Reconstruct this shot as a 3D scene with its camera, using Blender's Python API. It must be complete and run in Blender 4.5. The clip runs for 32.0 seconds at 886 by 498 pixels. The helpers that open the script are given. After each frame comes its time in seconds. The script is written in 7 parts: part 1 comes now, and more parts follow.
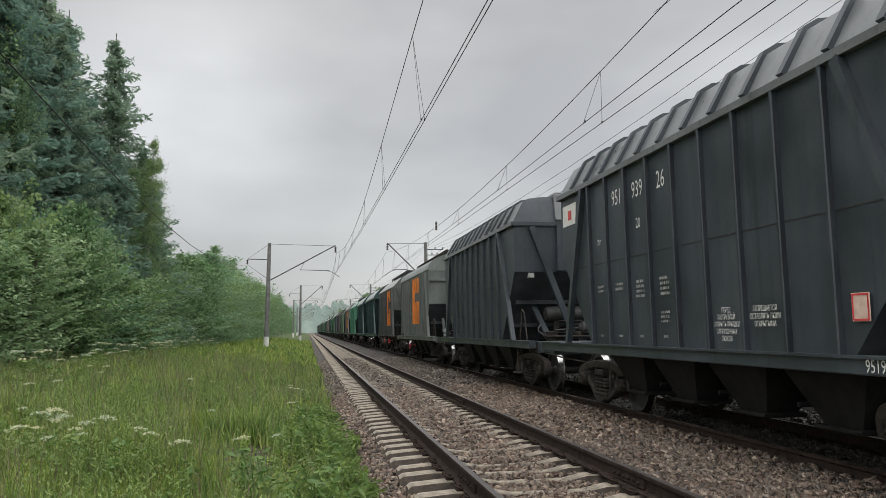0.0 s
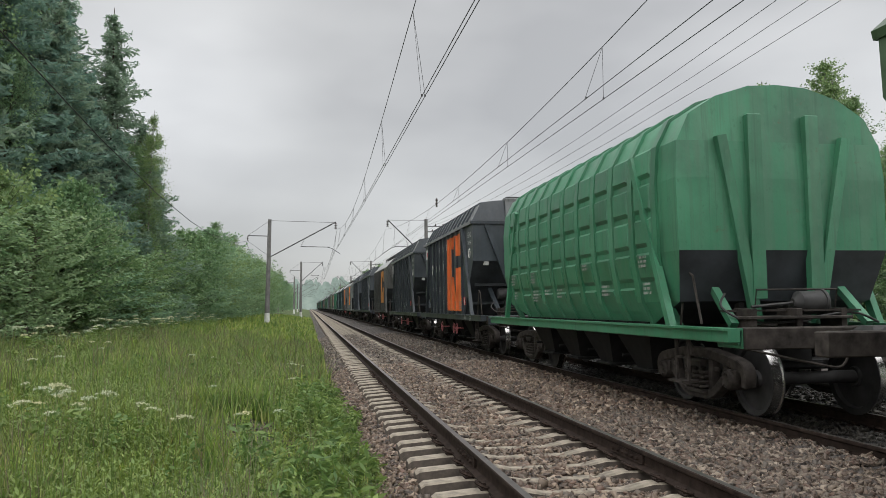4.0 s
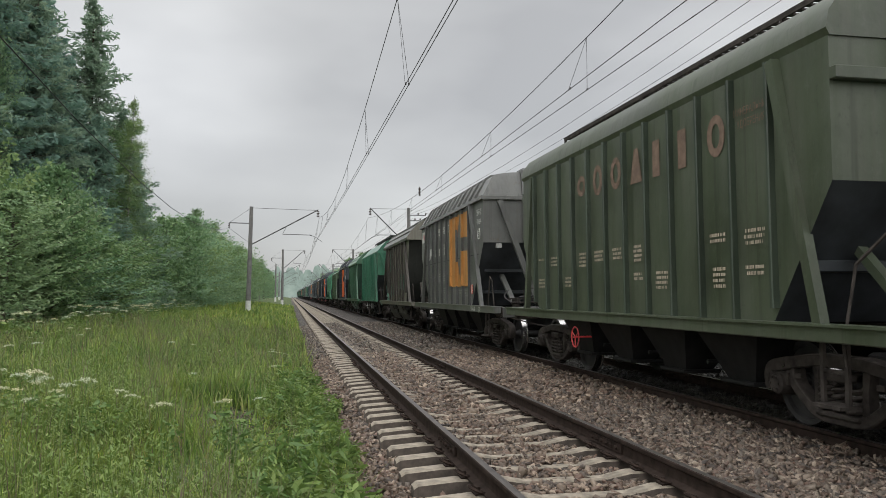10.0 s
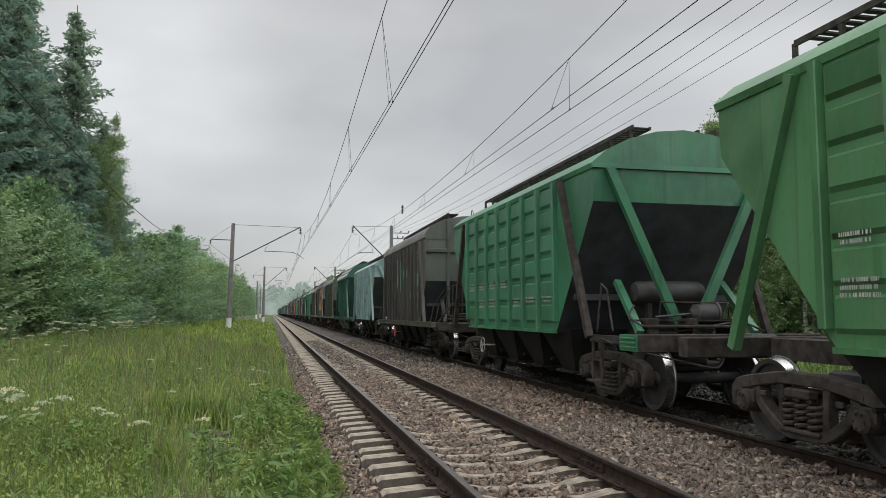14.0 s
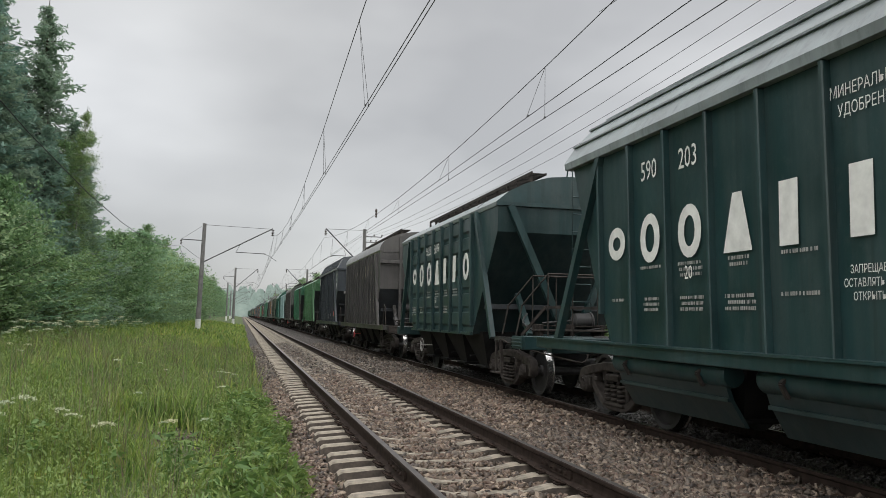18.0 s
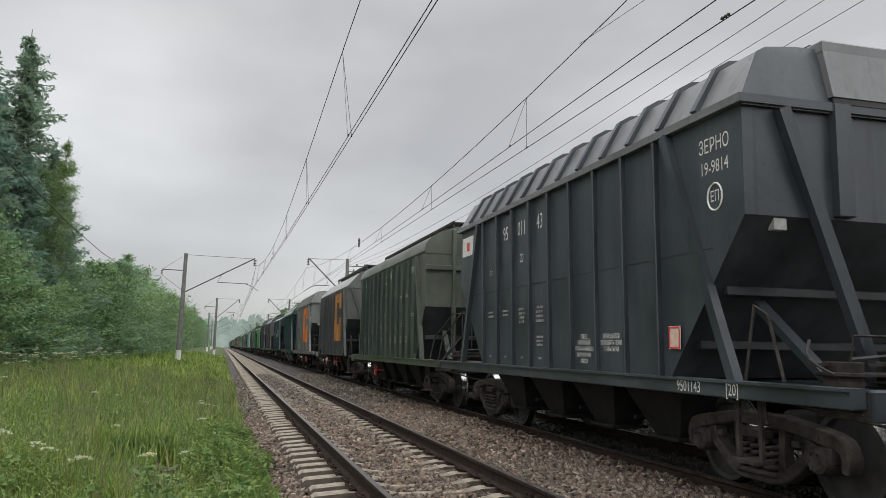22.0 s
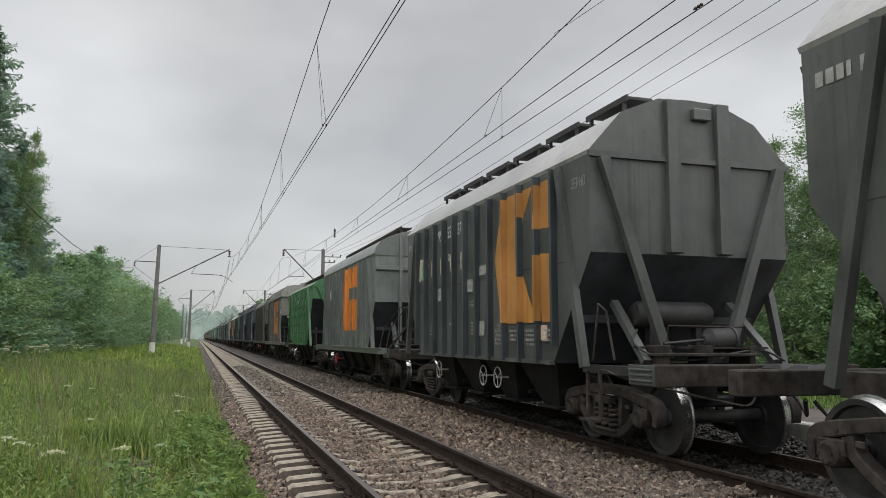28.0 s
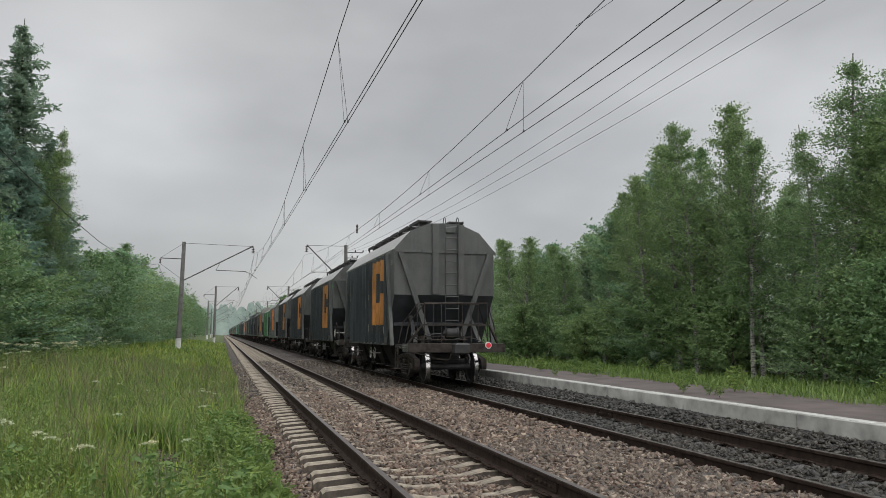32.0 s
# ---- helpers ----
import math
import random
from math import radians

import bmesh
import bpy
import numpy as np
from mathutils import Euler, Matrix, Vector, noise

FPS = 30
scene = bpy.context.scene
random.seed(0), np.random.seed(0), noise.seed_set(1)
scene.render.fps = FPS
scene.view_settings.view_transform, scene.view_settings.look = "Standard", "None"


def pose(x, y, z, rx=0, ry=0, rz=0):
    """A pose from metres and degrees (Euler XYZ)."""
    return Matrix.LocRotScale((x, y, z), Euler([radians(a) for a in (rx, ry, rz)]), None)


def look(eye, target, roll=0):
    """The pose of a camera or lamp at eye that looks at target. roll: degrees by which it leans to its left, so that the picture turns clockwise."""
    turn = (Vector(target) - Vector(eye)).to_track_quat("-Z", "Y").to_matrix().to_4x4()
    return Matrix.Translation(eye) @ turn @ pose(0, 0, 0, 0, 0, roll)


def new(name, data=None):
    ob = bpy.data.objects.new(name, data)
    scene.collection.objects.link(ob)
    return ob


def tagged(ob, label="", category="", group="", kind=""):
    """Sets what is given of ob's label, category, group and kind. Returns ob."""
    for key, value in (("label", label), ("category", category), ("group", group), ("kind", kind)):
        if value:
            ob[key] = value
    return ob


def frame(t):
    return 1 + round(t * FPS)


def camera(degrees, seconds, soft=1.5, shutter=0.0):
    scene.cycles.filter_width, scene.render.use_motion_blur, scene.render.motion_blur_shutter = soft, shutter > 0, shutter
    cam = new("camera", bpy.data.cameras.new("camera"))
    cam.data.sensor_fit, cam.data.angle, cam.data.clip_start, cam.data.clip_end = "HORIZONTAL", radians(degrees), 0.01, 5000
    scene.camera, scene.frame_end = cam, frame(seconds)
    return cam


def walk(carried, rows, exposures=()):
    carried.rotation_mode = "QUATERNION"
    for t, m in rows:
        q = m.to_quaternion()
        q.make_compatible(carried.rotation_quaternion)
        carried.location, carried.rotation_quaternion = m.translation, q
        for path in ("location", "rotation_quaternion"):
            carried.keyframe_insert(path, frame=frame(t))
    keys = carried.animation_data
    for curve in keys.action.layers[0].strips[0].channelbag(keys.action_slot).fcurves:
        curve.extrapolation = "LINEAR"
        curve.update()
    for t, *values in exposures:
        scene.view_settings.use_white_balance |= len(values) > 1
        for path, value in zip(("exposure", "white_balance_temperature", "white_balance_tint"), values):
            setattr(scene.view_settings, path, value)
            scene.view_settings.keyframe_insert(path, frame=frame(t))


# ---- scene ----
cam = camera(59.4, 32.0, soft=0.6)
EYE = (-2.376, 0.0, 1.389)
walk(cam, [
    (0, pose(*EYE, 95.92, 0.64, -9.82)),
    (0.5, pose(*EYE, 95.42, 0.64, -9.83)),
    (1, pose(*EYE, 95.27, 0.58, -9.76)),
    (1.5, pose(*EYE, 95.22, 0.54, -9.56)),
    (2, pose(*EYE, 95.20, 0.48, -9.51)),
    (2.5, pose(*EYE, 95.18, 0.50, -9.63)),
    (3, pose(*EYE, 94.94, 0.54, -9.75)),
    (3.5, pose(*EYE, 94.52, 0.53, -9.76)),
    (5.5, pose(*EYE, 93.74, 0.66, -10.04)),
    (6, pose(*EYE, 93.56, 0.60, -10.13)),
    (6.5, pose(*EYE, 93.45, 0.57, -10.45)),
    (7, pose(*EYE, 93.44, 0.33, -10.86)),
    (7.5, pose(*EYE, 93.30, 0.17, -11.05)),
    (8, pose(*EYE, 93.23, 0.11, -11.01)),
    (8.5, pose(*EYE, 93.31, 0.11, -10.87)),
    (9, pose(*EYE, 93.40, 0.22, -10.92)),
    (9.5, pose(*EYE, 93.43, 0.17, -11.04)),
    (10, pose(*EYE, 93.40, 0.10, -11.13)),
    (10.5, pose(*EYE, 93.38, 0.05, -11.22)),
    (11, pose(*EYE, 93.45, 0.07, -11.33)),
    (11.5, pose(*EYE, 93.65, 0.09, -11.45)),
    (12, pose(*EYE, 93.88, 0.06, -11.55)),
    (12.5, pose(*EYE, 94.15, 0.00, -11.65)),
    (13, pose(*EYE, 94.46, -0.06, -11.86)),
    (13.5, pose(*EYE, 94.65, -0.11, -12.13)),
    (15.5, pose(*EYE, 94.86, -0.35, -13.37)),
    (16, pose(*EYE, 94.94, -0.40, -13.59)),
    (16.5, pose(*EYE, 95.21, -0.34, -13.66)),
    (17, pose(*EYE, 95.49, -0.29, -13.68)),
    (17.5, pose(*EYE, 95.38, -0.51, -13.89)),
    (18, pose(*EYE, 95.12, -1.14, -14.51)),
    (18.5, pose(*EYE, 94.73, -1.74, -15.94)),
    (19, pose(*EYE, 94.52, -1.93, -17.30)),
    (19.5, pose(*EYE, 94.66, -1.61, -17.45)),
    (20, pose(*EYE, 95.06, -1.37, -16.76)),
    (20.5, pose(*EYE, 95.59, -1.35, -16.20)),
    (21, pose(*EYE, 96.09, -1.24, -16.02)),
    (21.5, pose(*EYE, 96.71, -1.06, -15.89)),
    (22, pose(*EYE, 97.30, -0.84, -15.74)),
    (22.5, pose(*EYE, 97.45, -0.73, -15.71)),
    (23, pose(*EYE, 96.74, -0.62, -16.05)),
    (23.5, pose(*EYE, 96.01, -0.48, -17.08)),
    (24, pose(*EYE, 95.81, -0.50, -18.59)),
    (24.5, pose(*EYE, 96.04, -0.53, -19.90)),
    (25, pose(*EYE, 96.10, -0.72, -19.86)),
    (25.5, pose(*EYE, 95.99, -0.76, -19.18)),
    (27.5, pose(*EYE, 96.46, -0.34, -17.64)),
    (28, pose(*EYE, 96.58, -0.33, -17.46)),
    (28.5, pose(*EYE, 96.52, -0.18, -17.45)),
    (29, pose(*EYE, 96.37, -0.12, -17.50)),
    (29.5, pose(*EYE, 96.25, -0.15, -17.50)),
    (30, pose(*EYE, 96.35, -0.10, -17.55)),
    (30.5, pose(*EYE, 96.57, -0.12, -17.44)),
    (31, pose(*EYE, 96.52, -0.13, -17.08)),
    (31.5, pose(*EYE, 96.33, -0.12, -16.52)),
    (32, pose(*EYE, 96.20, -0.09, -15.78)),
], [(0, 0.19), (23, 0.20), (24, 0.30), (25, 0.27), (27, 0.19), (31, 0.19), (31.5, 0.11), (32, -0.02)])

# ---- world and light: a flat overcast sky ----
world = bpy.data.worlds.new("overcast_sky")
scene.world = world
world.use_nodes = True
wn, wl = world.node_tree.nodes, world.node_tree.links
wn.clear()
w_out, w_bg = wn.new("ShaderNodeOutputWorld"), wn.new("ShaderNodeBackground")
sky = wn.new("ShaderNodeTexSky")
sky.sky_type, sky.sun_disc = "NISHITA", False
sky.sun_elevation, sky.sun_rotation = radians(52), radians(-164)
sky_scale = wn.new("ShaderNodeMix")
sky_scale.data_type, sky_scale.blend_type = "RGBA", "MULTIPLY"
sky_scale.inputs[0].default_value = 1.0
sky_scale.inputs[7].default_value = (0.10, 0.10, 0.10, 1)
w_coord, w_map = wn.new("ShaderNodeTexCoord"), wn.new("ShaderNodeMapping")
w_map.inputs["Scale"].default_value = (1.0, 1.0, 2.2)
w_map.inputs["Location"].default_value = (0.35, 0.1, 0.0)
w_noise = wn.new("ShaderNodeTexNoise")
w_noise.inputs["Scale"].default_value, w_noise.inputs["Detail"].default_value = 2.1, 4.5
w_noise.inputs["Roughness"].default_value = 0.45
w_ramp = wn.new("ShaderNodeValToRGB")
w_ramp.color_ramp.elements[0].position, w_ramp.color_ramp.elements[0].color = 0.36, (0.440, 0.442, 0.446, 1)
w_ramp.color_ramp.elements[1].position, w_ramp.color_ramp.elements[1].color = 0.64, (0.648, 0.652, 0.650, 1)
w_mix = wn.new("ShaderNodeMix")
w_mix.data_type = "RGBA"
w_mix.inputs[0].default_value = 0.90
wl.new(w_coord.outputs["Generated"], w_map.inputs[0])
wl.new(w_map.outputs[0], w_noise.inputs["Vector"])
wl.new(w_noise.outputs["Fac"], w_ramp.inputs[0])
wl.new(sky.outputs[0], sky_scale.inputs[6])
wl.new(sky_scale.outputs[2], w_mix.inputs[6])
wl.new(w_ramp.outputs[0], w_mix.inputs[7])
# an overcast dome is brighter towards the zenith
w_sep, w_up, w_gain = wn.new("ShaderNodeSeparateXYZ"), wn.new("ShaderNodeMapRange"), wn.new("ShaderNodeMix")
w_up.inputs["From Min"].default_value, w_up.inputs["From Max"].default_value = 0.42, 1.0
w_up.inputs["To Min"].default_value, w_up.inputs["To Max"].default_value = 1.0, 3.1
w_gain.data_type, w_gain.blend_type = "RGBA", "MULTIPLY"
w_gain.inputs[0].default_value = 1.0
wl.new(w_coord.outputs["Generated"], w_sep.inputs[0])
wl.new(w_sep.outputs[2], w_up.inputs["Value"])
# thinner cloud low over the forest edge, where the sky shows brightest
w_dist, w_thin, w_lift = wn.new("ShaderNodeVectorMath"), wn.new("ShaderNodeMapRange"), wn.new("ShaderNodeMix")
w_dist.operation = "DISTANCE"
w_dist.inputs[1].default_value = (-0.185, 0.95, 0.25)
w_thin.interpolation_type = "SMOOTHSTEP"
w_thin.inputs["From Min"].default_value, w_thin.inputs["From Max"].default_value = 0.0, 0.24
w_thin.inputs["To Min"].default_value, w_thin.inputs["To Max"].default_value = 1.48, 1.0
w_lift.data_type, w_lift.blend_type = "RGBA", "MULTIPLY"
w_lift.inputs[0].default_value = 1.0
wl.new(w_coord.outputs["Generated"], w_dist.inputs[0])
wl.new(w_dist.outputs["Value"], w_thin.inputs["Value"])
wl.new(w_mix.outputs[2], w_lift.inputs[6])
wl.new(w_thin.outputs[0], w_lift.inputs[7])
# the cloud thins out slowly from the forest side to the open side
w_side, w_tilt = wn.new("ShaderNodeMapRange"), wn.new("ShaderNodeMix")
w_side.inputs["From Min"].default_value, w_side.inputs["From Max"].default_value = -0.15, 0.65
w_side.inputs["To Min"].default_value, w_side.inputs["To Max"].default_value = 0.86, 1.16
w_tilt.data_type, w_tilt.blend_type = "RGBA", "MULTIPLY"
w_tilt.inputs[0].default_value = 1.0
wl.new(w_sep.outputs[0], w_side.inputs["Value"])
wl.new(w_lift.outputs[2], w_tilt.inputs[6])
wl.new(w_side.outputs[0], w_tilt.inputs[7])
wl.new(w_tilt.outputs[2], w_gain.inputs[6])
wl.new(w_up.outputs[0], w_gain.inputs[7])
wl.new(w_gain.outputs[2], w_bg.inputs[0])
wl.new(w_bg.outputs[0], w_out.inputs[0])
w_bg.inputs[1].default_value = 1.0

sun = new("sun", bpy.data.lights.new("sun", "SUN"))
sun.data.energy, sun.data.angle, sun.data.color = 2.25, radians(140), (1.0, 0.985, 0.96)
sun.matrix_world = look((-9, -31, 42), (0, 0, 0))

# ---- materials ----
MATS = {}


def nodes_of(name):
    m = bpy.data.materials.new(name)
    m.use_nodes = True
    return m, m.node_tree.nodes, m.node_tree.links, m.node_tree.nodes["Principled BSDF"]


def noise_node(n, l, scale, detail=4, stretch=None, rough=0.55, vary=False):
    """Noise in the object's metres; vary: another stretch of it on every object."""
    tex, co = n.new("ShaderNodeTexNoise"), n.new("ShaderNodeTexCoord")
    tex.inputs["Scale"].default_value, tex.inputs["Detail"].default_value, tex.inputs["Roughness"].default_value = scale, detail, rough
    v = co.outputs["Object"]
    if vary:
        oi, add = n.new("ShaderNodeObjectInfo"), n.new("ShaderNodeVectorMath")
        far = n.new("ShaderNodeMath")
        far.operation, far.inputs[1].default_value = "MULTIPLY", 61.0
        l.new(oi.outputs["Random"], far.inputs[0])
        l.new(v, add.inputs[0])
        l.new(far.outputs[0], add.inputs[1])
        v = add.outputs[0]
    if stretch:
        mp = n.new("ShaderNodeMapping")
        mp.inputs["Scale"].default_value = stretch
        l.new(v, mp.inputs[0])
        v = mp.outputs[0]
    l.new(v, tex.inputs["Vector"])
    return tex.outputs["Fac"]


def ramp_node(n, l, fac, stops):
    r = n.new("ShaderNodeValToRGB")
    els = r.color_ramp.elements
    while len(els) < len(stops):
        els.new(0.5)
    for e, (p, c) in zip(els, stops):
        e.position, e.color = p, (*c, 1) if len(c) == 3 else c
    l.new(fac, r.inputs[0])
    return r.outputs[0]


def mix_node(n, l, fac, a, b, blend="MIX"):
    x = n.new("ShaderNodeMix")
    x.data_type, x.blend_type = "RGBA", blend
    for sock, v in ((x.inputs[0], fac), (x.inputs[6], a), (x.inputs[7], b)):
        if isinstance(v, (int, float)):
            sock.default_value = v
        elif isinstance(v, tuple):
            sock.default_value = (*v, 1)
        else:
            l.new(v, sock)
    return x.outputs[2]


def bump_node(n, l, bsdf, fac, strength, dist=0.01):
    b = n.new("ShaderNodeBump")
    b.inputs["Strength"].default_value, b.inputs["Distance"].default_value = strength, dist
    l.new(fac, b.inputs["Height"])
    l.new(b.outputs[0], bsdf.inputs["Normal"])


def paint(name, rgb, dirt=0.35, rough=0.42, rust=0.0):
    """Weathered wagon paint: dust veil, vertical streaks, optional rust patches."""
    key = (name, rgb)
    if key in MATS:
        return MATS[key]
    m, n, l, b = nodes_of(name)
    big = noise_node(n, l, 0.9, 5, None, 0.55, True)
    streak = noise_node(n, l, 1.0, 4, (5.0, 5.0, 0.30), 0.55, True)
    dust = tuple(0.62 * c + 0.38 * d for c, d in zip(rgb, (0.165, 0.163, 0.150)))
    dark = tuple(c * 0.48 for c in rgb)
    faded = tuple(min(1.0, c * 1.22 + 0.012) for c in rgb)
    col = mix_node(n, l, ramp_node(n, l, noise_node(n, l, 0.42, 3, (1.0, 1.0, 0.6), 0.5, True), [(0.42, (0, 0, 0)), (0.60, (0.8,) * 3)]), rgb, faded)
    col = mix_node(n, l, ramp_node(n, l, streak, [(0.42, (0, 0, 0)), (0.64, (dirt,) * 3)]), col, dust)
    col = mix_node(n, l, ramp_node(n, l, big, [(0.34, (0.65,) * 3), (0.56, (0, 0, 0))]), col, dark)
    fine = noise_node(n, l, 9.0, 8, (1.0, 1.0, 0.6), 0.74, True)
    col = mix_node(n, l, ramp_node(n, l, fine, [(0.55, (0, 0, 0)), (0.70, (dirt,) * 3)]), col, dust)
    col = mix_node(n, l, ramp_node(n, l, fine, [(0.28, (0.6,) * 3), (0.43, (0, 0, 0))]), col, dark)
    run = noise_node(n, l, 1.0, 6, (12.0, 12.0, 0.18), 0.65, True)
    col = mix_node(n, l, ramp_node(n, l, run, [(0.51, (0, 0, 0)), (0.66, (0.75 * dirt,) * 3)]), col, tuple(0.5 * c + 0.5 * d for c, d in zip(rgb, (0.085, 0.072, 0.060))))
    black = noise_node(n, l, 1.0, 5, (7.0, 7.0, 0.14), 0.6, True)
    col = mix_node(n, l, ramp_node(n, l, black, [(0.57, (0, 0, 0)), (0.70, (0.55,) * 3)]), col, tuple(c * 0.42 for c in rgb))
    chips = noise_node(n, l, 15.0, 9, None, 0.78, True)
    col = mix_node(n, l, ramp_node(n, l, chips, [(0.655, (0, 0, 0)), (0.675, (0.6,) * 3)]), col, (0.085, 0.050, 0.032))
    if rust:
        patch = noise_node(n, l, 2.4, 8, None, 0.7, True)
        col = mix_node(n, l, ramp_node(n, l, patch, [(0.62, (0, 0, 0)), (0.70, (rust,) * 3)]), col, (0.10, 0.045, 0.02))
    l.new(col, b.inputs["Base Color"])
    rr = ramp_node(n, l, big, [(0.3, (rough - 0.10,) * 3), (0.7, (rough + 0.14,) * 3)])
    l.new(rr, b.inputs["Roughness"])
    b.inputs["Specular IOR Level"].default_value = 0.5
    bump_node(n, l, b, noise_node(n, l, 2.6, 4, None, 0.5, True), 0.35, 0.025)
    MATS[key] = m
    return m


def plain(name, rgb, rough=0.6, metal=0.0, var=0.25, scale=8.0, bump=0.2, dist=0.005, spec=0.5):
    key = (name, rgb)
    if key in MATS:
        return MATS[key]
    m, n, l, b = nodes_of(name)
    f = noise_node(n, l, scale, 6)
    lo, hi = tuple(c * (1 - var) for c in rgb), tuple(min(1, c * (1 + var)) for c in rgb)
    l.new(ramp_node(n, l, f, [(0.3, lo), (0.7, hi)]), b.inputs["Base Color"])
    b.inputs["Roughness"].default_value, b.inputs["Metallic"].default_value = rough, metal
    b.inputs["Specular IOR Level"].default_value = spec
    if bump:
        bump_node(n, l, b, f, bump, dist)
    MATS[key] = m
    return m


def island(name, colours, rough=0.8, soft=0.0, spec=0.3, patchy=0.0):
    """Colour that changes from piece to piece of one mesh; soft: share of light let through."""
    m, n, l, b = nodes_of(name)
    g = n.new("ShaderNodeNewGeometry")
    oi = n.new("ShaderNodeObjectInfo")
    k = len(colours) - 1
    col = ramp_node(n, l, g.outputs["Random Per Island"], [(i / k, c) for i, c in enumerate(colours)])
    shade = ramp_node(n, l, oi.outputs["Random"], [(0, (0.82, 0.90, 0.88)), (1, (1.18, 1.08, 0.92))])
    col = mix_node(n, l, 1.0, col, shade, "MULTIPLY")
    if patchy:
        p = noise_node(n, l, patchy, 5)
        col = mix_node(n, l, 1.0, col, ramp_node(n, l, p, [(0.36, (0.50, 0.62, 0.66)), (0.50, (1.0, 1.0, 1.0)), (0.64, (1.26, 1.20, 1.02))]), "MULTIPLY")
    l.new(col, b.inputs["Base Color"])
    b.inputs["Roughness"].default_value = rough
    b.inputs["Specular IOR Level"].default_value = spec
    if soft:
        out = n["Material Output"]
        tr, mx = n.new("ShaderNodeBsdfTranslucent"), n.new("ShaderNodeMixShader")
        l.new(col, tr.inputs[0])
        mx.inputs[0].default_value = soft
        l.new(b.outputs[0], mx.inputs[1])
        l.new(tr.outputs[0], mx.inputs[2])
        l.new(mx.outputs[0], out.inputs[0])
    return m


STEEL_DARK = plain("dark_grimy_steel", (0.030, 0.029, 0.029), 0.62, 0.0, 0.5, 5, 0.4)
STEEL_FRAME = plain("bogie_cast_steel", (0.042, 0.036, 0.032), 0.78, 0.0, 0.6, 7, 0.5, 0.005, 0.2)
TREAD = plain("polished_wheel_tread", (0.48, 0.47, 0.46), 0.26, 1.0, 0.2, 10, 0.0)
RAIL_TOP = plain("worn_rail_head", (0.15, 0.135, 0.125), 0.42, 0.85, 0.25, 5, 0.05)
RAIL_SIDE = plain("rusty_rail_side", (0.030, 0.021, 0.017), 0.85, 0.0, 0.5, 9, 0.3, 0.005, 0.12)
CONCRETE = plain("sleeper_concrete", (0.245, 0.212, 0.166), 0.88, 0.0, 0.45, 11, 0.6, 0.006)
CHUTE = plain("sooty_chute_steel", (0.012, 0.012, 0.012), 0.7, 0.0, 0.5, 4, 0.3, 0.005, 0.2)
# steep sleeper sides: grime, with their shade put into the colour
SLEEPER_SIDE = plain("shaded_grimy_sleeper_side", (0.072, 0.058, 0.047), 0.9, 0.0, 0.5, 9, 0.6, 0.008)
CONCRETE_DARK = plain("old_sleeper_concrete", (0.075, 0.071, 0.068), 0.85, 0.0, 0.4, 14, 0.5, 0.004)
POLE_CONCRETE = plain("weathered_pole_concrete", (0.15, 0.145, 0.14), 0.85, 0.0, 0.3, 3, 0.3)
POLE_WHITE = plain("whitewashed_pole_foot", (0.62, 0.62, 0.60), 0.8, 0.0, 0.2, 5, 0.2)
GALV = plain("grey_bracket_steel", (0.10, 0.10, 0.10), 0.55, 0.3, 0.3, 6, 0.2)
WIRE = plain("copper_wire_dark", (0.035, 0.035, 0.035), 0.5, 0.5, 0.2, 4, 0.0)
PORCELAIN = plain("brown_insulator", (0.05, 0.035, 0.03), 0.25, 0.0, 0.2, 6, 0.0)
RED = plain("red_brake_paint", (0.55, 0.055, 0.06), 0.45, 0.0, 0.25, 6, 0.1)
PINK = plain("faded_red_brake_paint", (0.45, 0.14, 0.15), 0.5, 0.0, 0.25, 6, 0.1)
WHITE = plain("stencil_white", (0.66, 0.66, 0.63), 0.6, 0.0, 0.15, 6, 0.0)
STENCIL = plain("faded_stencil_white", (0.30, 0.30, 0.285), 0.65, 0.0, 0.3, 9, 0.0)
PALE_LABEL = plain("pale_pink_label", (0.55, 0.42, 0.34), 0.6, 0.0, 0.2, 9, 0.0)
TAN_FADED = plain("faded_brown_stencil", (0.17, 0.115, 0.085), 0.7, 0.0, 0.3, 9, 0.0)
CREAM = plain("faded_cream_stencil", (0.47, 0.42, 0.32), 0.6, 0.0, 0.3, 9, 0.0)
TAN = plain("stencil_tan", (0.42, 0.36, 0.28), 0.6, 0.0, 0.25, 6, 0.0)
BARK = plain("grey_brown_bark", (0.085, 0.07, 0.055), 0.9, 0.0, 0.4, 6, 0.6, 0.02)
PLATFORM_TOP = plain("reddish_worn_asphalt", (0.088, 0.070, 0.066), 0.7, 0.0, 0.4, 1.6, 0.4, 0.006)
PLATFORM_WALL = plain("stained_platform_concrete", (0.34, 0.34, 0.32), 0.85, 0.0, 0.4, 2.5, 0.4, 0.01)
LINE_WHITE = plain("worn_white_line", (0.42, 0.42, 0.40), 0.75, 0.0, 0.3, 9, 0.1)
STONE = island("crushed_stone", [(0.036, 0.028, 0.025), (0.182, 0.138, 0.116), (0.091, 0.061, 0.049), (0.345, 0.278, 0.232), (0.053, 0.040, 0.036), (0.154, 0.099, 0.081), (0.097, 0.081, 0.070), (0.248, 0.191, 0.158), (0.043, 0.034, 0.032), (0.127, 0.106, 0.095)], 0.5)
STONE_OILY = island("oily_crushed_stone", [(0.016, 0.016, 0.017), (0.046, 0.045, 0.045), (0.026, 0.025, 0.025), (0.080, 0.078, 0.076), (0.020, 0.019, 0.019), (0.052, 0.049, 0.046)], 0.45)
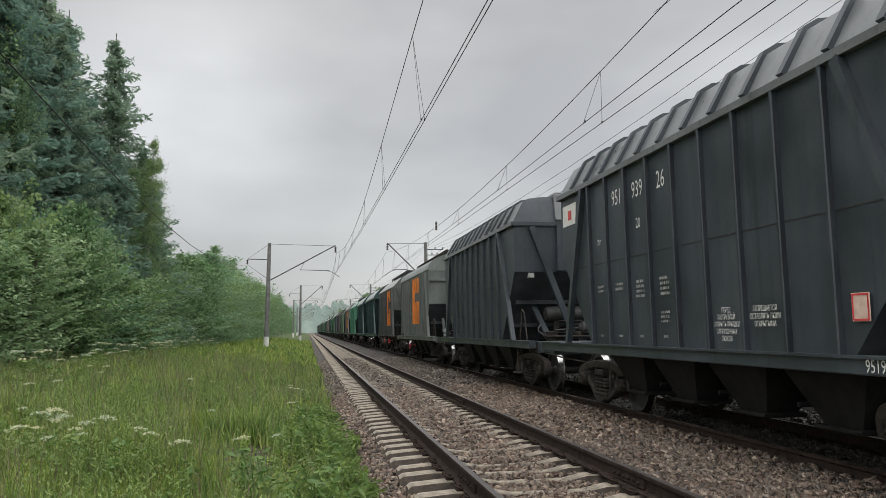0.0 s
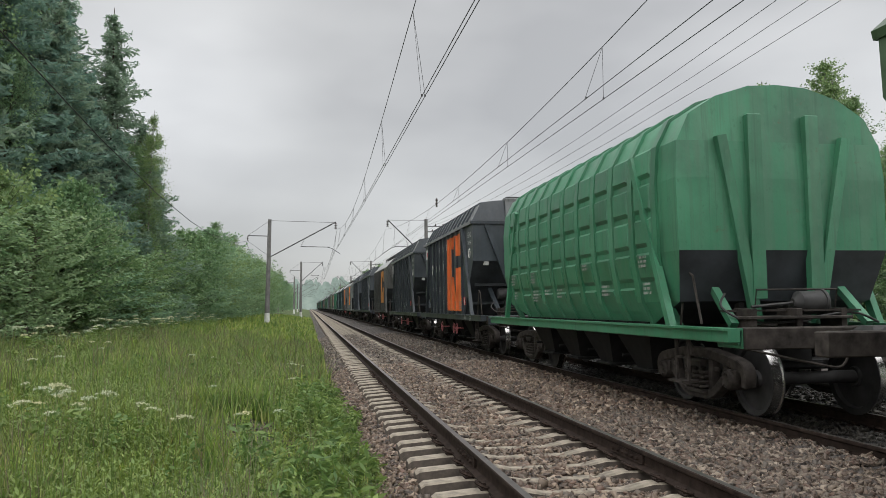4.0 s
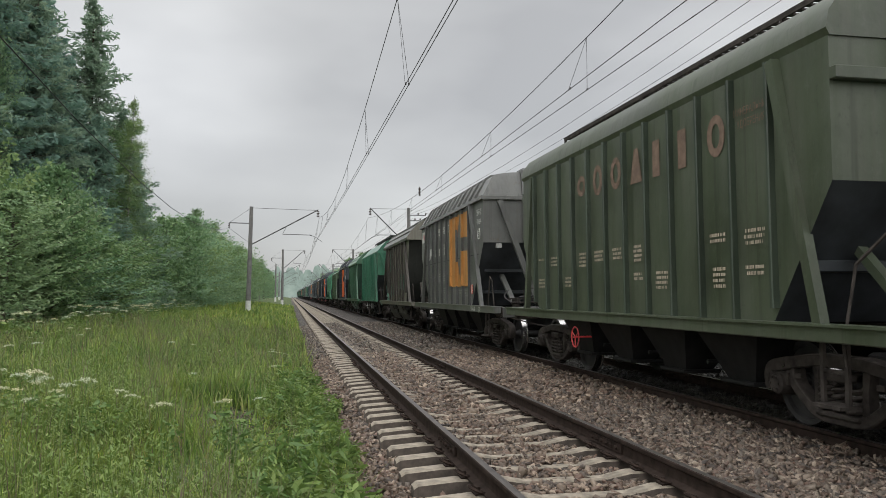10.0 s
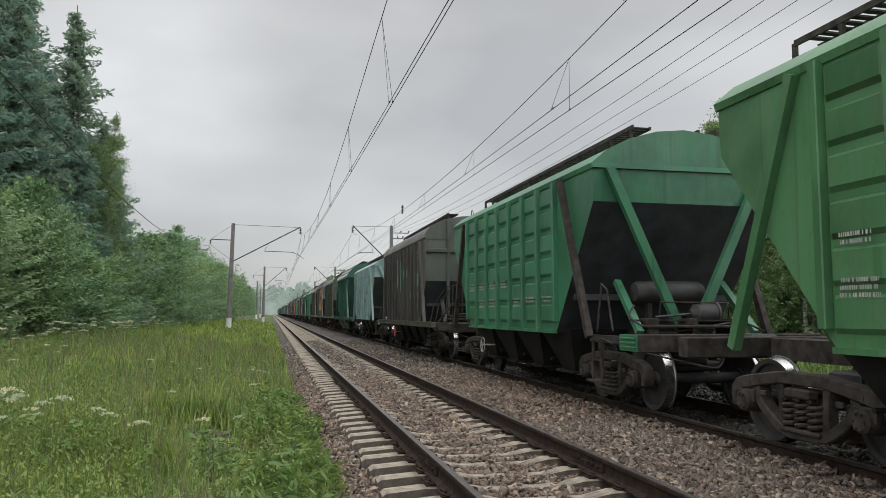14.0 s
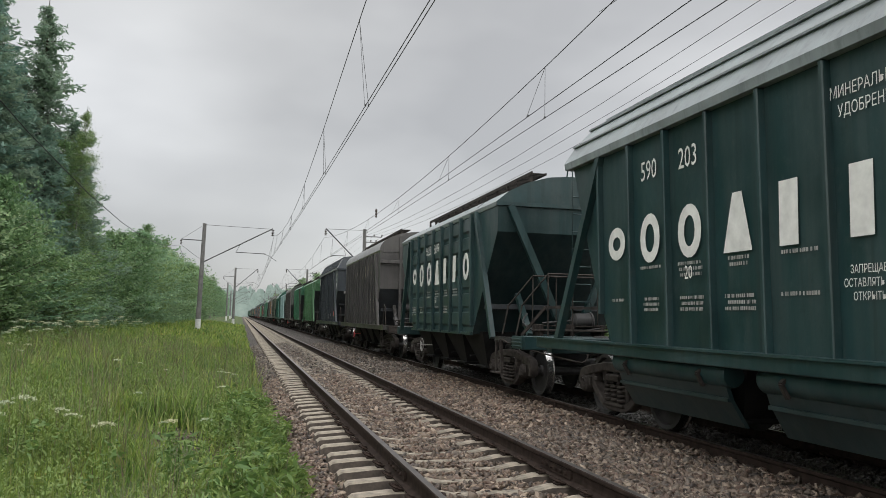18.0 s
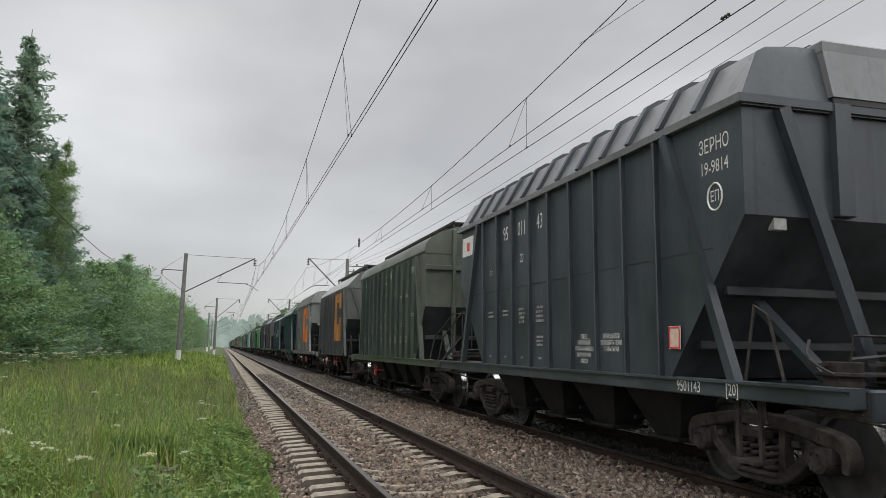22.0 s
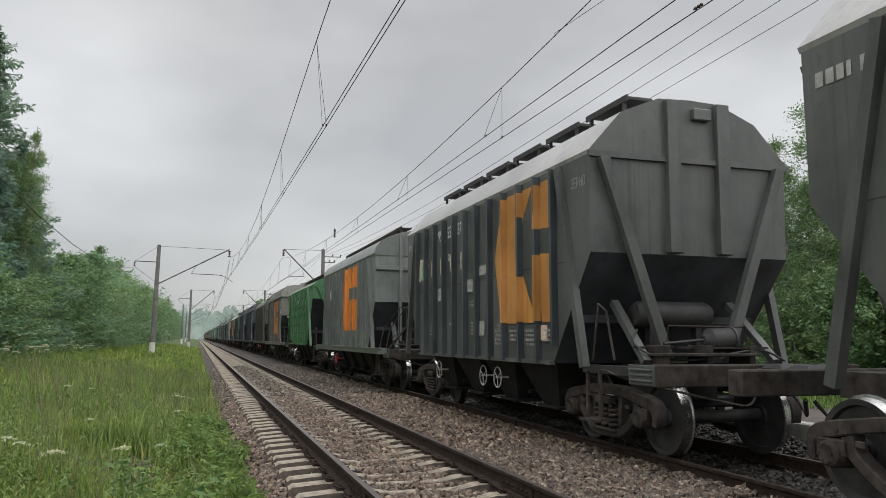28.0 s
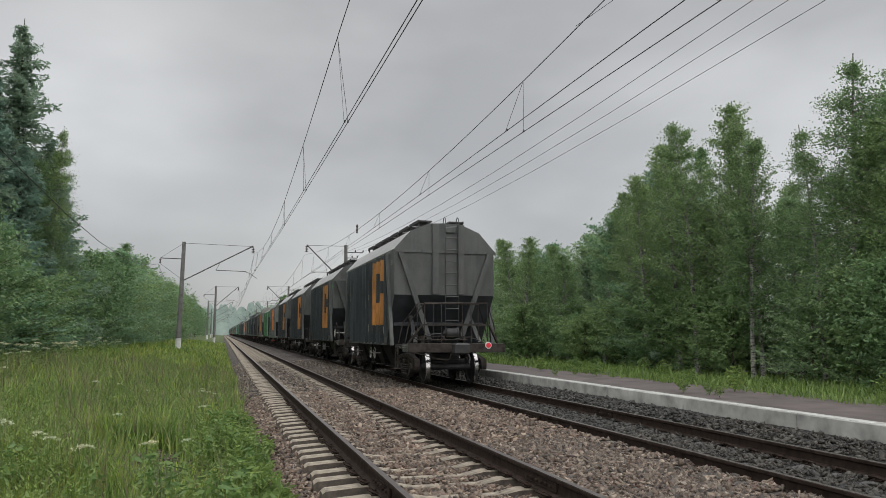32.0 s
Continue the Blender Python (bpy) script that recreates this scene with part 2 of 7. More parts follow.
LEAF = island("birch_leaf", [(0.117, 0.201, 0.098), (0.211, 0.318, 0.144), (0.149, 0.250, 0.119), (0.270, 0.379, 0.175)], 0.42, 0.38)
LEAF_DARK = island("alder_leaf", [(0.165, 0.273, 0.175), (0.275, 0.405, 0.242), (0.209, 0.338, 0.207), (0.350, 0.482, 0.284)], 0.40, 0.54)
NEEDLE = island("spruce_needle", [(0.180, 0.278, 0.238), (0.269, 0.383, 0.313), (0.217, 0.325, 0.274), (0.321, 0.432, 0.342)], 0.5, 0.56)
GRASS = island("meadow_grass", [(0.131, 0.216, 0.049), (0.251, 0.358, 0.078), (0.095, 0.177, 0.051), (0.328, 0.410, 0.120), (0.194, 0.307, 0.071), (0.359, 0.347, 0.167), (0.111, 0.225, 0.069)], 0.55, 0.32, patchy=1.3)
STALK = island("dry_grass_stalk", [(0.22, 0.19, 0.11), (0.17, 0.18, 0.08), (0.22, 0.15, 0.125)], 0.7, 0.2)
WEED = island("weed_leaf", [(0.092, 0.160, 0.048), (0.175, 0.262, 0.072), (0.118, 0.200, 0.060), (0.215, 0.290, 0.095)], 0.45, 0.28)
PETAL = island("white_umbel", [(0.60, 0.62, 0.44), (0.70, 0.70, 0.58), (0.52, 0.56, 0.36)], 0.7, 0.3)


def birch_bark():
    m, n, l, b = nodes_of("birch_bark")
    f = noise_node(n, l, 3.0, 5, (2.0, 2.0, 9.0))
    l.new(ramp_node(n, l, f, [(0.40, (0.05, 0.045, 0.04)), (0.50, (0.24, 0.235, 0.215)), (0.8, (0.38, 0.37, 0.34))]), b.inputs["Base Color"])
    b.inputs["Roughness"].default_value = 0.8
    return m


BIRCH = birch_bark()


def ground_soil():
    m, n, l, b = nodes_of("grassy_soil")
    a, c = noise_node(n, l, 0.6, 6), noise_node(n, l, 14.0, 6)
    col = ramp_node(n, l, a, [(0.3, (0.060, 0.085, 0.022)), (0.55, (0.075, 0.11, 0.028)), (0.75, (0.10, 0.088, 0.05))])
    col = mix_node(n, l, ramp_node(n, l, c, [(0.35, (0.5,) * 3), (0.65, (0, 0, 0))]), col, (0.03, 0.04, 0.015))
    l.new(col, b.inputs["Base Color"])
    b.inputs["Roughness"].default_value = 0.95
    bump_node(n, l, b, c, 0.8, 0.05)
    return m


def ballast_bed():
    m, n, l, b = nodes_of("ballast_bed")
    v, co = n.new("ShaderNodeTexVoronoi"), n.new("ShaderNodeTexCoord")
    v.inputs["Scale"].default_value = 21.0
    l.new(co.outputs["Object"], v.inputs["Vector"])
    sep = n.new("ShaderNodeSeparateColor")
    l.new(v.outputs["Color"], sep.inputs[0])
    col = ramp_node(n, l, sep.outputs[0], [(0.0, (0.030, 0.026, 0.024)), (0.5, (0.078, 0.064, 0.057)), (1.0, (0.145, 0.127, 0.112))])
    col = mix_node(n, l, ramp_node(n, l, noise_node(n, l, 0.8, 4), [(0.4, (0.35,) * 3), (0.65, (0, 0, 0))]), col, (0.055, 0.046, 0.04))
    # oil soaked into the bed of the train's track
    sx, oil = n.new("ShaderNodeSeparateXYZ"), n.new("ShaderNodeMapRange")
    oil.inputs["From Min"].default_value, oil.inputs["From Max"].default_value = 3.25, 3.45
    l.new(co.outputs["Object"], sx.inputs[0])
    l.new(sx.outputs[0], oil.inputs["Value"])
    col = mix_node(n, l, oil.outputs[0], col, (0.022, 0.021, 0.021))
    l.new(col, b.inputs["Base Color"])
    b.inputs["Roughness"].default_value = 0.85
    bump_node(n, l, b, v.outputs["Distance"], 1.0, 0.05)
    return m


SOIL, BED = ground_soil(), ballast_bed()


# ---- mesh helpers ----
class Geo:
    """Vertices, faces and material numbers of one mesh."""

    def __init__(self):
        self.v, self.f, self.m = [], [], []

    def add(self, verts, faces, mat=0):
        o = len(self.v)
        self.v += [tuple(p) for p in verts]
        self.f += [tuple(o + i for i in q) for q in faces]
        self.m += [mat] * len(faces)
        return self

    def box(self, x0, x1, y0, y1, z0, z1, mat=0, c=0.0):
        if c <= 0:
            vs = [(x, y, z) for z in (z0, z1) for x, y in ((x0, y0), (x1, y0), (x1, y1), (x0, y1))]
            return self.add(vs, [(0, 3, 2, 1), (4, 5, 6, 7), (0, 1, 5, 4), (1, 2, 6, 5), (2, 3, 7, 6), (3, 0, 4, 7)], mat)
        ring = lambda x0, x1, y0, y1, z: [(x0, y0, z), (x1, y0, z), (x1, y1, z), (x0, y1, z)]
        vs = ring(x0 + c, x1 - c, y0 + c, y1 - c, z0) + ring(x0, x1, y0, y1, z0 + c) + ring(x0, x1, y0, y1, z1 - c) + ring(x0 + c, x1 - c, y0 + c, y1 - c, z1)
        fs = [(3, 2, 1, 0), (12, 13, 14, 15)]
        for k in (0, 4, 8):
            fs += [(k + i, k + (i + 1) % 4, k + 4 + (i + 1) % 4, k + 4 + i) for i in range(4)]
        return self.add(vs, fs, mat)

    def beam(self, p, q, w, h, mat=0, up=(0, 0, 1)):
        p, q = Vector(p), Vector(q)
        d = (q - p).normalized()
        s = d.cross(Vector(up))
        s = (s if s.length > 1e-4 else d.cross(Vector((0, 1, 0)))).normalized()
        u = s.cross(d)
        vs = [b + s * (i * w / 2) + u * (j * h / 2) for b in (p, q) for i, j in ((-1, -1), (1, -1), (1, 1), (-1, 1))]
        return self.add(vs, [(0, 3, 2, 1), (4, 5, 6, 7), (0, 1, 5, 4), (1, 2, 6, 5), (2, 3, 7, 6), (3, 0, 4, 7)], mat)

    def tube(self, pts, r, n=6, mat=0):
        pts = [Vector(p) for p in pts]
        rings = []
        for i, p in enumerate(pts):
            d = (pts[min(i + 1, len(pts) - 1)] - pts[max(i - 1, 0)]).normalized()
            s = d.cross(Vector((0, 0, 1)))
            s = (s if s.length > 1e-3 else d.cross(Vector((0, 1, 0)))).normalized()
            u = s.cross(d)
            rr = r[i] if isinstance(r, (list, tuple)) else r
            rings += [p + s * (rr * math.cos(6.2832 * k / n)) + u * (rr * math.sin(6.2832 * k / n)) for k in range(n)]
        fs = [(a * n + k, a * n + (k + 1) % n, (a + 1) * n + (k + 1) % n, (a + 1) * n + k) for a in range(len(pts) - 1) for k in range(n)]
        fs += [tuple(range(n))[::-1], tuple((len(pts) - 1) * n + k for k in range(n))]
        return self.add(rings, fs, mat)

    def band(self, pts, w, h):
        """A flat bar bent along points (x, z), w wide along y, h thick."""
        n, o = len(pts), len(self.v)
        for i, (x, z) in enumerate(pts):
            (xa, za), (xb, zb) = pts[max(0, i - 1)], pts[min(n - 1, i + 1)]
            ln = math.hypot(xb - xa, zb - za)
            nx, nz = -(zb - za) / ln * h / 2, (xb - xa) / ln * h / 2
            self.v += [(x - nx, -w / 2, z - nz), (x + nx, -w / 2, z + nz), (x + nx, w / 2, z + nz), (x - nx, w / 2, z - nz)]
        self.f += [(o + i * 4 + k, o + i * 4 + (k + 1) % 4, o + i * 4 + 4 + (k + 1) % 4, o + i * 4 + 4 + k) for i in range(n - 1) for k in range(4)]
        self.f += [(o + 3, o + 2, o + 1, o), tuple(o + 4 * n - 4 + k for k in range(4))]
        self.m += [0] * (4 * (n - 1) + 2)
        return self

    def lathe(self, prof, axis, centre, n=24, mats=None):
        """prof: (radius, along); axis 0, 1 or 2."""
        vs = []
        for r, a in prof:
            for k in range(n):
                c, s = r * math.cos(6.2832 * k / n), r * math.sin(6.2832 * k / n)
                p = [(a, c, s), (c, a, s), (c, s, a)][axis]
                vs.append(tuple(p[i] + centre[i] for i in range(3)))
        for j in range(len(prof) - 1):
            o = len(self.v) if j == 0 else o
            if j == 0:
                self.v += vs
            fs = [(o + j * n + k, o + j * n + (k + 1) % n, o + (j + 1) * n + (k + 1) % n, o + (j + 1) * n + k) for k in range(n)]
            self.f += fs
            self.m += [mats[j] if mats else 0] * n
        return self

    def mesh(self, name, mats, smooth=False):
        me = bpy.data.meshes.new(name)
        me.from_pydata(self.v, [], self.f)
        for m in mats if isinstance(mats, (list, tuple)) else [mats]:
            me.materials.append(m)
        if any(self.m):
            me.polygons.foreach_set("material_index", self.m)
        if smooth:
            me.polygons.foreach_set("use_smooth", [True] * len(self.f))
            me.set_sharp_from_angle(angle=radians(34))
        me.update()
        return me


def fast_mesh(name, verts, quads, mat):
    """A mesh of quads or triangles from arrays."""
    k = quads.shape[1]
    me = bpy.data.meshes.new(name)
    me.vertices.add(len(verts))
    me.vertices.foreach_set("co", np.ascontiguousarray(verts, np.float32).ravel())
    me.loops.add(quads.size)
    me.loops.foreach_set("vertex_index", np.ascontiguousarray(quads, np.int32).ravel())
    me.polygons.add(len(quads))
    me.polygons.foreach_set("loop_start", np.arange(0, quads.size, k, dtype=np.int32))
    me.polygons.foreach_set("loop_total", np.full(len(quads), k, np.int32))
    me.materials.append(mat)
    me.update(calc_edges=True)
    return me


def part(name, data, parent, label="", m=None):
    ob = new(name, data)
    ob.parent = parent
    if m is not None:
        ob.matrix_basis = m
    if label:
        tagged(ob, label)
    return ob



# ---- ground, ballast, tracks, platform ----
TRACK2 = 4.15   # axis of the train's track
DROP2 = -0.08   # its rail level against the near track


def ground_z(x):
    xs = (-400, -40, -14, -9, -6, -3, -2.1, -1.7, 5.0, 8.4, 9.5, 13, 30, 400)
    zs = (1.4, 0.8, 0.32, 0.16, 0.0, -0.38, -0.50, -0.62, -0.62, -0.30, 0.12, 0.0, 0.3, 1.0)
    return np.interp(x, xs, zs)


def make_ground():
    xs = np.array([-1500, -400, -120, -60, -40, -30, -22, -17, -14, -12, -10.5, -9, -7.5, -6, -4.5, -3, -2.5, -2.1, -1.7, 0, 3, 5, 6.5, 8.4, 9.5, 11, 13, 17, 24, 30, 60, 120, 400, 1500.0])
    ys = np.concatenate([[-600, -120, -60, -30], np.arange(-20, 80, 2.0), np.arange(80, 200, 10), [220, 260, 320, 400, 520, 700, 1000, 1600, 2600.0]])
    gx, gy = np.meshgrid(xs, ys)
    gz = ground_z(gx) + 0.06 * np.sin(gx * 1.3 + gy * 0.7) * (gx < -2.3) + 0.05 * np.sin(gy * 0.45 + gx) * ((gx < -2.3) | (gx > 9))
    v = np.stack([gx, gy, gz], -1).reshape(-1, 3)
    nx, ny = len(xs), len(ys)
    i = (np.arange(ny - 1)[:, None] * nx + np.arange(nx - 1)[None]).ravel()
    ob = new("ground", fast_mesh("ground", v, np.stack([i, i + 1, i + nx + 1, i + nx], 1), SOIL))
    ob.data.polygons.foreach_set("use_smooth", [True] * len(ob.data.polygons))
    tagged(ob, "grassy earth with bare brown patches beside the railway", "ground", kind="structure")


BED_X = (-2.15, -1.75, -1.5, -1.38, -0.95, -0.5, 0, 0.5, 0.95, 1.38, 1.9, 2.3, 2.8, 3.24, 3.30, 4.15, 5.0, 5.35, 5.97)
BED_Z = (-0.62, -0.46, -0.36, -0.345, -0.33, -0.268, -0.254, -0.268, -0.30, -0.285, -0.21, -0.205, -0.215, -0.215, -0.27, -0.33, -0.27, -0.22, -0.03)


def make_ballast():
    xs = np.array(BED_X)
    ys = np.concatenate([np.arange(-25, 60, 1.0), [70, 90, 120, 160, 220, 300, 420, 600, 1000]])
    gx, gy = np.meshgrid(xs, ys)
    gz = np.interp(gx, BED_X, BED_Z) + 0.012 * np.sin(gy * 2.1 + gx * 3)
    gx = gx + np.where(gx < -2, 0.18 * np.sin(gy * 0.8) + 0.1 * np.sin(gy * 2.3), 0)
    v = np.stack([gx, gy, gz], -1).reshape(-1, 3)
    nx, ny = len(xs), len(ys)
    i = (np.arange(ny - 1)[:, None] * nx + np.arange(nx - 1)[None]).ravel()
    ob = new("ballast_bed", fast_mesh("ballast_bed", v, np.stack([i, i + 1, i + nx + 1, i + nx], 1), BED))
    tagged(ob, "brown and grey crushed-stone bed under both tracks", "ballast", kind="structure")


def rail_mesh(y0, y1):
    half = [(0.0755, 0.0), (0.0755, 0.012), (0.012, 0.034), (0.0085, 0.06), (0.0085, 0.125), (0.036, 0.142), (0.0365, 0.172), (0.030, 0.18), (0.0, 0.1815)]
    prof = [(x, z - 0.18) for x, z in half] + [(-x, z - 0.18) for x, z in half[-2::-1]]
    g, n = Geo(), len(prof)
    g.v = [(x, y, z) for y in (y0, y1) for x, z in prof]
    for i in range(n):
        j = (i + 1) % n
        g.f.append((i, j, n + j, n + i))
        g.m.append(1 if i in (7, 8) else 0)
    g.f += [tuple(range(n))[::-1], tuple(range(n, 2 * n))]
    g.m += [0, 0]
    return g.mesh("rail", [RAIL_SIDE, RAIL_TOP])


def sleeper_mesh():
    g = Geo()
    secs = [(-1.35, -0.240, 0.135), (-1.31, -0.212, 0.145), (-0.98, -0.188, 0.138), (-0.60, -0.190, 0.132), (-0.36, -0.236, 0.115),
            (0.36, -0.236, 0.115), (0.60, -0.190, 0.132), (0.98, -0.188, 0.138), (1.31, -0.212, 0.145), (1.35, -0.240, 0.135)]
    for x, zt, hw in secs:
        g.v += [(x, -hw, -0.42), (x, -hw * 0.62, zt - 0.016), (x, -hw * 0.48, zt), (x, hw * 0.48, zt), (x, hw * 0.62, zt - 0.016), (x, hw, -0.42)]
    for s in range(len(secs) - 1):
        g.f += [(s * 6 + k, s * 6 + k + 1, s * 6 + k + 7, s * 6 + k + 6) for k in range(5)]
    g.f += [(0, 1, 2, 3, 4, 5), tuple(len(g.v) - 1 - k for k in range(6))]
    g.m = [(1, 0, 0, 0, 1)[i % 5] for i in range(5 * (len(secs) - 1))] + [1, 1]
    return g


def clip_mesh():
    """A bent steel spring clip with its bolt, beside the rail foot."""
    g = Geo()
    ring = [(0.068 * math.cos(a), 0.085 * math.sin(a), 0.026 + 0.03 * math.cos(a)) for a in [k * 0.6 - 2.4 for k in range(9)]]
    g.tube(ring, 0.014, 5)
    g.lathe([(0.0, 0.05), (0.02, 0.05), (0.02, 0.0)], 2, (0.0, 0.0, 0.0), 6)
    g.box(-0.05, 0.035, -0.06, 0.06, -0.008, 0.006)
    return g.mesh("rail_clip", RAIL_SIDE)


def fishplate_mesh():
    g = Geo()
    for s in (-1, 1):
        g.box(s * 0.012, s * 0.036, -0.4, 0.4, -0.135, -0.05, 0, 0.006)
        for y in (-0.3, -0.18, -0.06, 0.06, 0.18, 0.3):
            g.lathe([(0.0, 0.062 * s), (0.018, 0.062 * s), (0.018, 0.03 * s)], 0, (0, y, -0.092), 6)
    return g.mesh("fishplate", RAIL_SIDE)


def make_track(name, label, x, z, concrete, joints, y_first):
    track = tagged(new(name), label, "railway track", kind="structure")
    track.location = (x, 0, z)
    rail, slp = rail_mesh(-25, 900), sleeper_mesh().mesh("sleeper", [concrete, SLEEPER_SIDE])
    clip, plate = clip_mesh(), fishplate_mesh()
    for s in (-1, 1):
        part("rail", rail, track, "", pose(s * 0.797, 0, 0))
    for s, y in joints:
        part("fishplate", plate, track, "", pose(s * 0.797, y, 0))
    step = 0.543
    for k in range(290):
        y = y_first + k * step
        s = part("sleeper", slp, track, "", pose(0.02 * math.sin(k * 2.3), y, 0.006 * math.sin(k * 1.7), 0, 0, 0.6 * math.sin(k * 3.1)))
        if 2.5 < y < (19 if x == 0 else 11):
            for sx in (-0.797 - 0.105, -0.797 + 0.105, 0.797 - 0.105, 0.797 + 0.105):
                part("clip", clip, s, "", pose(sx, 0, -0.182, 0, 0, 0 if sx % 1.594 > 0.8 else 180))
    g, far = Geo(), sleeper_mesh()
    for k in range(290, 1100):
        g.add([(px, py + y_first + k * step, pz) for px, py, pz in far.v], far.f)
    tagged(part("far_sleepers", g.mesh("far_sleepers", concrete), track), kind="stuff")
    return track


def stones(n, x0, x1, y0, y1, size, seed, first, step):
    """Loose crushed stones, lying on the bed, clear of rails and sleepers."""
    r = np.random.default_rng(seed)
    x, y = r.uniform(x0, x1, n), r.uniform(y0, y1, n)
    keep = np.ones(n, bool)
    for cx, f in ((0.0, first[0]), (TRACK2, first[1])):
        for s in (-0.797, 0.797):
            keep &= np.abs(x - cx - s) > 0.085
        on = (np.abs(x - cx) < 1.36) & (np.abs((y - f + step / 2) % step - step / 2) < 0.13)
        keep &= ~on | ((np.abs(x - cx) < 0.50) & (r.random(n) < np.where(y < 9.5, 0.14, 0.62)))
    x, y = x[keep], y[keep]
    n = len(x)
    z = np.where(x < -2.12, ground_z(x) + 0.01, np.interp(x, BED_X, BED_Z))
    base = np.array([(-1, -1, -.6), (1, -1, -.6), (1, 1, -.6), (-1, 1, -.6), (-.5, -.6, .6), (.75, -.45, .75), (.45, .6, .45), (-.65, .5, .85)], float)
    sc = (size * r.uniform(0.5, 1.3, (n, 1)))[:, None] * np.stack([r.uniform(0.75, 1.45, n), r.uniform(0.45, 0.95, n), r.uniform(0.30, 0.80, n)], -1)[:, None]
    v = base[None] * (1 + r.uniform(-0.55, 0.45, (n, 8, 3))) * sc
    v[..., 0] += v[..., 2] * r.normal(0, 0.5, (n, 1))
    for i, j, spread in ((0, 2, 0.55), (1, 2, 0.55), (0, 1, 9.0)):
        t = r.normal(0, spread, n)
        ct, st = np.cos(t)[:, None], np.sin(t)[:, None]
        v[..., i], v[..., j] = v[..., i] * ct - v[..., j] * st, v[..., i] * st + v[..., j] * ct
    v += np.stack([x, y, z + size * r.uniform(-0.2, 0.7, n)], -1)[:, None]
    q = np.array([(3, 2, 1, 0), (4, 5, 6, 7), (0, 1, 5, 4), (1, 2, 6, 5), (2, 3, 7, 6), (3, 0, 4, 7)])
    return v.reshape(-1, 3), (np.arange(n)[:, None, None] * 8 + q[None]).reshape(-1, 4)


def make_stones():
    f, d = (0.13, 0.3), 0.543
    sets = [(22000, -2.25, 0.9, 3.0, 11.0, 0.036, 1, STONE), (25000, 0.9, 3.3, 3.0, 11.0, 0.038, 11, STONE), (34000, -2.15, 3.3, 11.0, 22.0, 0.043, 2, STONE), (17000, -2.1, 3.3, 22.0, 46.0, 0.048, 3, STONE),
            (17000, -2.2, 3.3, -12.0, 3.0, 0.044, 5, STONE), (4200, -4.1, -2.1, 4.0, 14.0, 0.020, 6, STONE),
            (15000, 3.3, 5.9, 3.0, 12.0, 0.040, 7, STONE_OILY), (17000, 3.3, 5.9, 12.0, 26.0, 0.045, 8, STONE_OILY), (9000, 3.3, 5.9, 26.0, 46.0, 0.050, 9, STONE_OILY), (9000, 3.3, 5.9, -12.0, 3.0, 0.044, 10, STONE_OILY)]
    for n, x0, x1, y0, y1, size, seed, m in sets:
        v, q = stones(n, x0, x1, y0, y1, size, seed, f, d)
        ob = new("ballast_stones", fast_mesh("ballast_stones", v, q, m))
        tagged(ob, "oily blackened crushed stones in the train's track" if m is STONE_OILY else "loose crushed stones, brown, grey and reddish, between the sleepers", "gravel", kind="stuff")


def make_platform():
    pf = tagged(new("platform"), "low old platform with reddish asphalt and a worn white edge line", "platform", kind="structure")
    for y in np.arange(-20, 34, 3.0):
        b = Geo().box(5.98, 6.28, y + 0.008, y + 2.992, -0.45, 0.20, 0, 0.012)
        part("edge_block", b.mesh("edge_block", PLATFORM_WALL), pf)
    b = Geo()
    ys = np.arange(-20, 35, 1.0)
    xs = (6.28, 7.0, 8.0, 8.9)
    v = [(x + (0.25 * math.sin(y * 0.9) if x > 8.5 else 0), y, 0.196 + 0.012 * math.sin(y * 1.3 + x * 2) - (0.1 if x > 8.5 else 0)) for y in ys for x in xs]
    b.add(v, [(r * 4 + k, r * 4 + k + 1, r * 4 + k + 5, r * 4 + k + 4) for r in range(len(ys) - 1) for k in range(3)])
    b.box(6.28, 8.7, -20, 34, -0.4, 0.16)
    part("surface", b.mesh("surface", PLATFORM_TOP), pf, "cracked reddish asphalt surface")
    for y in np.arange(-20, 34, 1.5):
        c = Geo().box(6.01, 6.14, y + 0.05 + 0.1 * math.sin(y), y + 1.44, 0.190, 0.205)
        part("edge_line", c.mesh("edge_line", LINE_WHITE), pf)


# ---- overhead line ----
SPANS = (5.0, 66.0, 127.0, 188.0, 249.0, 310.0, 371.0)


def insulator(g, top, n=4, r=0.13):
    x, y, z = top
    prof = []
    for k in range(n):
        prof += [(0.03, z - k * 0.14), (r, z - k * 0.14 - 0.05), (r, z - k * 0.14 - 0.075), (0.03, z - k * 0.14 - 0.09)]
    g.lathe(prof, 2, (x, y, 0), 10)


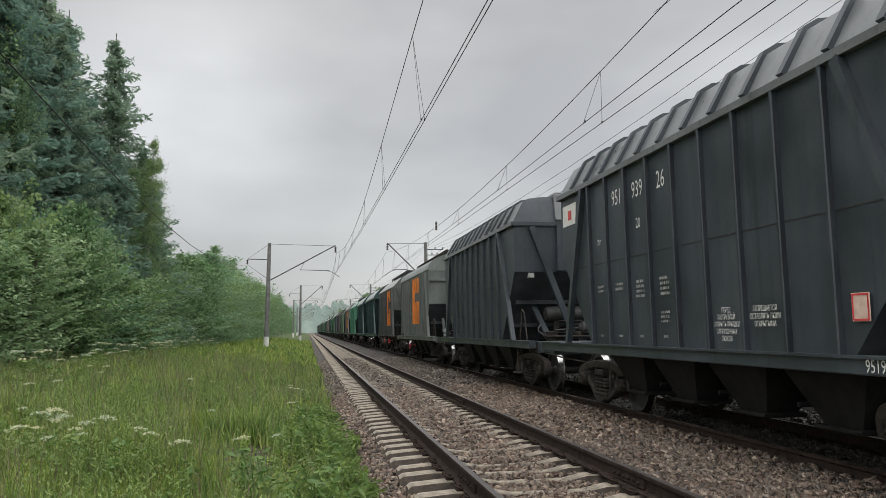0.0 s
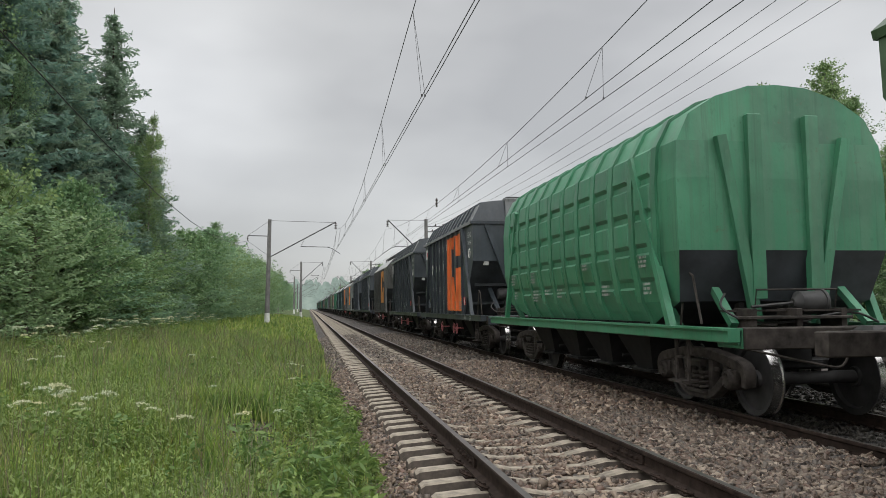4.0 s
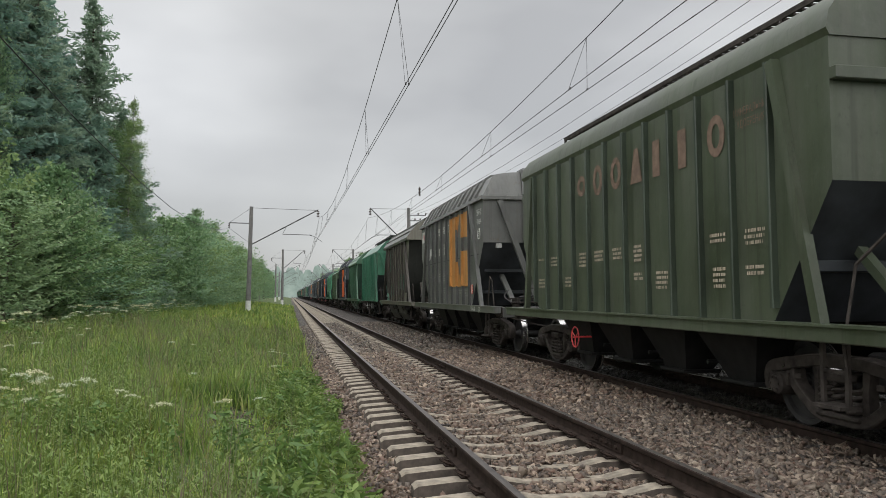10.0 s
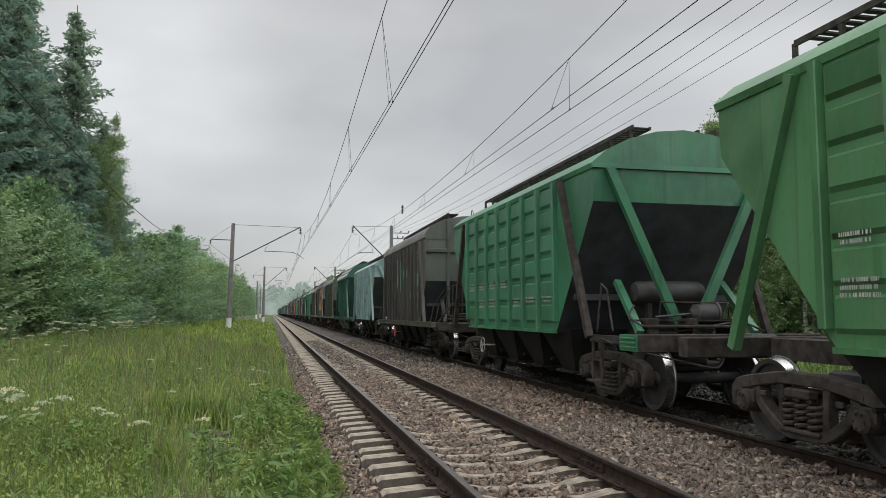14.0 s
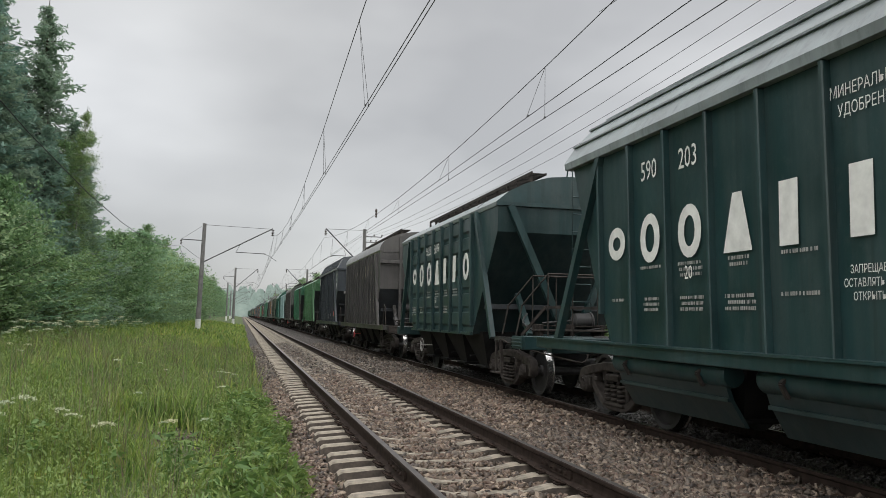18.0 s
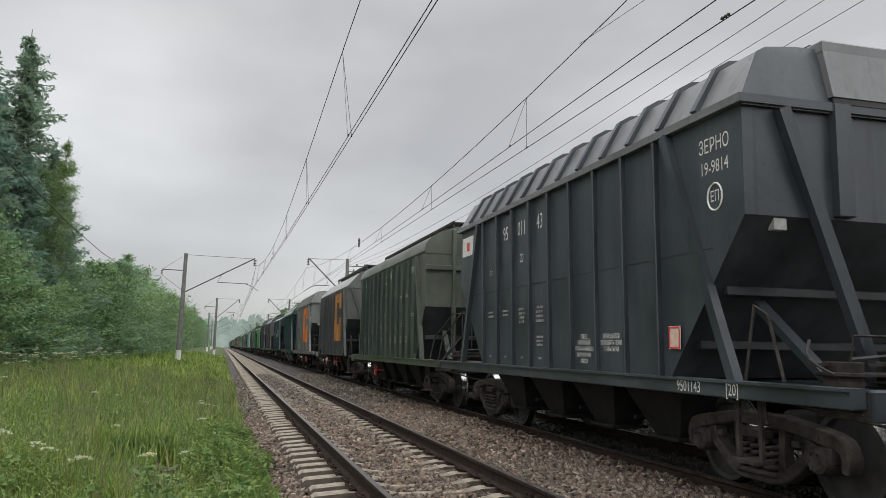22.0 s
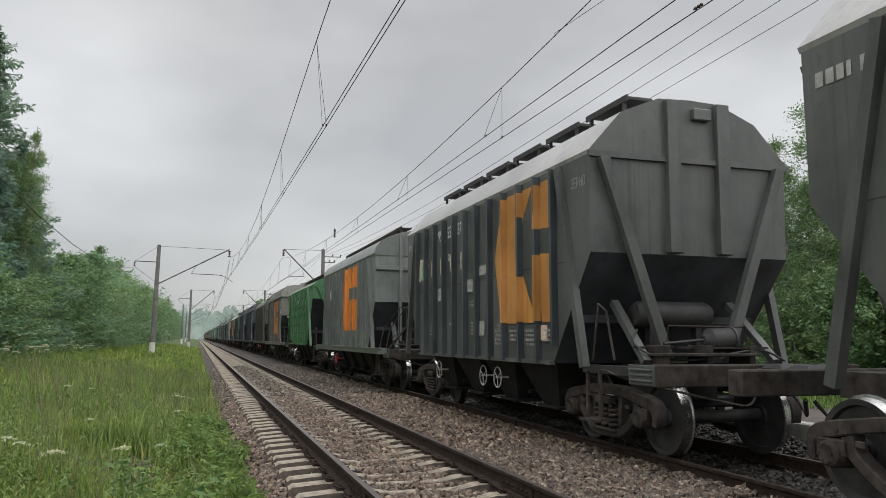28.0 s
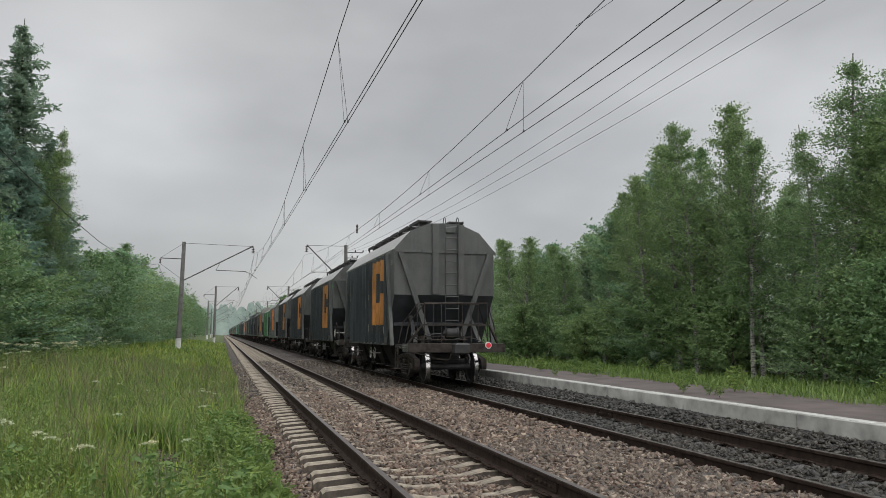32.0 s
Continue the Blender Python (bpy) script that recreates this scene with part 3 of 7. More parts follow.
def make_pole(x, y, side, top, lean=0.0):
    """A concrete pole with a bracket towards the track at side (+1: the track is on its +x side)."""
    p = tagged(new("catenary_pole"), "grey concrete overhead-line pole with steel bracket and whitewashed foot", "pole", "overhead-line poles")
    p.location = (x, y, 0)
    p.rotation_euler = (0, radians(lean), 0)
    z0 = float(ground_z(x)) - 0.3
    g = Geo().tube([(0, 0, z0 + 1.3), (0, 0, 4.5), (0, 0, top)], [0.20, 0.175, 0.145], 12)
    part("shaft", g.mesh("shaft", POLE_CONCRETE, True), p)
    g = Geo().tube([(0, 0, z0), (0, 0, z0 + 1.3)], [0.235, 0.21], 12)
    part("foot", g.mesh("foot", POLE_WHITE, True), p, "whitewashed concrete foot")
    reach = (-x if side > 0 else x - TRACK2)
    s = side
    g = Geo()
    g.tube([(0, 0, 5.55), (s * reach * 0.95, 0, top - 0.05)], 0.055, 6)
    part("bracket", g.mesh("bracket", GALV), p)
    part("tie_rod", Geo().tube([(0, 0, top - 0.1), (s * reach * 0.95, 0, top - 0.1)], 0.018, 5).mesh("tie_rod", GALV), p)
    part("steady_tube", Geo().tube([(s * 0.45 * reach, 0, 6.55), (s * (reach - 0.75), 0, 6.55)], 0.03, 5).mesh("steady_tube", GALV), p)
    part("steady_arm", Geo().tube([(s * (reach - 0.9), 0, 6.52), (s * (reach - 0.5), 0, 6.42), (s * (reach + 0.1), 0, 6.02)], 0.02, 5).mesh("steady_arm", GALV), p)
    part("hanger", Geo().tube([(s * 0.45 * reach, 0, 6.55), (s * 0.5 * reach, 0, 7.15)], 0.015, 4).mesh("hanger", GALV), p)
    g = Geo()
    insulator(g, (s * reach * 0.95, 0, top - 0.15))
    part("insulator", g.mesh("insulator", PORCELAIN, True), p)
    arms = [(1.74, top - 1.40)] if s > 0 else [(1.5, top - 0.62), (1.0, top - 1.1)]
    for ln, z in arms:
        part("side_arm", Geo().beam((0, 0, z), (-s * ln, 0, z), 0.07, 0.07).mesh("side_arm", GALV), p)
        g = Geo()
        if s > 0:
            insulator(g, (-s * ln, 0, z - 0.05), 3, 0.09)
            part("stay", Geo().tube([(0, 0, top - 0.1), (-s * ln, 0, z)], 0.012, 4).mesh("stay", GALV), p)
            part("stay", Geo().tube([(-s * ln, 0, z - 0.45), (-0.1 * s, 0, z - 1.6)], 0.012, 4).mesh("stay", WIRE), p)
        else:
            for k in (0.55, 1.0):
                cup = Geo().lathe([(0.0, z + 0.22), (0.05, z + 0.2), (0.06, z + 0.12), (0.03, z + 0.03)], 2, (-s * ln * k, 0, 0), 8)
                part("insulator", cup.mesh("insulator", PORCELAIN, True), p)
        if g.v:
            part("insulator", g.mesh("insulator", PORCELAIN, True), p)
    return p


def messenger_z(y, near=False):
    if near and y < 66:
        return float(np.interp(y, (-30, 5, 11, 16.6, 21, 25.2, 30, 36, 41, 46, 52, 58, 66), (8.6, 8.45, 8.18, 7.92, 7.70, 7.48, 7.22, 6.95, 6.80, 6.78, 6.95, 7.3, 7.95)))
    for a, b in zip((-56.0,) + SPANS, SPANS):
        if a <= y <= b:
            u = (y - a) / (b - a) * 2 - 1
            return 6.66 + 1.35 * u * u
    return 8.0


def stagger(y, near=True):
    xs = (-30, 5, 16, 36, 66, 127, 188, 249, 310, 371)
    return float(np.interp(y, xs, (0.1, 0.18, 0.14, 0.05, -0.2, 0.2, -0.2, 0.2, -0.2, 0.2) if near else (0.05, 0.0, 0.0, 0.0, -0.1, 0.2, -0.2, 0.2, -0.2, 0.2)))


def make_line(axis, name, near):
    """Contact wires, messenger and droppers over one track."""
    ob = tagged(new(name), "tensioned contact wires and messenger cable with thin droppers over the track", "overhead line", "overhead lines")
    ys = list(np.arange(-30, 70, 2.0)) + list(np.arange(70, 372, 5.0))
    mess = (lambda y: float(np.interp(y, (5, 16.6, 25.2, 36, 66), (-0.2, -0.12, -0.02, 0.05, 0.0)))) if near else (lambda y: 0.0)
    part("messenger", Geo().tube([(axis + mess(y), y, messenger_z(y, near)) for y in ys], 0.010, 5).mesh("messenger", WIRE), ob)
    split = (lambda y: float(np.interp(y, (0, 10, 25, 66), (0.5, 0.48, 0.30, 0.06)))) if not near else (lambda y: 0.07)
    for d in (0, 1):
        part("contact_wire", Geo().tube([(axis + stagger(y, near) - d * split(y), y, 6.0) for y in (-30.0, 5.0, 10.0, 16.0, 25.0, 36.0, 50.0) + SPANS[1:]], 0.0085, 5).mesh("contact_wire", WIRE), ob)
    for y in np.arange(-0.5 if near else -0.8, 240, 8.55):
        z = messenger_z(y, near)
        for d in (0, 1):
            x = axis + stagger(y, near) - d * split(y)
            part("dropper", Geo().tube([(axis + mess(y), y, z), (x, y + 0.1 * d, 6.01)], 0.005, 4).box(x - 0.015, x + 0.015, y - 0.02, y + 0.02, 5.99, 6.035).mesh("dropper", WIRE), ob)
    return ob


def make_feeders():
    for x, z, r, lab in ((9.15, 8.42, 0.008, "a"), (8.42, 8.42, 0.008, "b"), (7.55, 8.30, 0.009, "c")):
        pts = []
        for a, b in zip((-56.0,) + SPANS[:5], SPANS[:6]):
            for k in range(8):
                u = k / 8 * 2 - 1
                pts.append((x, a + (b - a) * k / 8, z - 0.75 * (1 - u * u)))
        tagged(new("feeder_wire", Geo().tube(pts, r, 4).mesh("feeder_wire", WIRE)), "thin dark wire strung between the poles", "wire", "feeder wires")
    pts = []
    for a, b in zip((-56.0,) + SPANS[:5], SPANS[:6]):
        for k in range(8):
            u = k / 8 * 2 - 1
            pts.append((-7.50, a + (b - a) * k / 8, 6.90 - 1.68 * (1 - u * u)))
    tagged(new("feeder_wire", Geo().tube(pts, 0.014, 5).mesh("feeder_wire", WIRE)), "sagging dark cable strung along the forest edge", "wire", "feeder wires")
    j = Geo().tube([(TRACK2, 13.5, 7.42), (TRACK2 + 2.0, 9.0, 8.6), (TRACK2 + 3.6, 5.0, 9.3)], 0.006, 4)
    tagged(new("jumper_wire", j.mesh("jumper_wire", WIRE)), "thin jumper wire rising from the messenger cable", "wire")
    for x, y, z in ((TRACK2, 39.4, 6.74), (TRACK2, 8.9, 6.04)):
        g = Geo()
        f = 2.3 if y > 20 else 1.0
        g.lathe([(0.012 * f, -0.10 * f), (0.03 * f, -0.08 * f), (0.012 * f, -0.05 * f), (0.03 * f, -0.02 * f), (0.012 * f, 0.02 * f), (0.03 * f, 0.05 * f), (0.012 * f, 0.10 * f)], 1 if f < 2 else 2, (x, y, z), 8)
        tagged(new("section_insulator", g.mesh("section_insulator", PORCELAIN)), "dark section insulator hung in the overhead wires", "insulator")


# ---- plants ----
def quads_at(c, r, size, flat=0.0, aspect=1.0):
    """Small leaf quads centred at c, turned at random; flat: how far they lie level."""
    n = len(c)
    u = r.normal(size=(n, 3))
    u[:, 2] *= 1 - flat
    u /= np.linalg.norm(u, axis=1, keepdims=True)
    w = r.normal(size=(n, 3))
    w -= (w * u).sum(1, keepdims=True) * u
    w /= np.linalg.norm(w, axis=1, keepdims=True)
    s = size * r.uniform(0.6, 1.3, (n, 1))
    u, w = u * s * aspect, w * s
    v = np.stack([c - u, c - 0.25 * u - 0.5 * w, c + u, c - 0.25 * u + 0.5 * w], 1)
    return v.reshape(-1, 3)


def quad_index(n):
    return np.arange(n * 4).reshape(n, 4)


def broadleaf(seed, height, spread, clusters, leaves, leaf, material, bark, low=0.12, droop=0.0, steep=0.0):
    """Trunk with limbs, and a crown of many leaf clumps with gaps."""
    r = np.random.default_rng(seed)
    g = Geo()
    bend = r.normal(0, 0.03, 2)
    axis = lambda h: np.array([bend[0] * h * h / height * 2, bend[1] * h * h / height * 2, h])
    g.tube([axis(height * k / 6) for k in range(7)], [0.011 * height * (1 - 0.9 * k / 6) + 0.012 for k in range(7)], 7)
    cs = []
    for k in range(clusters):
        t = r.random() ** 0.9
        h = height * (low + (0.97 - low) * t)
        ln = spread * (math.sin(math.pi * min(1.0, 0.22 + 0.78 * t)) ** 0.7 + 0.10) * r.uniform(0.45, 1.2) * (1 + 0.18 * math.sin(9 * t + seed))
        a, up = r.uniform(0, 6.283), r.uniform(0.15, 0.75) - droop * 0.5 + steep * (0.5 + t)
        start = axis(h - 0.25 * ln)
        end = start + np.array([ln * math.cos(a), ln * math.sin(a), ln * up])
        if k % 3 == 0:
            g.tube([start, (start + end) / 2 + (0, 0, 0.06 * ln), end], [0.010 + 0.0016 * height, 0.011, 0.004], 4)
        s = r.uniform(0.28, 1.05, (leaves, 1))
        c = start + (end - start) * s + (0, 0, 0.06 * ln) * np.sin(np.pi * np.minimum(s, 1))
        c = c + r.normal(size=(leaves, 3)) * (0.052 * spread * r.uniform(0.6, 1.5)) * np.array([1, 1, 0.7])
        c[:, 2] -= droop * 0.35 * r.random(leaves) * ln
        cs.append(c)
    c = np.concatenate(cs)
    c = c[c[:, 2] > 0.12]
    crown = fast_mesh("crown", quads_at(c, r, leaf, 0.3), quad_index(len(c)), material)
    return g.mesh("trunk", bark, True), crown


def spruce(seed, height, spread):
    r = np.random.default_rng(seed)
    g = Geo().tube([(0, 0, height * k / 5) for k in range(6)], [0.011 * height * (1 - 0.95 * k / 5) + 0.01 for k in range(6)], 7)
    cs = []
    n = int(height * 3.0)
    for i in range(n):
        t = i / n
        h = height * (0.08 + 0.91 * t)
        rad = spread * (1 - t) ** 0.70 * r.uniform(0.62, 1.05) + 0.18
        for b in range(7 if t < 0.8 else 5):
            a, ln = r.uniform(0, 6.283), rad * r.uniform(0.42, 1.38)
            m = max(5, int(ln * 9))
            s = np.linspace(0.12, 1, m) * ln
            z = h - 0.26 * s + 0.20 * s * s / max(rad, 0.3)
            p = np.stack([s * math.cos(a), s * math.sin(a), z], -1)
            g.tube([(0, 0, h), p[len(p) // 2], p[-1]], [0.02, 0.012, 0.004], 3)
            side = np.array([-math.sin(a), math.cos(a), 0])
            for k in range(4):
                wid = r.uniform(-1, 1, (m, 1)) * (0.10 + 0.22 * (1 - np.linspace(0, 1, m)[:, None])) * min(1.0, ln)
                cs.append(p + side * wid + np.stack([np.zeros(m), np.zeros(m), -r.random(m) * 0.42], -1))
    c = np.concatenate(cs)
    return g.mesh("trunk", BARK, True), fast_mesh("crown", quads_at(c, r, 0.112, 0.45, 1.8), quad_index(len(c)), NEEDLE)


TREES = {
    "birch_a": broadleaf(11, 10.0, 1.45, 260, 62, 0.046, LEAF, BIRCH, 0.20, 0.25, 0.3),
    "birch_b": broadleaf(12, 9.0, 1.2, 220, 58, 0.045, LEAF, BIRCH, 0.28, 0.3, 0.45),
    "birch_c": broadleaf(19, 12.0, 2.2, 300, 76, 0.052, LEAF, BIRCH, 0.16, 0.9),
    "alder_a": broadleaf(13, 6.0, 2.1, 190, 62, 0.080, LEAF_DARK, BARK, 0.02, 0.0, 0.15),
    "alder_b": broadleaf(14, 7.0, 1.9, 190, 62, 0.080, LEAF_DARK, BARK, 0.03, 0.1, 0.25),
    "alder_c": broadleaf(15, 5.0, 1.9, 190, 62, 0.080, LEAF, BARK, 0.02, 0.0, 0.2),
    "aspen_a": broadleaf(20, 14.0, 2.6, 430, 62, 0.075, LEAF_DARK, BARK, 0.14, 0.35, 0.35),
    "spruce_a": spruce(16, 20.0, 4.3),
    "spruce_b": spruce(17, 17.0, 3.9),
    "spruce_c": spruce(18, 12.0, 2.7),
}
LABELS = {"aspen": "tall leafy grey-green broadleaf tree among the spruces", "birch": "slender birch with pale bark and small green leaves", "alder": "bushy dark green broadleaf tree at the forest edge", "spruce": "tall dark spruce with drooping branches"}


def plant(kind, x, y, scale=1.0, turn=0.0, wide=1.0):
    stem = kind.split("_")[0]
    t = tagged(new(stem + "_tree"), LABELS[stem], "tree", "forest trees")
    t.matrix_basis = pose(x, y, float(ground_z(x)) - 0.05, 0, 0, turn) @ Matrix.Diagonal((scale * wide, scale * wide, scale, 1))
    part("trunk", TREES[kind][0], t)
    part("crown", TREES[kind][1], t)


HEIGHTS = {"birch_a": 10.0, "birch_b": 9.0, "birch_c": 12.0, "alder_a": 6.0, "alder_b": 7.0, "alder_c": 5.0, "aspen_a": 14.0, "spruce_a": 20.0, "spruce_b": 17.0, "spruce_c": 12.0}


def plant_to(kind, x, y, height, turn, wide=1.0):
    """A tree of a given height; wide keeps the crown full where the tree is lower than its kind."""
    s = height / HEIGHTS[kind]
    plant(kind, x, y, s, turn, wide)


def make_forest():
    r = random.Random(3)
    # tall spruces and birches, left
    for k, x, y, h in (("spruce_a", -13.4, 46, 18.4), ("spruce_a", -16.4, 45.5, 19.4), ("spruce_b", -11.8, 46.5, 12.2), ("birch_c", -12.3, 44.5, 10.4), ("spruce_c", -11.2, 47, 9.4),
                       ("spruce_a", -17.5, 43, 22.5), ("spruce_b", -16.0, 42, 19.5), ("spruce_b", -16.3, 47, 20.0), ("spruce_b", -20.0, 44, 23), ("spruce_a", -15.9, 37, 20.5), ("spruce_b", -14.6, 40, 15.5),
                       ("spruce_a", -20.5, 36, 25), ("spruce_b", -17.6, 31, 22), ("spruce_a", -24, 40, 26), ("spruce_b", -16.2, 29, 17), ("spruce_b", -23, 46, 25), ("spruce_b", -18.3, 39.5, 22),
                       ("spruce_b", -24, 30, 23), ("spruce_a", -28, 36, 26), ("spruce_a", -22, 25, 25), ("spruce_b", -27, 47, 24), ("spruce_a", -19, 21, 23), ("birch_c", -18.2, 34, 21), ("spruce_c", -13.4, 42.5, 12.0), ("spruce_b", -14.9, 41.5, 17), ("spruce_c", -12.4, 43.0, 11.0)):
        plant_to(k, x, y, h, r.uniform(0, 360))
    for k, x, y, h, w in (("birch_c", -11.2, 45.0, 12.4, 0.55), ("spruce_a", -14.5, 40.0, 16.6, 0.9), ("aspen_a", -15.6, 36.0, 12.6, 0.7), ("spruce_b", -16.4, 33.0, 16.5, 1.0)):
        plant_to(k, x, y, h, r.uniform(0, 360), w)
    for k, x, y, h, w in (("alder_c", -11.9, 25.0, 5.7, 0.85), ("birch_a", -13.2, 23.6, 6.9, 1.0), ("alder_c", -11.3, 30.0, 5.9, 0.8), ("alder_b", -12.0, 36.0, 6.4, 0.8)):
        plant_to(k, x, y, h, r.uniform(0, 360), w)
    # the bushy edge, left: taller farther on
    y = 14.0
    while y < 165:
        for row, dx in ((0, 0.0), (1, -2.8)):
            k = r.choice(("alder_a", "alder_b", "alder_c"))
            h = float(np.interp(y, (14, 24, 30, 37, 48, 58, 75, 97, 160), (4.6, 4.8, 5.1, 4.9, 5.8, 7.0, 7.6, 8.3, 9.2))) * r.uniform(0.84, 1.06) + 0.5 * row - 0.3
            w = min(1.5, max(1.0, 5.5 / h))
            plant_to(k, -11.2 + dx + r.uniform(-0.6, 0.6) - (0.8 if y < 22 else 0), y + r.uniform(-0.6, 0.6), h, r.uniform(0, 360), w * (1.1 if k == "alder_c" else 1.25))
        y += 2.2 if y < 80 else 3.6
    for y in (84, 96, 108, 121, 135, 150, 165, 182, 200, 222, 245):
        plant_to(r.choice(("spruce_c", "birch_a", "birch_c", "alder_b")), -12.5 - r.uniform(0, 4), y, r.uniform(9, 11.5), r.uniform(0, 360), 1.2)
    # right side: low by the far end, birches nearer
    az = (3, 8, 12, 16, 21, 26, 28, 30, 33, 36, 38.5, 40.5, 42.5, 46, 60, 90)
    el = (1.7, 2.0, 3.2, 4.6, 7.6, 8.0, 9.0, 12.5, 14.3, 12.8, 10.5, 11.0, 14.8, 17.0, 17.0, 17.0)
    y = 1.0
    while y < 130:
        rows = [(("birch_a", "birch_b", "birch_a", "birch_b"), 14.2, 1.0), (("birch_b", "alder_b", "birch_a", "spruce_c"), 16.2, 0.95), (("birch_a", "birch_b", "alder_b"), 18.4, 0.95), (("alder_a", "alder_c"), 13.4, 0.48)]
        for row, (k, x, f) in enumerate(rows):
            xx, yy = x + r.uniform(-0.8, 0.9), y + r.uniform(-0.9, 0.9)
            d = math.hypot(xx + 2.4, yy)
            h = (1.39 + d * math.tan(radians(float(np.interp(math.degrees(math.atan2(xx + 2.4, yy)), az, el))))) * f * r.uniform(0.70, 1.0)
            k = r.choice(k)
            if row == 3 and y < 40 and r.random() < 0.15:
                continue
            plant_to(k, xx, yy, max(2.2, h), r.uniform(0, 360), min(1.3, max(0.95, 0.8 * HEIGHTS[k] / max(2.2, h))))
        y += 1.8 if y < 45 else 4.5
    for k, x, y, h, w in (("birch_b", 13.6, 25.0, 8.6, 1.0), ("birch_a", 13.4, 23.6, 8.9, 0.95), ("birch_a", 14.0, 22.6, 9.2, 1.0), ("birch_b", 13.8, 21.6, 8.3, 0.9), ("birch_b", 13.2, 20.4, 7.6, 0.9), ("birch_c", 15.6, 17.2, 9.4, 1.0), ("birch_c", 14.4, 15.4, 9.8, 1.0), ("birch_c", 13.8, 14.0, 9.4, 1.0), ("birch_a", 13.2, 26.6, 7.8, 0.9), ("birch_c", 13.6, 17.9, 7.4, 0.8), ("birch_c", 14.0, 17.1, 9.0, 0.9)):
        plant_to(k, x, y, h, r.uniform(0, 360), w)
    for y in range(150, 430, 12):
        for x in (-12.5, 15.0):
            plant_to(r.choice(("birch_b", "birch_a", "alder_b", "birch_c")), x + r.uniform(-2, 2), y + r.uniform(-2, 2), r.uniform(9, 12), r.uniform(0, 360), 1.4)


def make_backdrop():
    """Hazy wooded rise that closes the view far down the line."""
    m, n, l, b = nodes_of("hazy_far_woods")
    f = noise_node(n, l, 0.12, 8, None, 0.7)
    col = ramp_node(n, l, f, [(0.3, (0.10, 0.14, 0.12)), (0.7, (0.20, 0.25, 0.22))])
    l.new(col, b.inputs["Base Color"])
    # the haze is imitated by a faint glow in the woods' colour
    l.new(ramp_node(n, l, f, [(0.3, (0.13, 0.165, 0.15)), (0.7, (0.20, 0.235, 0.22))]), b.inputs["Emission Color"])
    b.inputs["Emission Strength"].default_value, b.inputs["Roughness"].default_value = 0.8, 1.0
    g = Geo()
    r = random.Random(9)
    for row, (y, h) in enumerate(((640.0, 17.0), (720.0, 23.0))):
        x = -420.0
        while x < 420:
            w = r.uniform(3.0, 7.5)
            hh = h + 5 * math.sin(x * 0.013 + row) + r.uniform(-3.5, 3.5)
            pts = [(x - w, -1), (x - w, hh * 0.6), (x - w * 0.6, hh * 0.85), (x - w * 0.15, hh), (x + w * 0.2, hh * 0.97), (x + w * 0.65, hh * 0.8), (x + w, hh * 0.55), (x + w, -1)]
            yy = y + r.uniform(-12, 12)
            g.add([(a, yy, z) for a, z in pts] + [(a, yy + 6, z) for a, z in pts], [tuple(range(8)), tuple(range(15, 7, -1))] + [(k, (k + 1) % 8, 8 + (k + 1) % 8, 8 + k) for k in range(8)])
            x += w * 0.8
    tagged(new("backdrop", g.mesh("backdrop", m)), "hazy distant wooded rise behind the railway", "distant woods", kind="structure")


def blades(n, x0, x1, y0, y1, h0, h1, seed, width=0.006, dens=None):
    r = np.random.default_rng(seed)
    x, y = r.uniform(x0, x1, n), y0 + (y1 - y0) * r.random(n) ** 1.5
    if dens is not None:
        k = r.random(n) < dens(x, y)
        x, y = x[k], y[k]
        n = len(x)
    z = np.where((x > 6.3) & (x < 8.9), np.maximum(ground_z(x), 0.17), ground_z(x))
    h = r.uniform(h0, h1, n) * (0.70 + 0.36 * np.sin(x * 1.7 + 0.6 * y) * np.sin(y * 1.1) + 0.30 * np.sin(x * 4.1 - y * 2.3) * np.sin(y * 3.3 + x))
    h = np.maximum(h, 0.08)
    a, b = r.uniform(0, 6.283, n), r.uniform(0.1, 0.65, n)
    dx, dy = np.cos(a), np.sin(a)
    w = width * r.uniform(0.7, 1.5, n) * (1 + 0.05 * np.maximum(0, y - 6))
    sx, sy = -dy * w, dx * w
    out = []
    for t, k in ((0, 1.0), (0.55, 0.8), (1.0, 0.12)):
        cx, cy, cz = x + dx * b * h * t * t, y + dy * b * h * t * t, z + h * t * (1 - 0.18 * b * t)
        out += [np.stack([cx - sx * k, cy - sy * k, cz], -1), np.stack([cx + sx * k, cy + sy * k, cz], -1)]
    v = np.stack(out, 1).reshape(-1, 3)
    i = np.arange(n)[:, None] * 6
    q = np.concatenate([i + np.array([[0, 1, 3, 2]]), i + np.array([[2, 3, 5, 4]])])
    return v, q


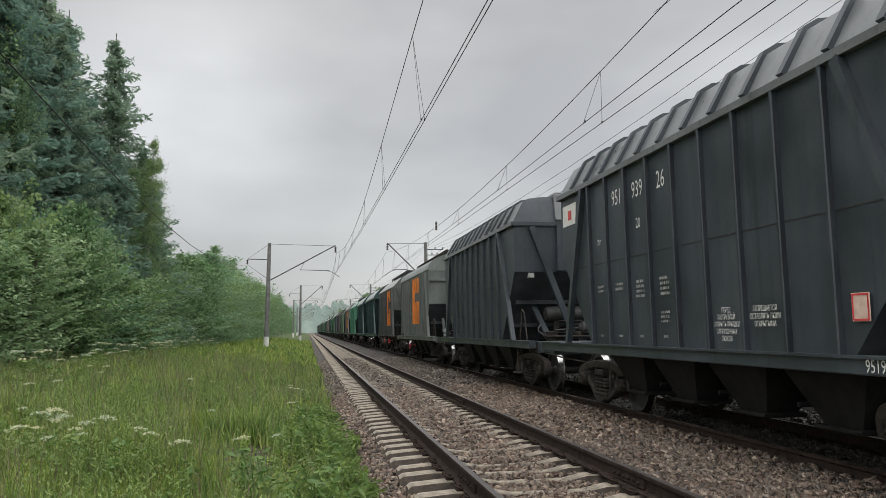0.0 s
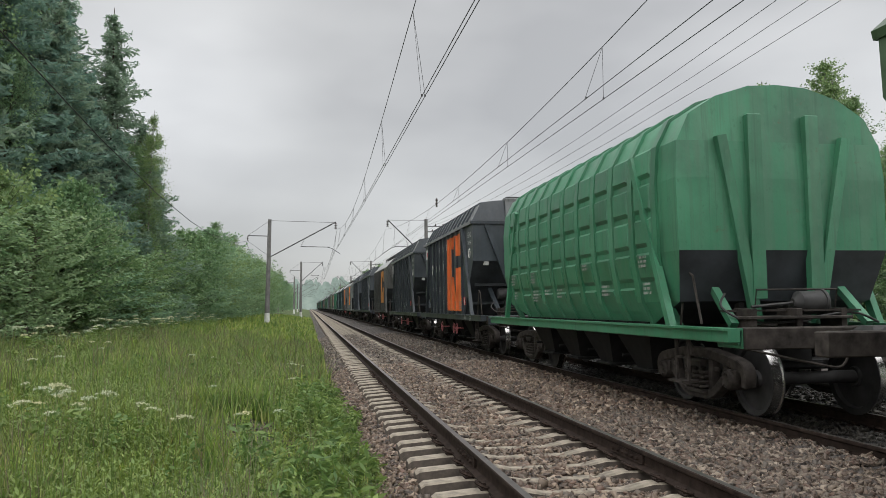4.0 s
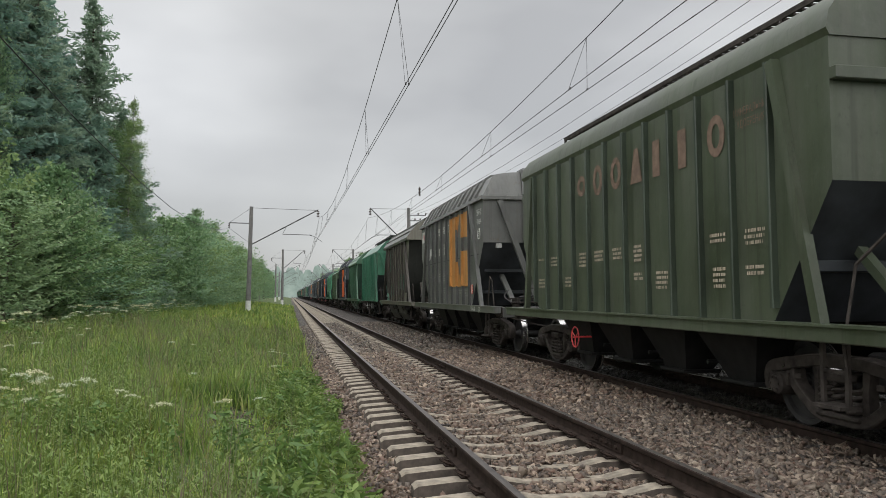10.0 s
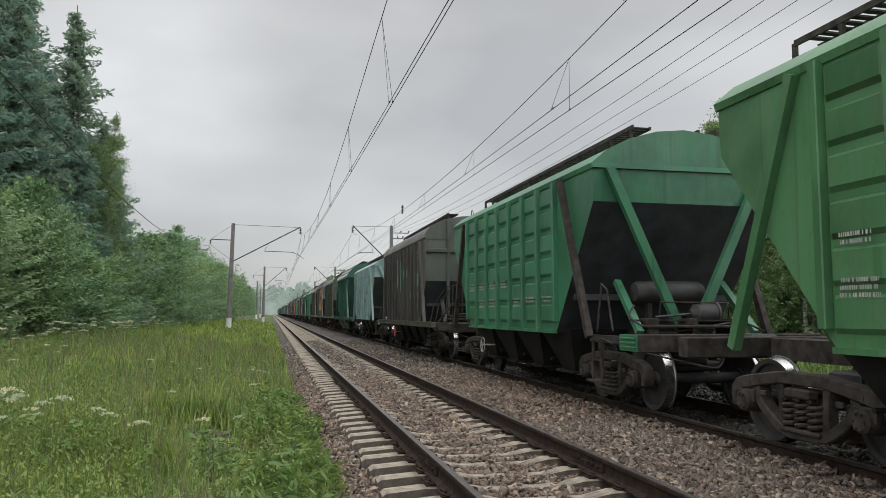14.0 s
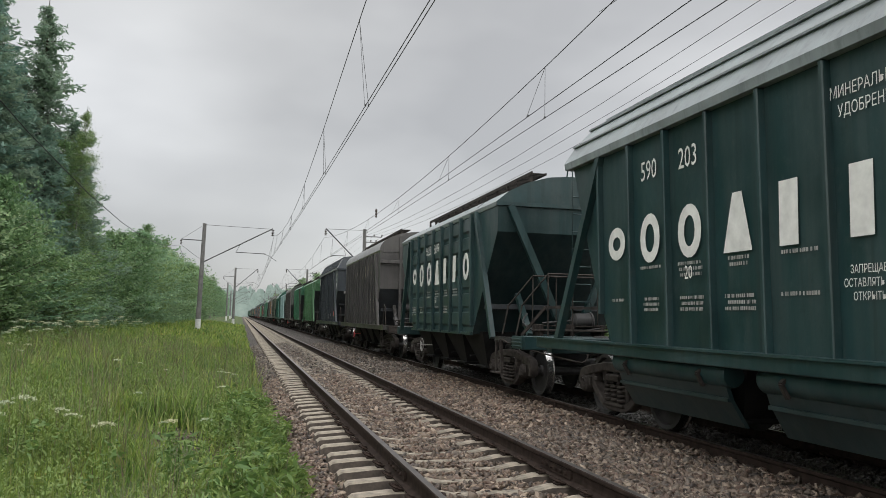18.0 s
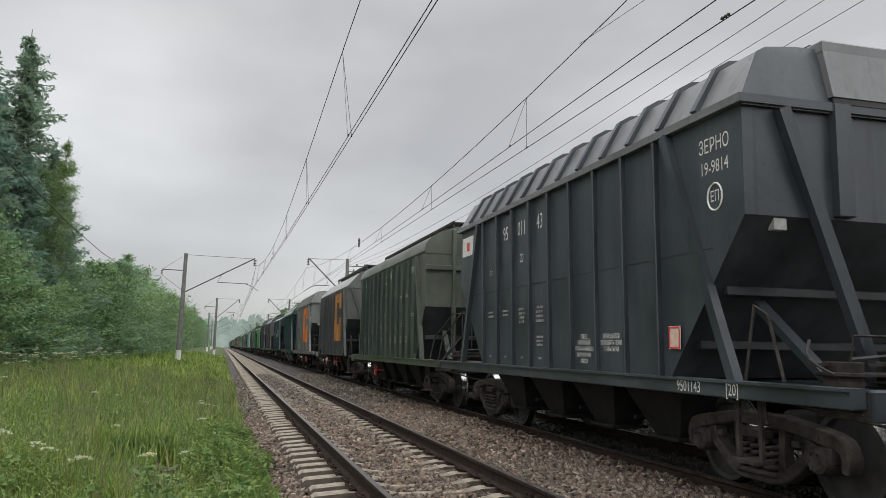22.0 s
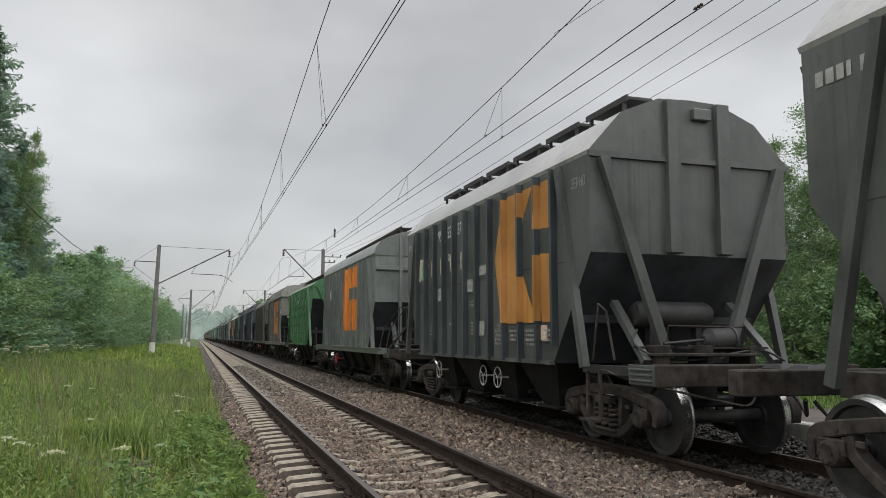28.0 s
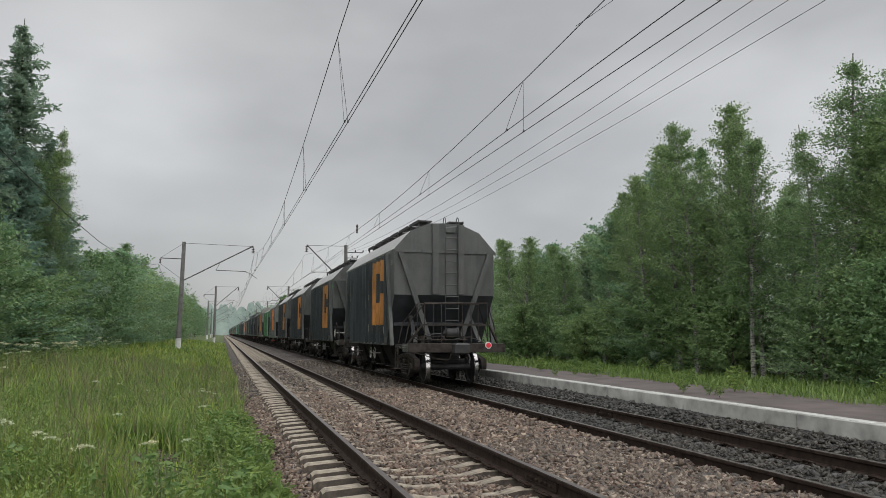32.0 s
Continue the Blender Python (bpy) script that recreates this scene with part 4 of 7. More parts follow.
def make_grass():
    def bare(x, y):
        edge = np.clip((-1.72 + 0.22 * np.sin(y * 1.3) + 0.14 * np.sin(y * 3.7) - x) / 0.45, 0, 1)
        gaps = np.where(np.sin(x * 0.9 + 1.2) * np.sin(y * 0.55 + x * 0.4) > 0.62, 0.18, 1.0)
        worn = 1 - 0.9 * np.exp(-(((x + 3.35) / 0.55) ** 2 + ((y - 7.4) / 1.1) ** 2)) - 0.8 * np.exp(-(((x + 3.0) / 0.4) ** 2 + ((y - 11.5) / 2.4) ** 2))
        return np.clip(edge * gaps * worn, 0, 1)
    for n, x0, x1, y0, y1, h0, h1, seed, w in ((78000, -9.5, -1.8, 2.2, 13, 0.15, 0.55, 21, 0.0045), (56000, -12.5, -1.8, 12, 40, 0.20, 0.62, 22, 0.007), (40000, -12, -1.9, 36, 120, 0.25, 0.55, 23, 0.012)):
        v, q = blades(n, x0, x1, y0, y1, h0, h1, seed, w, bare)
        tagged(new("grass", fast_mesh("grass", v, q, GRASS)), "long green summer grass beside the track", "grass", kind="stuff")
    v, q = blades(42000, -9.0, -1.85, 2.4, 15, 0.10, 0.42, 26, 0.010, bare)
    tagged(new("herbs", fast_mesh("herbs", v, q, GRASS)), "short broad-leaved green herbs under the grass", "herbs", kind="stuff")
    for n, x0, x1, y0, y1, seed in ((11000, -8.5, -1.95, 3.0, 12.0, 61), (13000, -10.5, -2.0, 10.0, 34.0, 62)):
        v, q = leafy_herbs(n, x0, x1, y0, y1, seed, bare)
        tagged(new("leafy_herbs", fast_mesh("leafy_herbs", v, q, WEED)), "upright leafy green herbs growing through the grass", "herbs", kind="stuff")
    v, q = blades(15000, -9.5, -1.9, 3.0, 34, 0.50, 0.95, 25, 0.0028, bare)
    tagged(new("grass_stalks", fast_mesh("grass_stalks", v, q, STALK)), "thin dry brownish grass stalks among the green", "grass", kind="stuff")
    v, q = blades(42000, -10, -2.0, -14, 2.4, 0.15, 0.45, 27, 0.007, bare)
    tagged(new("grass", fast_mesh("grass", v, q, GRASS)), "trodden green grass beside the ballast", "grass", kind="stuff")
    v, q = blades(34000, 8.2, 14.5, 2, 60, 0.07, 0.30, 24, 0.009, lambda x, y: np.where(x < 9.0, 0.35 + 0.5 * (np.sin(y * 1.7) * np.sin(y * 0.6 + 1) > 0.1), 1.0))
    # darker weed green than the meadow's: tree shade put into the strip's colour
    tagged(new("grass", fast_mesh("grass", v, q, WEED)), "green grass strip between platform and trees", "grass", kind="stuff")


def leafy_herbs(n, x0, x1, y0, y1, seed, dens):
    """Upright leafy stems, many, in one mesh: narrow leaves in whorls up each stem."""
    r = np.random.default_rng(seed)
    x, y = r.uniform(x0, x1, n), y0 + (y1 - y0) * r.random(n) ** 1.4
    k = (r.random(n) < dens(x, y)) & (np.sin(x * 2.3 + y * 0.6) + np.sin(y * 1.7 - x) > r.uniform(-1.2, 1.4, n))
    x, y = x[k], y[k]
    n, m = len(x), 16
    h = r.uniform(0.22, 0.62, n)
    t = np.linspace(0.15, 1.0, m)[None] + r.normal(0, 0.03, (n, m))
    lean = r.normal(0, 0.12, (n, 2))
    c = np.stack([x[:, None] + lean[:, :1] * h[:, None] * t, y[:, None] + lean[:, 1:] * h[:, None] * t, ground_z(x)[:, None] + h[:, None] * t], -1).reshape(-1, 3)
    a = r.uniform(0, 6.283, n * m)
    ln = (0.035 + 0.06 * r.random(n * m)) * (1.25 - np.clip(t, 0, 1).ravel() * 0.7)
    d = np.stack([np.cos(a), np.sin(a), r.uniform(0.1, 0.9, n * m)], -1) * ln[:, None]
    w = np.stack([-np.sin(a), np.cos(a), np.zeros(n * m)], -1) * (ln * r.uniform(0.13, 0.26, n * m))[:, None]
    leaf = np.stack([c, c + 0.45 * d + w, c + d, c + 0.45 * d - w], 1).reshape(-1, 3)
    s = 0.0028
    p0, p1 = np.stack([x, y, ground_z(x)], -1), np.stack([x + lean[:, 0] * h, y + lean[:, 1] * h, ground_z(x) + h], -1)
    stem = np.stack([p0 - (s, 0, 0), p0 + (s, 0, 0), p1 + (s, 0, 0), p1 - (s, 0, 0)], 1).reshape(-1, 3)
    v = np.concatenate([leaf, stem])
    return v, quad_index(len(v) // 4)


def umbel_mesh(seed):
    r = np.random.default_rng(seed)
    g = Geo()
    g.tube([(0, 0, 0), (0.02, 0.01, 0.5), (0.03, 0.0, 1.0)], [0.006, 0.005, 0.003], 5)
    heads = []
    for k in range(9):
        a, rr = k * 2.4, 0.02 + 0.012 * k
        p = (0.03 + rr * math.cos(a), rr * math.sin(a), 1.07 - 2.6 * rr * rr)
        g.tube([(0.03, 0, 0.97), p], 0.002, 3)
        heads.append(p)
    for z, a in ((0.3, 0.5), (0.5, 2.6), (0.7, 4.4)):
        g.tube([(0.01, 0, z), (0.14 * math.cos(a), 0.14 * math.sin(a), z + 0.06)], 0.003, 3)
    c = np.repeat(np.array(heads), 30, 0) + r.normal(0, 0.013, (9 * 30, 3)) * (1, 1, 0.75)
    lc = np.concatenate([np.array([0.14 * math.cos(a), 0.14 * math.sin(a), z + 0.06]) + r.normal(0, 0.05, (22, 3)) for z, a in ((0.3, 0.5), (0.5, 2.6), (0.7, 4.4))])
    return g.mesh("stem", WEED), fast_mesh("flower_head", quads_at(c, r, 0.009, 0.4), quad_index(len(c)), PETAL), fast_mesh("leaves", quads_at(lc, r, 0.04, 0.5), quad_index(len(lc)), WEED)


def make_flowers():
    kinds = [umbel_mesh(31), umbel_mesh(32)]
    r = random.Random(5)
    spots = [(-4.25, 7.6, 0.8), (-4.6, 7.4, 0.85), (-4.9, 7.9, 0.75), (-4.45, 8.0, 0.7), (-4.15, 8.6, 0.62), (-4.0, 8.4, 0.6), (-3.45, 7.2, 0.72), (-3.05, 8.6, 0.62), (-4.75, 8.5, 0.7)]
    spots += [(-5 - 0.0 * i + r.uniform(-3.6, 2.6), r.uniform(7, 20), r.uniform(0.4, 0.62)) for i in range(26)]
    spots += [(-8.4 + r.uniform(-0.9, 1.0), 16 + i * 0.46 + r.uniform(-0.6, 0.6), r.uniform(0.6, 0.95)) for i in range(76)] + [(-5.1 + r.uniform(-0.9, 0.6), 8.2 + r.uniform(-0.9, 1.6), r.uniform(0.5, 0.75)) for i in range(7)]
    for x, y, s in spots:
        stem, head, leaf = kinds[r.randrange(2)]
        t = tagged(new("cow_parsley"), "white-flowered umbel weed standing in the grass", "wildflower", "wildflowers")
        t.matrix_basis = pose(x, y, float(ground_z(x)), r.uniform(-7, 7), r.uniform(-7, 7), r.uniform(0, 360)) @ Matrix.Diagonal((s * (1.1 if y < 13 else 1.3), s * (1.1 if y < 13 else 1.3), s, 1))
        part("stem", stem, t)
        part("flower_head", head, t, "white flower head")
        part("leaves", leaf, t)


def make_weeds():
    """Leafy weeds along the ballast edge and in the meadow."""
    r, rr = np.random.default_rng(41), random.Random(8)
    kinds = []
    for s in range(3):
        g = Geo()
        pts = []
        for k in range(7):
            a, ln = k * 2.4 + s, 0.10 + 0.05 * (k % 3)
            tip = (ln * math.cos(a), ln * math.sin(a), 0.28 + 0.07 * (k % 4))
            g.tube([(0, 0, 0), (tip[0] * 0.4, tip[1] * 0.4, tip[2] * 0.6), tip], 0.004, 3)
            pts += [np.array(tip) * f for f in (0.45, 0.65, 0.8, 0.92, 1.0)]
        c = np.repeat(np.array(pts), 6, 0) + r.normal(0, 0.035, (len(pts) * 6, 3))
        c = c[c[:, 2] > 0.02]
        kinds.append((g.mesh("stem", WEED), fast_mesh("leaves", quads_at(c, r, 0.026, 0.4, 1.9), quad_index(len(c)), WEED)))
    spots = [(-1.82 - abs(rr.gauss(0, 0.4)), rr.uniform(4.2, 14), rr.uniform(0.75, 1.35)) for i in range(70)] + [(rr.uniform(-8, -2.4), rr.uniform(5.5, 20), rr.uniform(0.6, 1.0)) for i in range(14)]
    spots += [(6.4 + rr.uniform(-0.2, 2.6), rr.uniform(9, 24), rr.uniform(0.5, 1.1)) for i in range(14)] + [(8.9 + rr.uniform(0, 3.5), rr.uniform(9, 40), rr.uniform(0.6, 1.1)) for i in range(22)]
    for x, y, s in spots:
        stem, leaf = rr.choice(kinds)
        t = tagged(new("weed"), "leafy green weed clump in grass and gravel", "weed", "weeds")
        z = 0.19 if 5.98 < x < 8.6 else float(ground_z(x))
        t.matrix_basis = pose(x, y, z, 0, 0, rr.uniform(0, 360)) @ Matrix.Diagonal((s, s, s, 1))
        tagged(part("stalks", stem, t), kind="stuff")
        part("leaves", leaf, t)


make_ground()
make_ballast()
make_track("track_1", "straight single track, worn rails on pale concrete sleepers", 0, 0, CONCRETE, ((-1, 7.7), (1, 7.5), (-1, 30.8), (1, 16.2), (1, 31.0)), 0.13 - 0.543 * 30)
make_track("track_2", "straight single track, rails on grey concrete sleepers", TRACK2, DROP2, CONCRETE_DARK, ((-1, 14.0), (1, 14.2)), 0.3 - 0.543 * 30)
make_stones()
make_platform()
for k, y in enumerate(SPANS):
    make_pole(-5.76 if k != 2 else -3.6, y, 1, 8.75, (0.6, 1.2, 0.4, 0.5, 0.3, 0.6, 0.2)[k])
    make_pole(7.65, y, -1, 8.9, (0, -0.3, 0.2, 0.4, 0, 0, 0)[k])
make_line(0.0, "overhead_line", True)
make_line(TRACK2, "overhead_line", False)
make_feeders()
make_forest()
make_backdrop()
make_grass()
make_flowers()
make_weeds()

# ---- the train ----
# Side shapes: half-profile (x, z, half-length at that height), body first, then roof.
KINDS = {
    "A": dict(body=[(1.57, 1.18, 3.36), (1.60, 2.84, 4.80), (1.60, 4.00, 4.80)], slope=1, roof=[(1.68, 3.97, 4.88), (1.68, 4.06, 4.88), (1.62, 4.07, 4.84), (1.34, 4.58, 4.72), (1.20, 4.66, 4.69), (0.85, 4.71, 4.67), (0.0, 4.75, 4.67)],
              ribs=[3.2 - 0.8 * k for k in range(9)], rib=(0.055, 0.075), sill=True, L=13.4),
    "B": dict(body=[(1.56, 1.12, 3.53), (1.58, 2.63, 4.74), (1.58, 3.97, 4.76)], slope=1, roof=[(1.58, 3.97, 4.78), (1.60, 4.02, 4.78), (1.10, 4.58, 4.76), (0.50, 4.83, 4.76), (0.0, 4.85, 4.76)],
              ribs=[-3.70] + [-3.12 + 0.672 * k for k in range(10)] + [3.66], rib=(0.05, 0.12), sill=False, L=13.25),
    "R": dict(body=[(1.58, 1.18, 3.88), (1.60, 2.53, 4.85), (1.60, 3.92, 4.85)], slope=1, roof=[(1.60, 3.90, 4.87), (1.635, 3.97, 4.87), (1.60, 4.14, 4.87), (1.46, 4.33, 4.87), (1.18, 4.49, 4.87), (0.8, 4.62, 4.86), (0.4, 4.69, 4.86), (0.0, 4.72, 4.86)],
              ribs=[-3.24 + 0.72 * k for k in range(10)] + [-3.96, 3.96], rib=(0.055, 0.085), sill=True, L=13.3),
    "D": dict(body=[(1.50, 1.18, 2.95), (1.52, 1.95, 3.40), (1.56, 3.90, 4.15)], slope=2, roof=[(1.66, 3.83, 4.22), (1.68, 3.93, 4.22), (1.50, 4.20, 4.22), (1.22, 4.50, 4.22), (0.92, 4.69, 4.22), (0.50, 4.79, 4.22), (0.0, 4.82, 4.22)],
              ribs=[-3.15 + 0.9 * k for k in range(8)], rib=(0.06, 0.09), sill=True, L=12.0),
    "E": dict(body=[(1.56, 1.14, 3.05), (1.58, 3.25, 4.78), (1.58, 3.83, 4.80)], slope=1, roof=[(1.60, 3.78, 4.84), (1.62, 3.86, 4.84), (1.36, 4.08, 4.84), (0.98, 4.27, 4.84), (0.5, 4.41, 4.84), (0.0, 4.46, 4.84)],
              ribs=[-3.13 + 0.895 * k for k in range(8)], rib=(0.11, 0.10), sill=False, L=13.2, bulge=6),
    "C": dict(slope=2, body=[(1.30, 1.16, 3.3), (1.47, 1.50, 4.5), (1.58, 2.20, 4.75), (1.60, 3.20, 4.75), (1.56, 3.72, 4.72)], roof=[(1.56, 3.70, 4.72), (1.36, 4.10, 4.70), (0.95, 4.36, 4.70), (0.45, 4.52, 4.70), (0.0, 4.55, 4.70)],
              ribs=[-4.1 + 0.82 * k for k in range(11)], rib=(0.16, 0.09), sill=True, L=13.3, bulge=5, hoops=True),
}


def shell(levels, slope=0, gable=False):
    """A shell lofted up through levels (x, z, half-length), closed at both ends."""
    g = Geo()
    for x, z, h in levels:
        g.v += [(-x, h, z), (-x, -h, z), (x, -h, z), (x, h, z)]
    for i in range(len(levels) - 1):
        a, b = i * 4, i * 4 + 4
        g.f += [(a + k, a + (k + 1) % 4, b + (k + 1) % 4, b + k) for k in range(4)]
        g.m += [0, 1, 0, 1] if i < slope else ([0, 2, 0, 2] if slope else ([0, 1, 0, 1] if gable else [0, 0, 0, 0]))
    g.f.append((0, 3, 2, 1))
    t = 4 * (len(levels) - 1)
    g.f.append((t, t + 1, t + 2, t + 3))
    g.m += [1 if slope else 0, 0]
    return g


def width_at(levels, z):
    return float(np.interp(z, [b for _, b, _ in levels], [a for a, _, _ in levels]))


def length_at(levels, z):
    return float(np.interp(z, [b for _, b, _ in levels], [c for _, _, c in levels]))


CACHE = {}
# downward end plates: grime plus the shade they lie in, as one dark colour
SLOPE = plain("shaded_grimy_hopper_plate", (0.032, 0.036, 0.041), 0.5, 0.0, 0.5, 2.5, 0.2)


def cached(key, make):
    if key not in CACHE:
        CACHE[key] = make()
    return CACHE[key]


def wheel_mesh():
    g = Geo()
    prof = [(0.0, -0.02), (0.10, -0.02), (0.115, 0.03), (0.22, 0.02), (0.40, 0.015), (0.415, -0.03), (0.468, -0.04), (0.476, 0.03), (0.482, 0.075), (0.508, 0.085), (0.508, 0.10), (0.42, 0.105), (0.40, 0.05), (0.14, 0.06), (0.12, 0.09), (0.0, 0.09)]
    mats = [0, 0, 0, 0, 0, 0, 1, 1, 1, 0, 0, 0, 0, 0, 0]
    return g.lathe(prof, 0, (0, 0, 0), 44, mats).mesh("wheel", [STEEL_DARK, TREAD], True)


def curve_through(pts, n=4):
    """More points on a smooth line through a few."""
    out = []
    for i in range(len(pts) - 1):
        p = [np.array(pts[max(0, min(len(pts) - 1, i + d))], float) for d in (-1, 0, 1, 2)]
        for k in range(n):
            t = k / n
            out.append(tuple(0.5 * (2 * p[1] + (p[2] - p[0]) * t + (2 * p[0] - 5 * p[1] + 4 * p[2] - p[3]) * t * t + (3 * p[1] - p[0] - 3 * p[2] + p[3]) * t ** 3)))
    return out + [tuple(pts[-1])]


def strap(g, path, h, t, c=0.014):
    """A cast bar along (y, z, height factor), 2t thick in x, with worn edges."""
    n, o = len(path), len(g.v)
    for i, p in enumerate(path):
        a, b = path[max(0, i - 1)], path[min(n - 1, i + 1)]
        ln = math.hypot(b[0] - a[0], b[1] - a[1])
        ny, nz, hh = -(b[1] - a[1]) / ln, (b[0] - a[0]) / ln, h * p[2] / 2
        for x, u in ((-t + c, -hh), (t - c, -hh), (t, -hh + c), (t, hh - c), (t - c, hh), (-t + c, hh), (-t, hh - c), (-t, -hh + c)):
            g.v.append((x, p[0] + ny * u, p[1] + nz * u))
    g.f += [(o + i * 8 + k, o + i * 8 + (k + 1) % 8, o + i * 8 + 8 + (k + 1) % 8, o + i * 8 + 8 + k) for i in range(n - 1) for k in range(8)]
    g.f += [tuple(o + 7 - k for k in range(8)), tuple(o + 8 * n - 8 + k for k in range(8))]
    g.m += [0] * (8 * (n - 1) + 2)


def side_frame_mesh():
    g, t = Geo(), 0.085
    top = [(0.0, 0.785, 1.0), (0.32, 0.785, 1.0), (0.62, 0.745, 1.0), (0.95, 0.69, 1.1), (1.14, 0.64, 1.0), (1.20, 0.54, 0.8), (1.19, 0.40, 0.6)]
    low = [(0.78, 0.64, 1.2), (0.73, 0.50, 1.0), (0.58, 0.37, 1.0), (0.38, 0.245, 1.0), (0.20, 0.215, 1.1), (0.0, 0.215, 1.1)]
    for s in (-1, 1):
        strap(g, [(s * y, z, w) for y, z, w in curve_through(top)], 0.135, t)
        strap(g, [(s * y, z, w) for y, z, w in curve_through(low)], 0.115, t * 0.95)
        strap(g, [(s * 0.37, 0.75, 1.0), (s * 0.345, 0.50, 0.8), (s * 0.345, 0.26, 1.0)], 0.10, t * 0.8)
        g.lathe([(0.0, -t - 0.012), (0.03, -t - 0.012), (0.03, -t + 0.004)], 0, (0, s * 0.88, 0.69), 8)
        g.box(-t - 0.02, -t + 0.01, s * 0.60 - 0.05, s * 0.60 + 0.05, 0.56, 0.62, 0, 0.008)
    g.box(-t * 1.35, t * 1.35, -0.31, 0.31, 0.215, 0.275, 0, 0.02)
    g.box(-t * 1.5, t * 1.2, -0.20, 0.20, 0.585, 0.69, 0, 0.02)
    return g.mesh("side_frame", STEEL_FRAME, True)


def spring_mesh():
    g = Geo()
    pts = [(0.08 * math.cos(a), 0.08 * math.sin(a), 0.285 + 0.29 * a / 28.3) for a in np.linspace(0, 28.3, 37)]
    g.tube(pts, 0.024, 5)
    return g.mesh("coil_spring", STEEL_FRAME, True)


def axlebox_mesh():
    g = Geo().lathe([(0.0, -0.16), (0.09, -0.16), (0.12, -0.13), (0.13, -0.05), (0.14, 0.12)], 0, (0, 0, 0), 12)
    g.box(-0.10, 0.10, -0.16, 0.16, -0.02, 0.13, 0, 0.015)
    for a in range(6):
        g.box(-0.175, -0.155, 0.075 * math.cos(a * 1.047) - 0.012, 0.075 * math.cos(a * 1.047) + 0.012, 0.075 * math.sin(a * 1.047) - 0.012, 0.075 * math.sin(a * 1.047) + 0.012)
    return g.mesh("axlebox", STEEL_FRAME, True)


def bogie_parts():
    axle = Geo().lathe([(0.065, -1.0), (0.065, -0.9), (0.09, -0.75), (0.08, 0.0), (0.09, 0.75), (0.065, 0.9), (0.065, 1.0)], 0, (0, 0, 0), 12).mesh("axle", STEEL_DARK, True)
    bol = Geo().box(-1.05, 1.05, -0.20, 0.20, 0.52, 0.68, 0, 0.03)
    bol.box(-0.55, 0.55, -0.24, 0.24, 0.62, 0.86, 0, 0.03)
    brake = Geo()
    for s in (-1, 1):
        brake.tube([(-0.95, s * 0.42, 0.42), (0.95, s * 0.42, 0.42)], 0.03, 6)
        for x in (-0.79, 0.79):
            brake.box(x - 0.05, x + 0.05, s * 0.40 - 0.05, s * 0.40 + 0.05, 0.28, 0.56, 0, 0.01)
    return dict(wheel=wheel_mesh(), side_frame=side_frame_mesh(), springs=spring_mesh(), box=axlebox_mesh(), axle=axle, bolster=bol.mesh("bolster", STEEL_DARK), brake=brake.mesh("brake_beam", STEEL_DARK))


BOGIE = bogie_parts()


def far_bogie_mesh():
    g = Geo().box(-1.05, 1.05, -0.20, 0.20, 0.52, 0.86)
    for s in (-1, 1):
        g.box(s * 1.02 - 0.08, s * 1.02 + 0.08, -1.2, 1.2, 0.5, 0.8, 0, 0.05).box(s * 1.02 - 0.08, s * 1.02 + 0.08, -0.4, 0.4, 0.2, 0.6, 0, 0.05)
        for y in (-0.925, 0.925):
            g.lathe([(0.0, -0.05), (0.48, -0.05), (0.48, 0.08), (0.0, 0.08)], 0, (s * 0.76, y, 0.479), 16)
    return g.mesh("bogie", STEEL_DARK)


def add_bogie(wagon, y, full):
    b = part("bogie", BOGIE["bolster"], wagon, "", pose(0, y, 0))
    for s in (-1, 1):
        part("side_frame", BOGIE["side_frame"], b, "", pose(s * 1.02, 0, 0))
        if full and s < 0:
            for dy in (-0.20, 0.0, 0.20):
                part("coil_spring", BOGIE["springs"], b, "", pose(-1.06, dy, 0))
    if full:
        part("brake_beam", BOGIE["brake"], b)
    for dy in (-0.925, 0.925):
        if full:
            part("axle", BOGIE["axle"], b, "", pose(0, dy, 0.479))
        for s in (-1, 1):
            part("wheel", BOGIE["wheel"], b, "", pose(s * 0.76, dy, 0.479, 0, 0, 0 if s < 0 else 180))
            if full and s < 0:
                part("axlebox", BOGIE["box"], b, "", pose(s * 1.03, dy, 0.479, 0, 0, 0 if s < 0 else 180))


def side_ribs(kind, k):
    """The upright ribs of one side, one mesh each: (y, mesh)."""
    w, d = k["rib"]
    out = []
    for y in k["ribs"]:
        z0 = k["body"][0][1]
        for z in np.arange(k["body"][0][1], 3.6, 0.05):
            if length_at(k["body"], z) > abs(y) + w / 2:
                z0 = z
                break
        zt = k["body"][-1][1] - (0.02 if kind != "D" else 0.08)
        out.append((y, float(z0), zt))
    return out


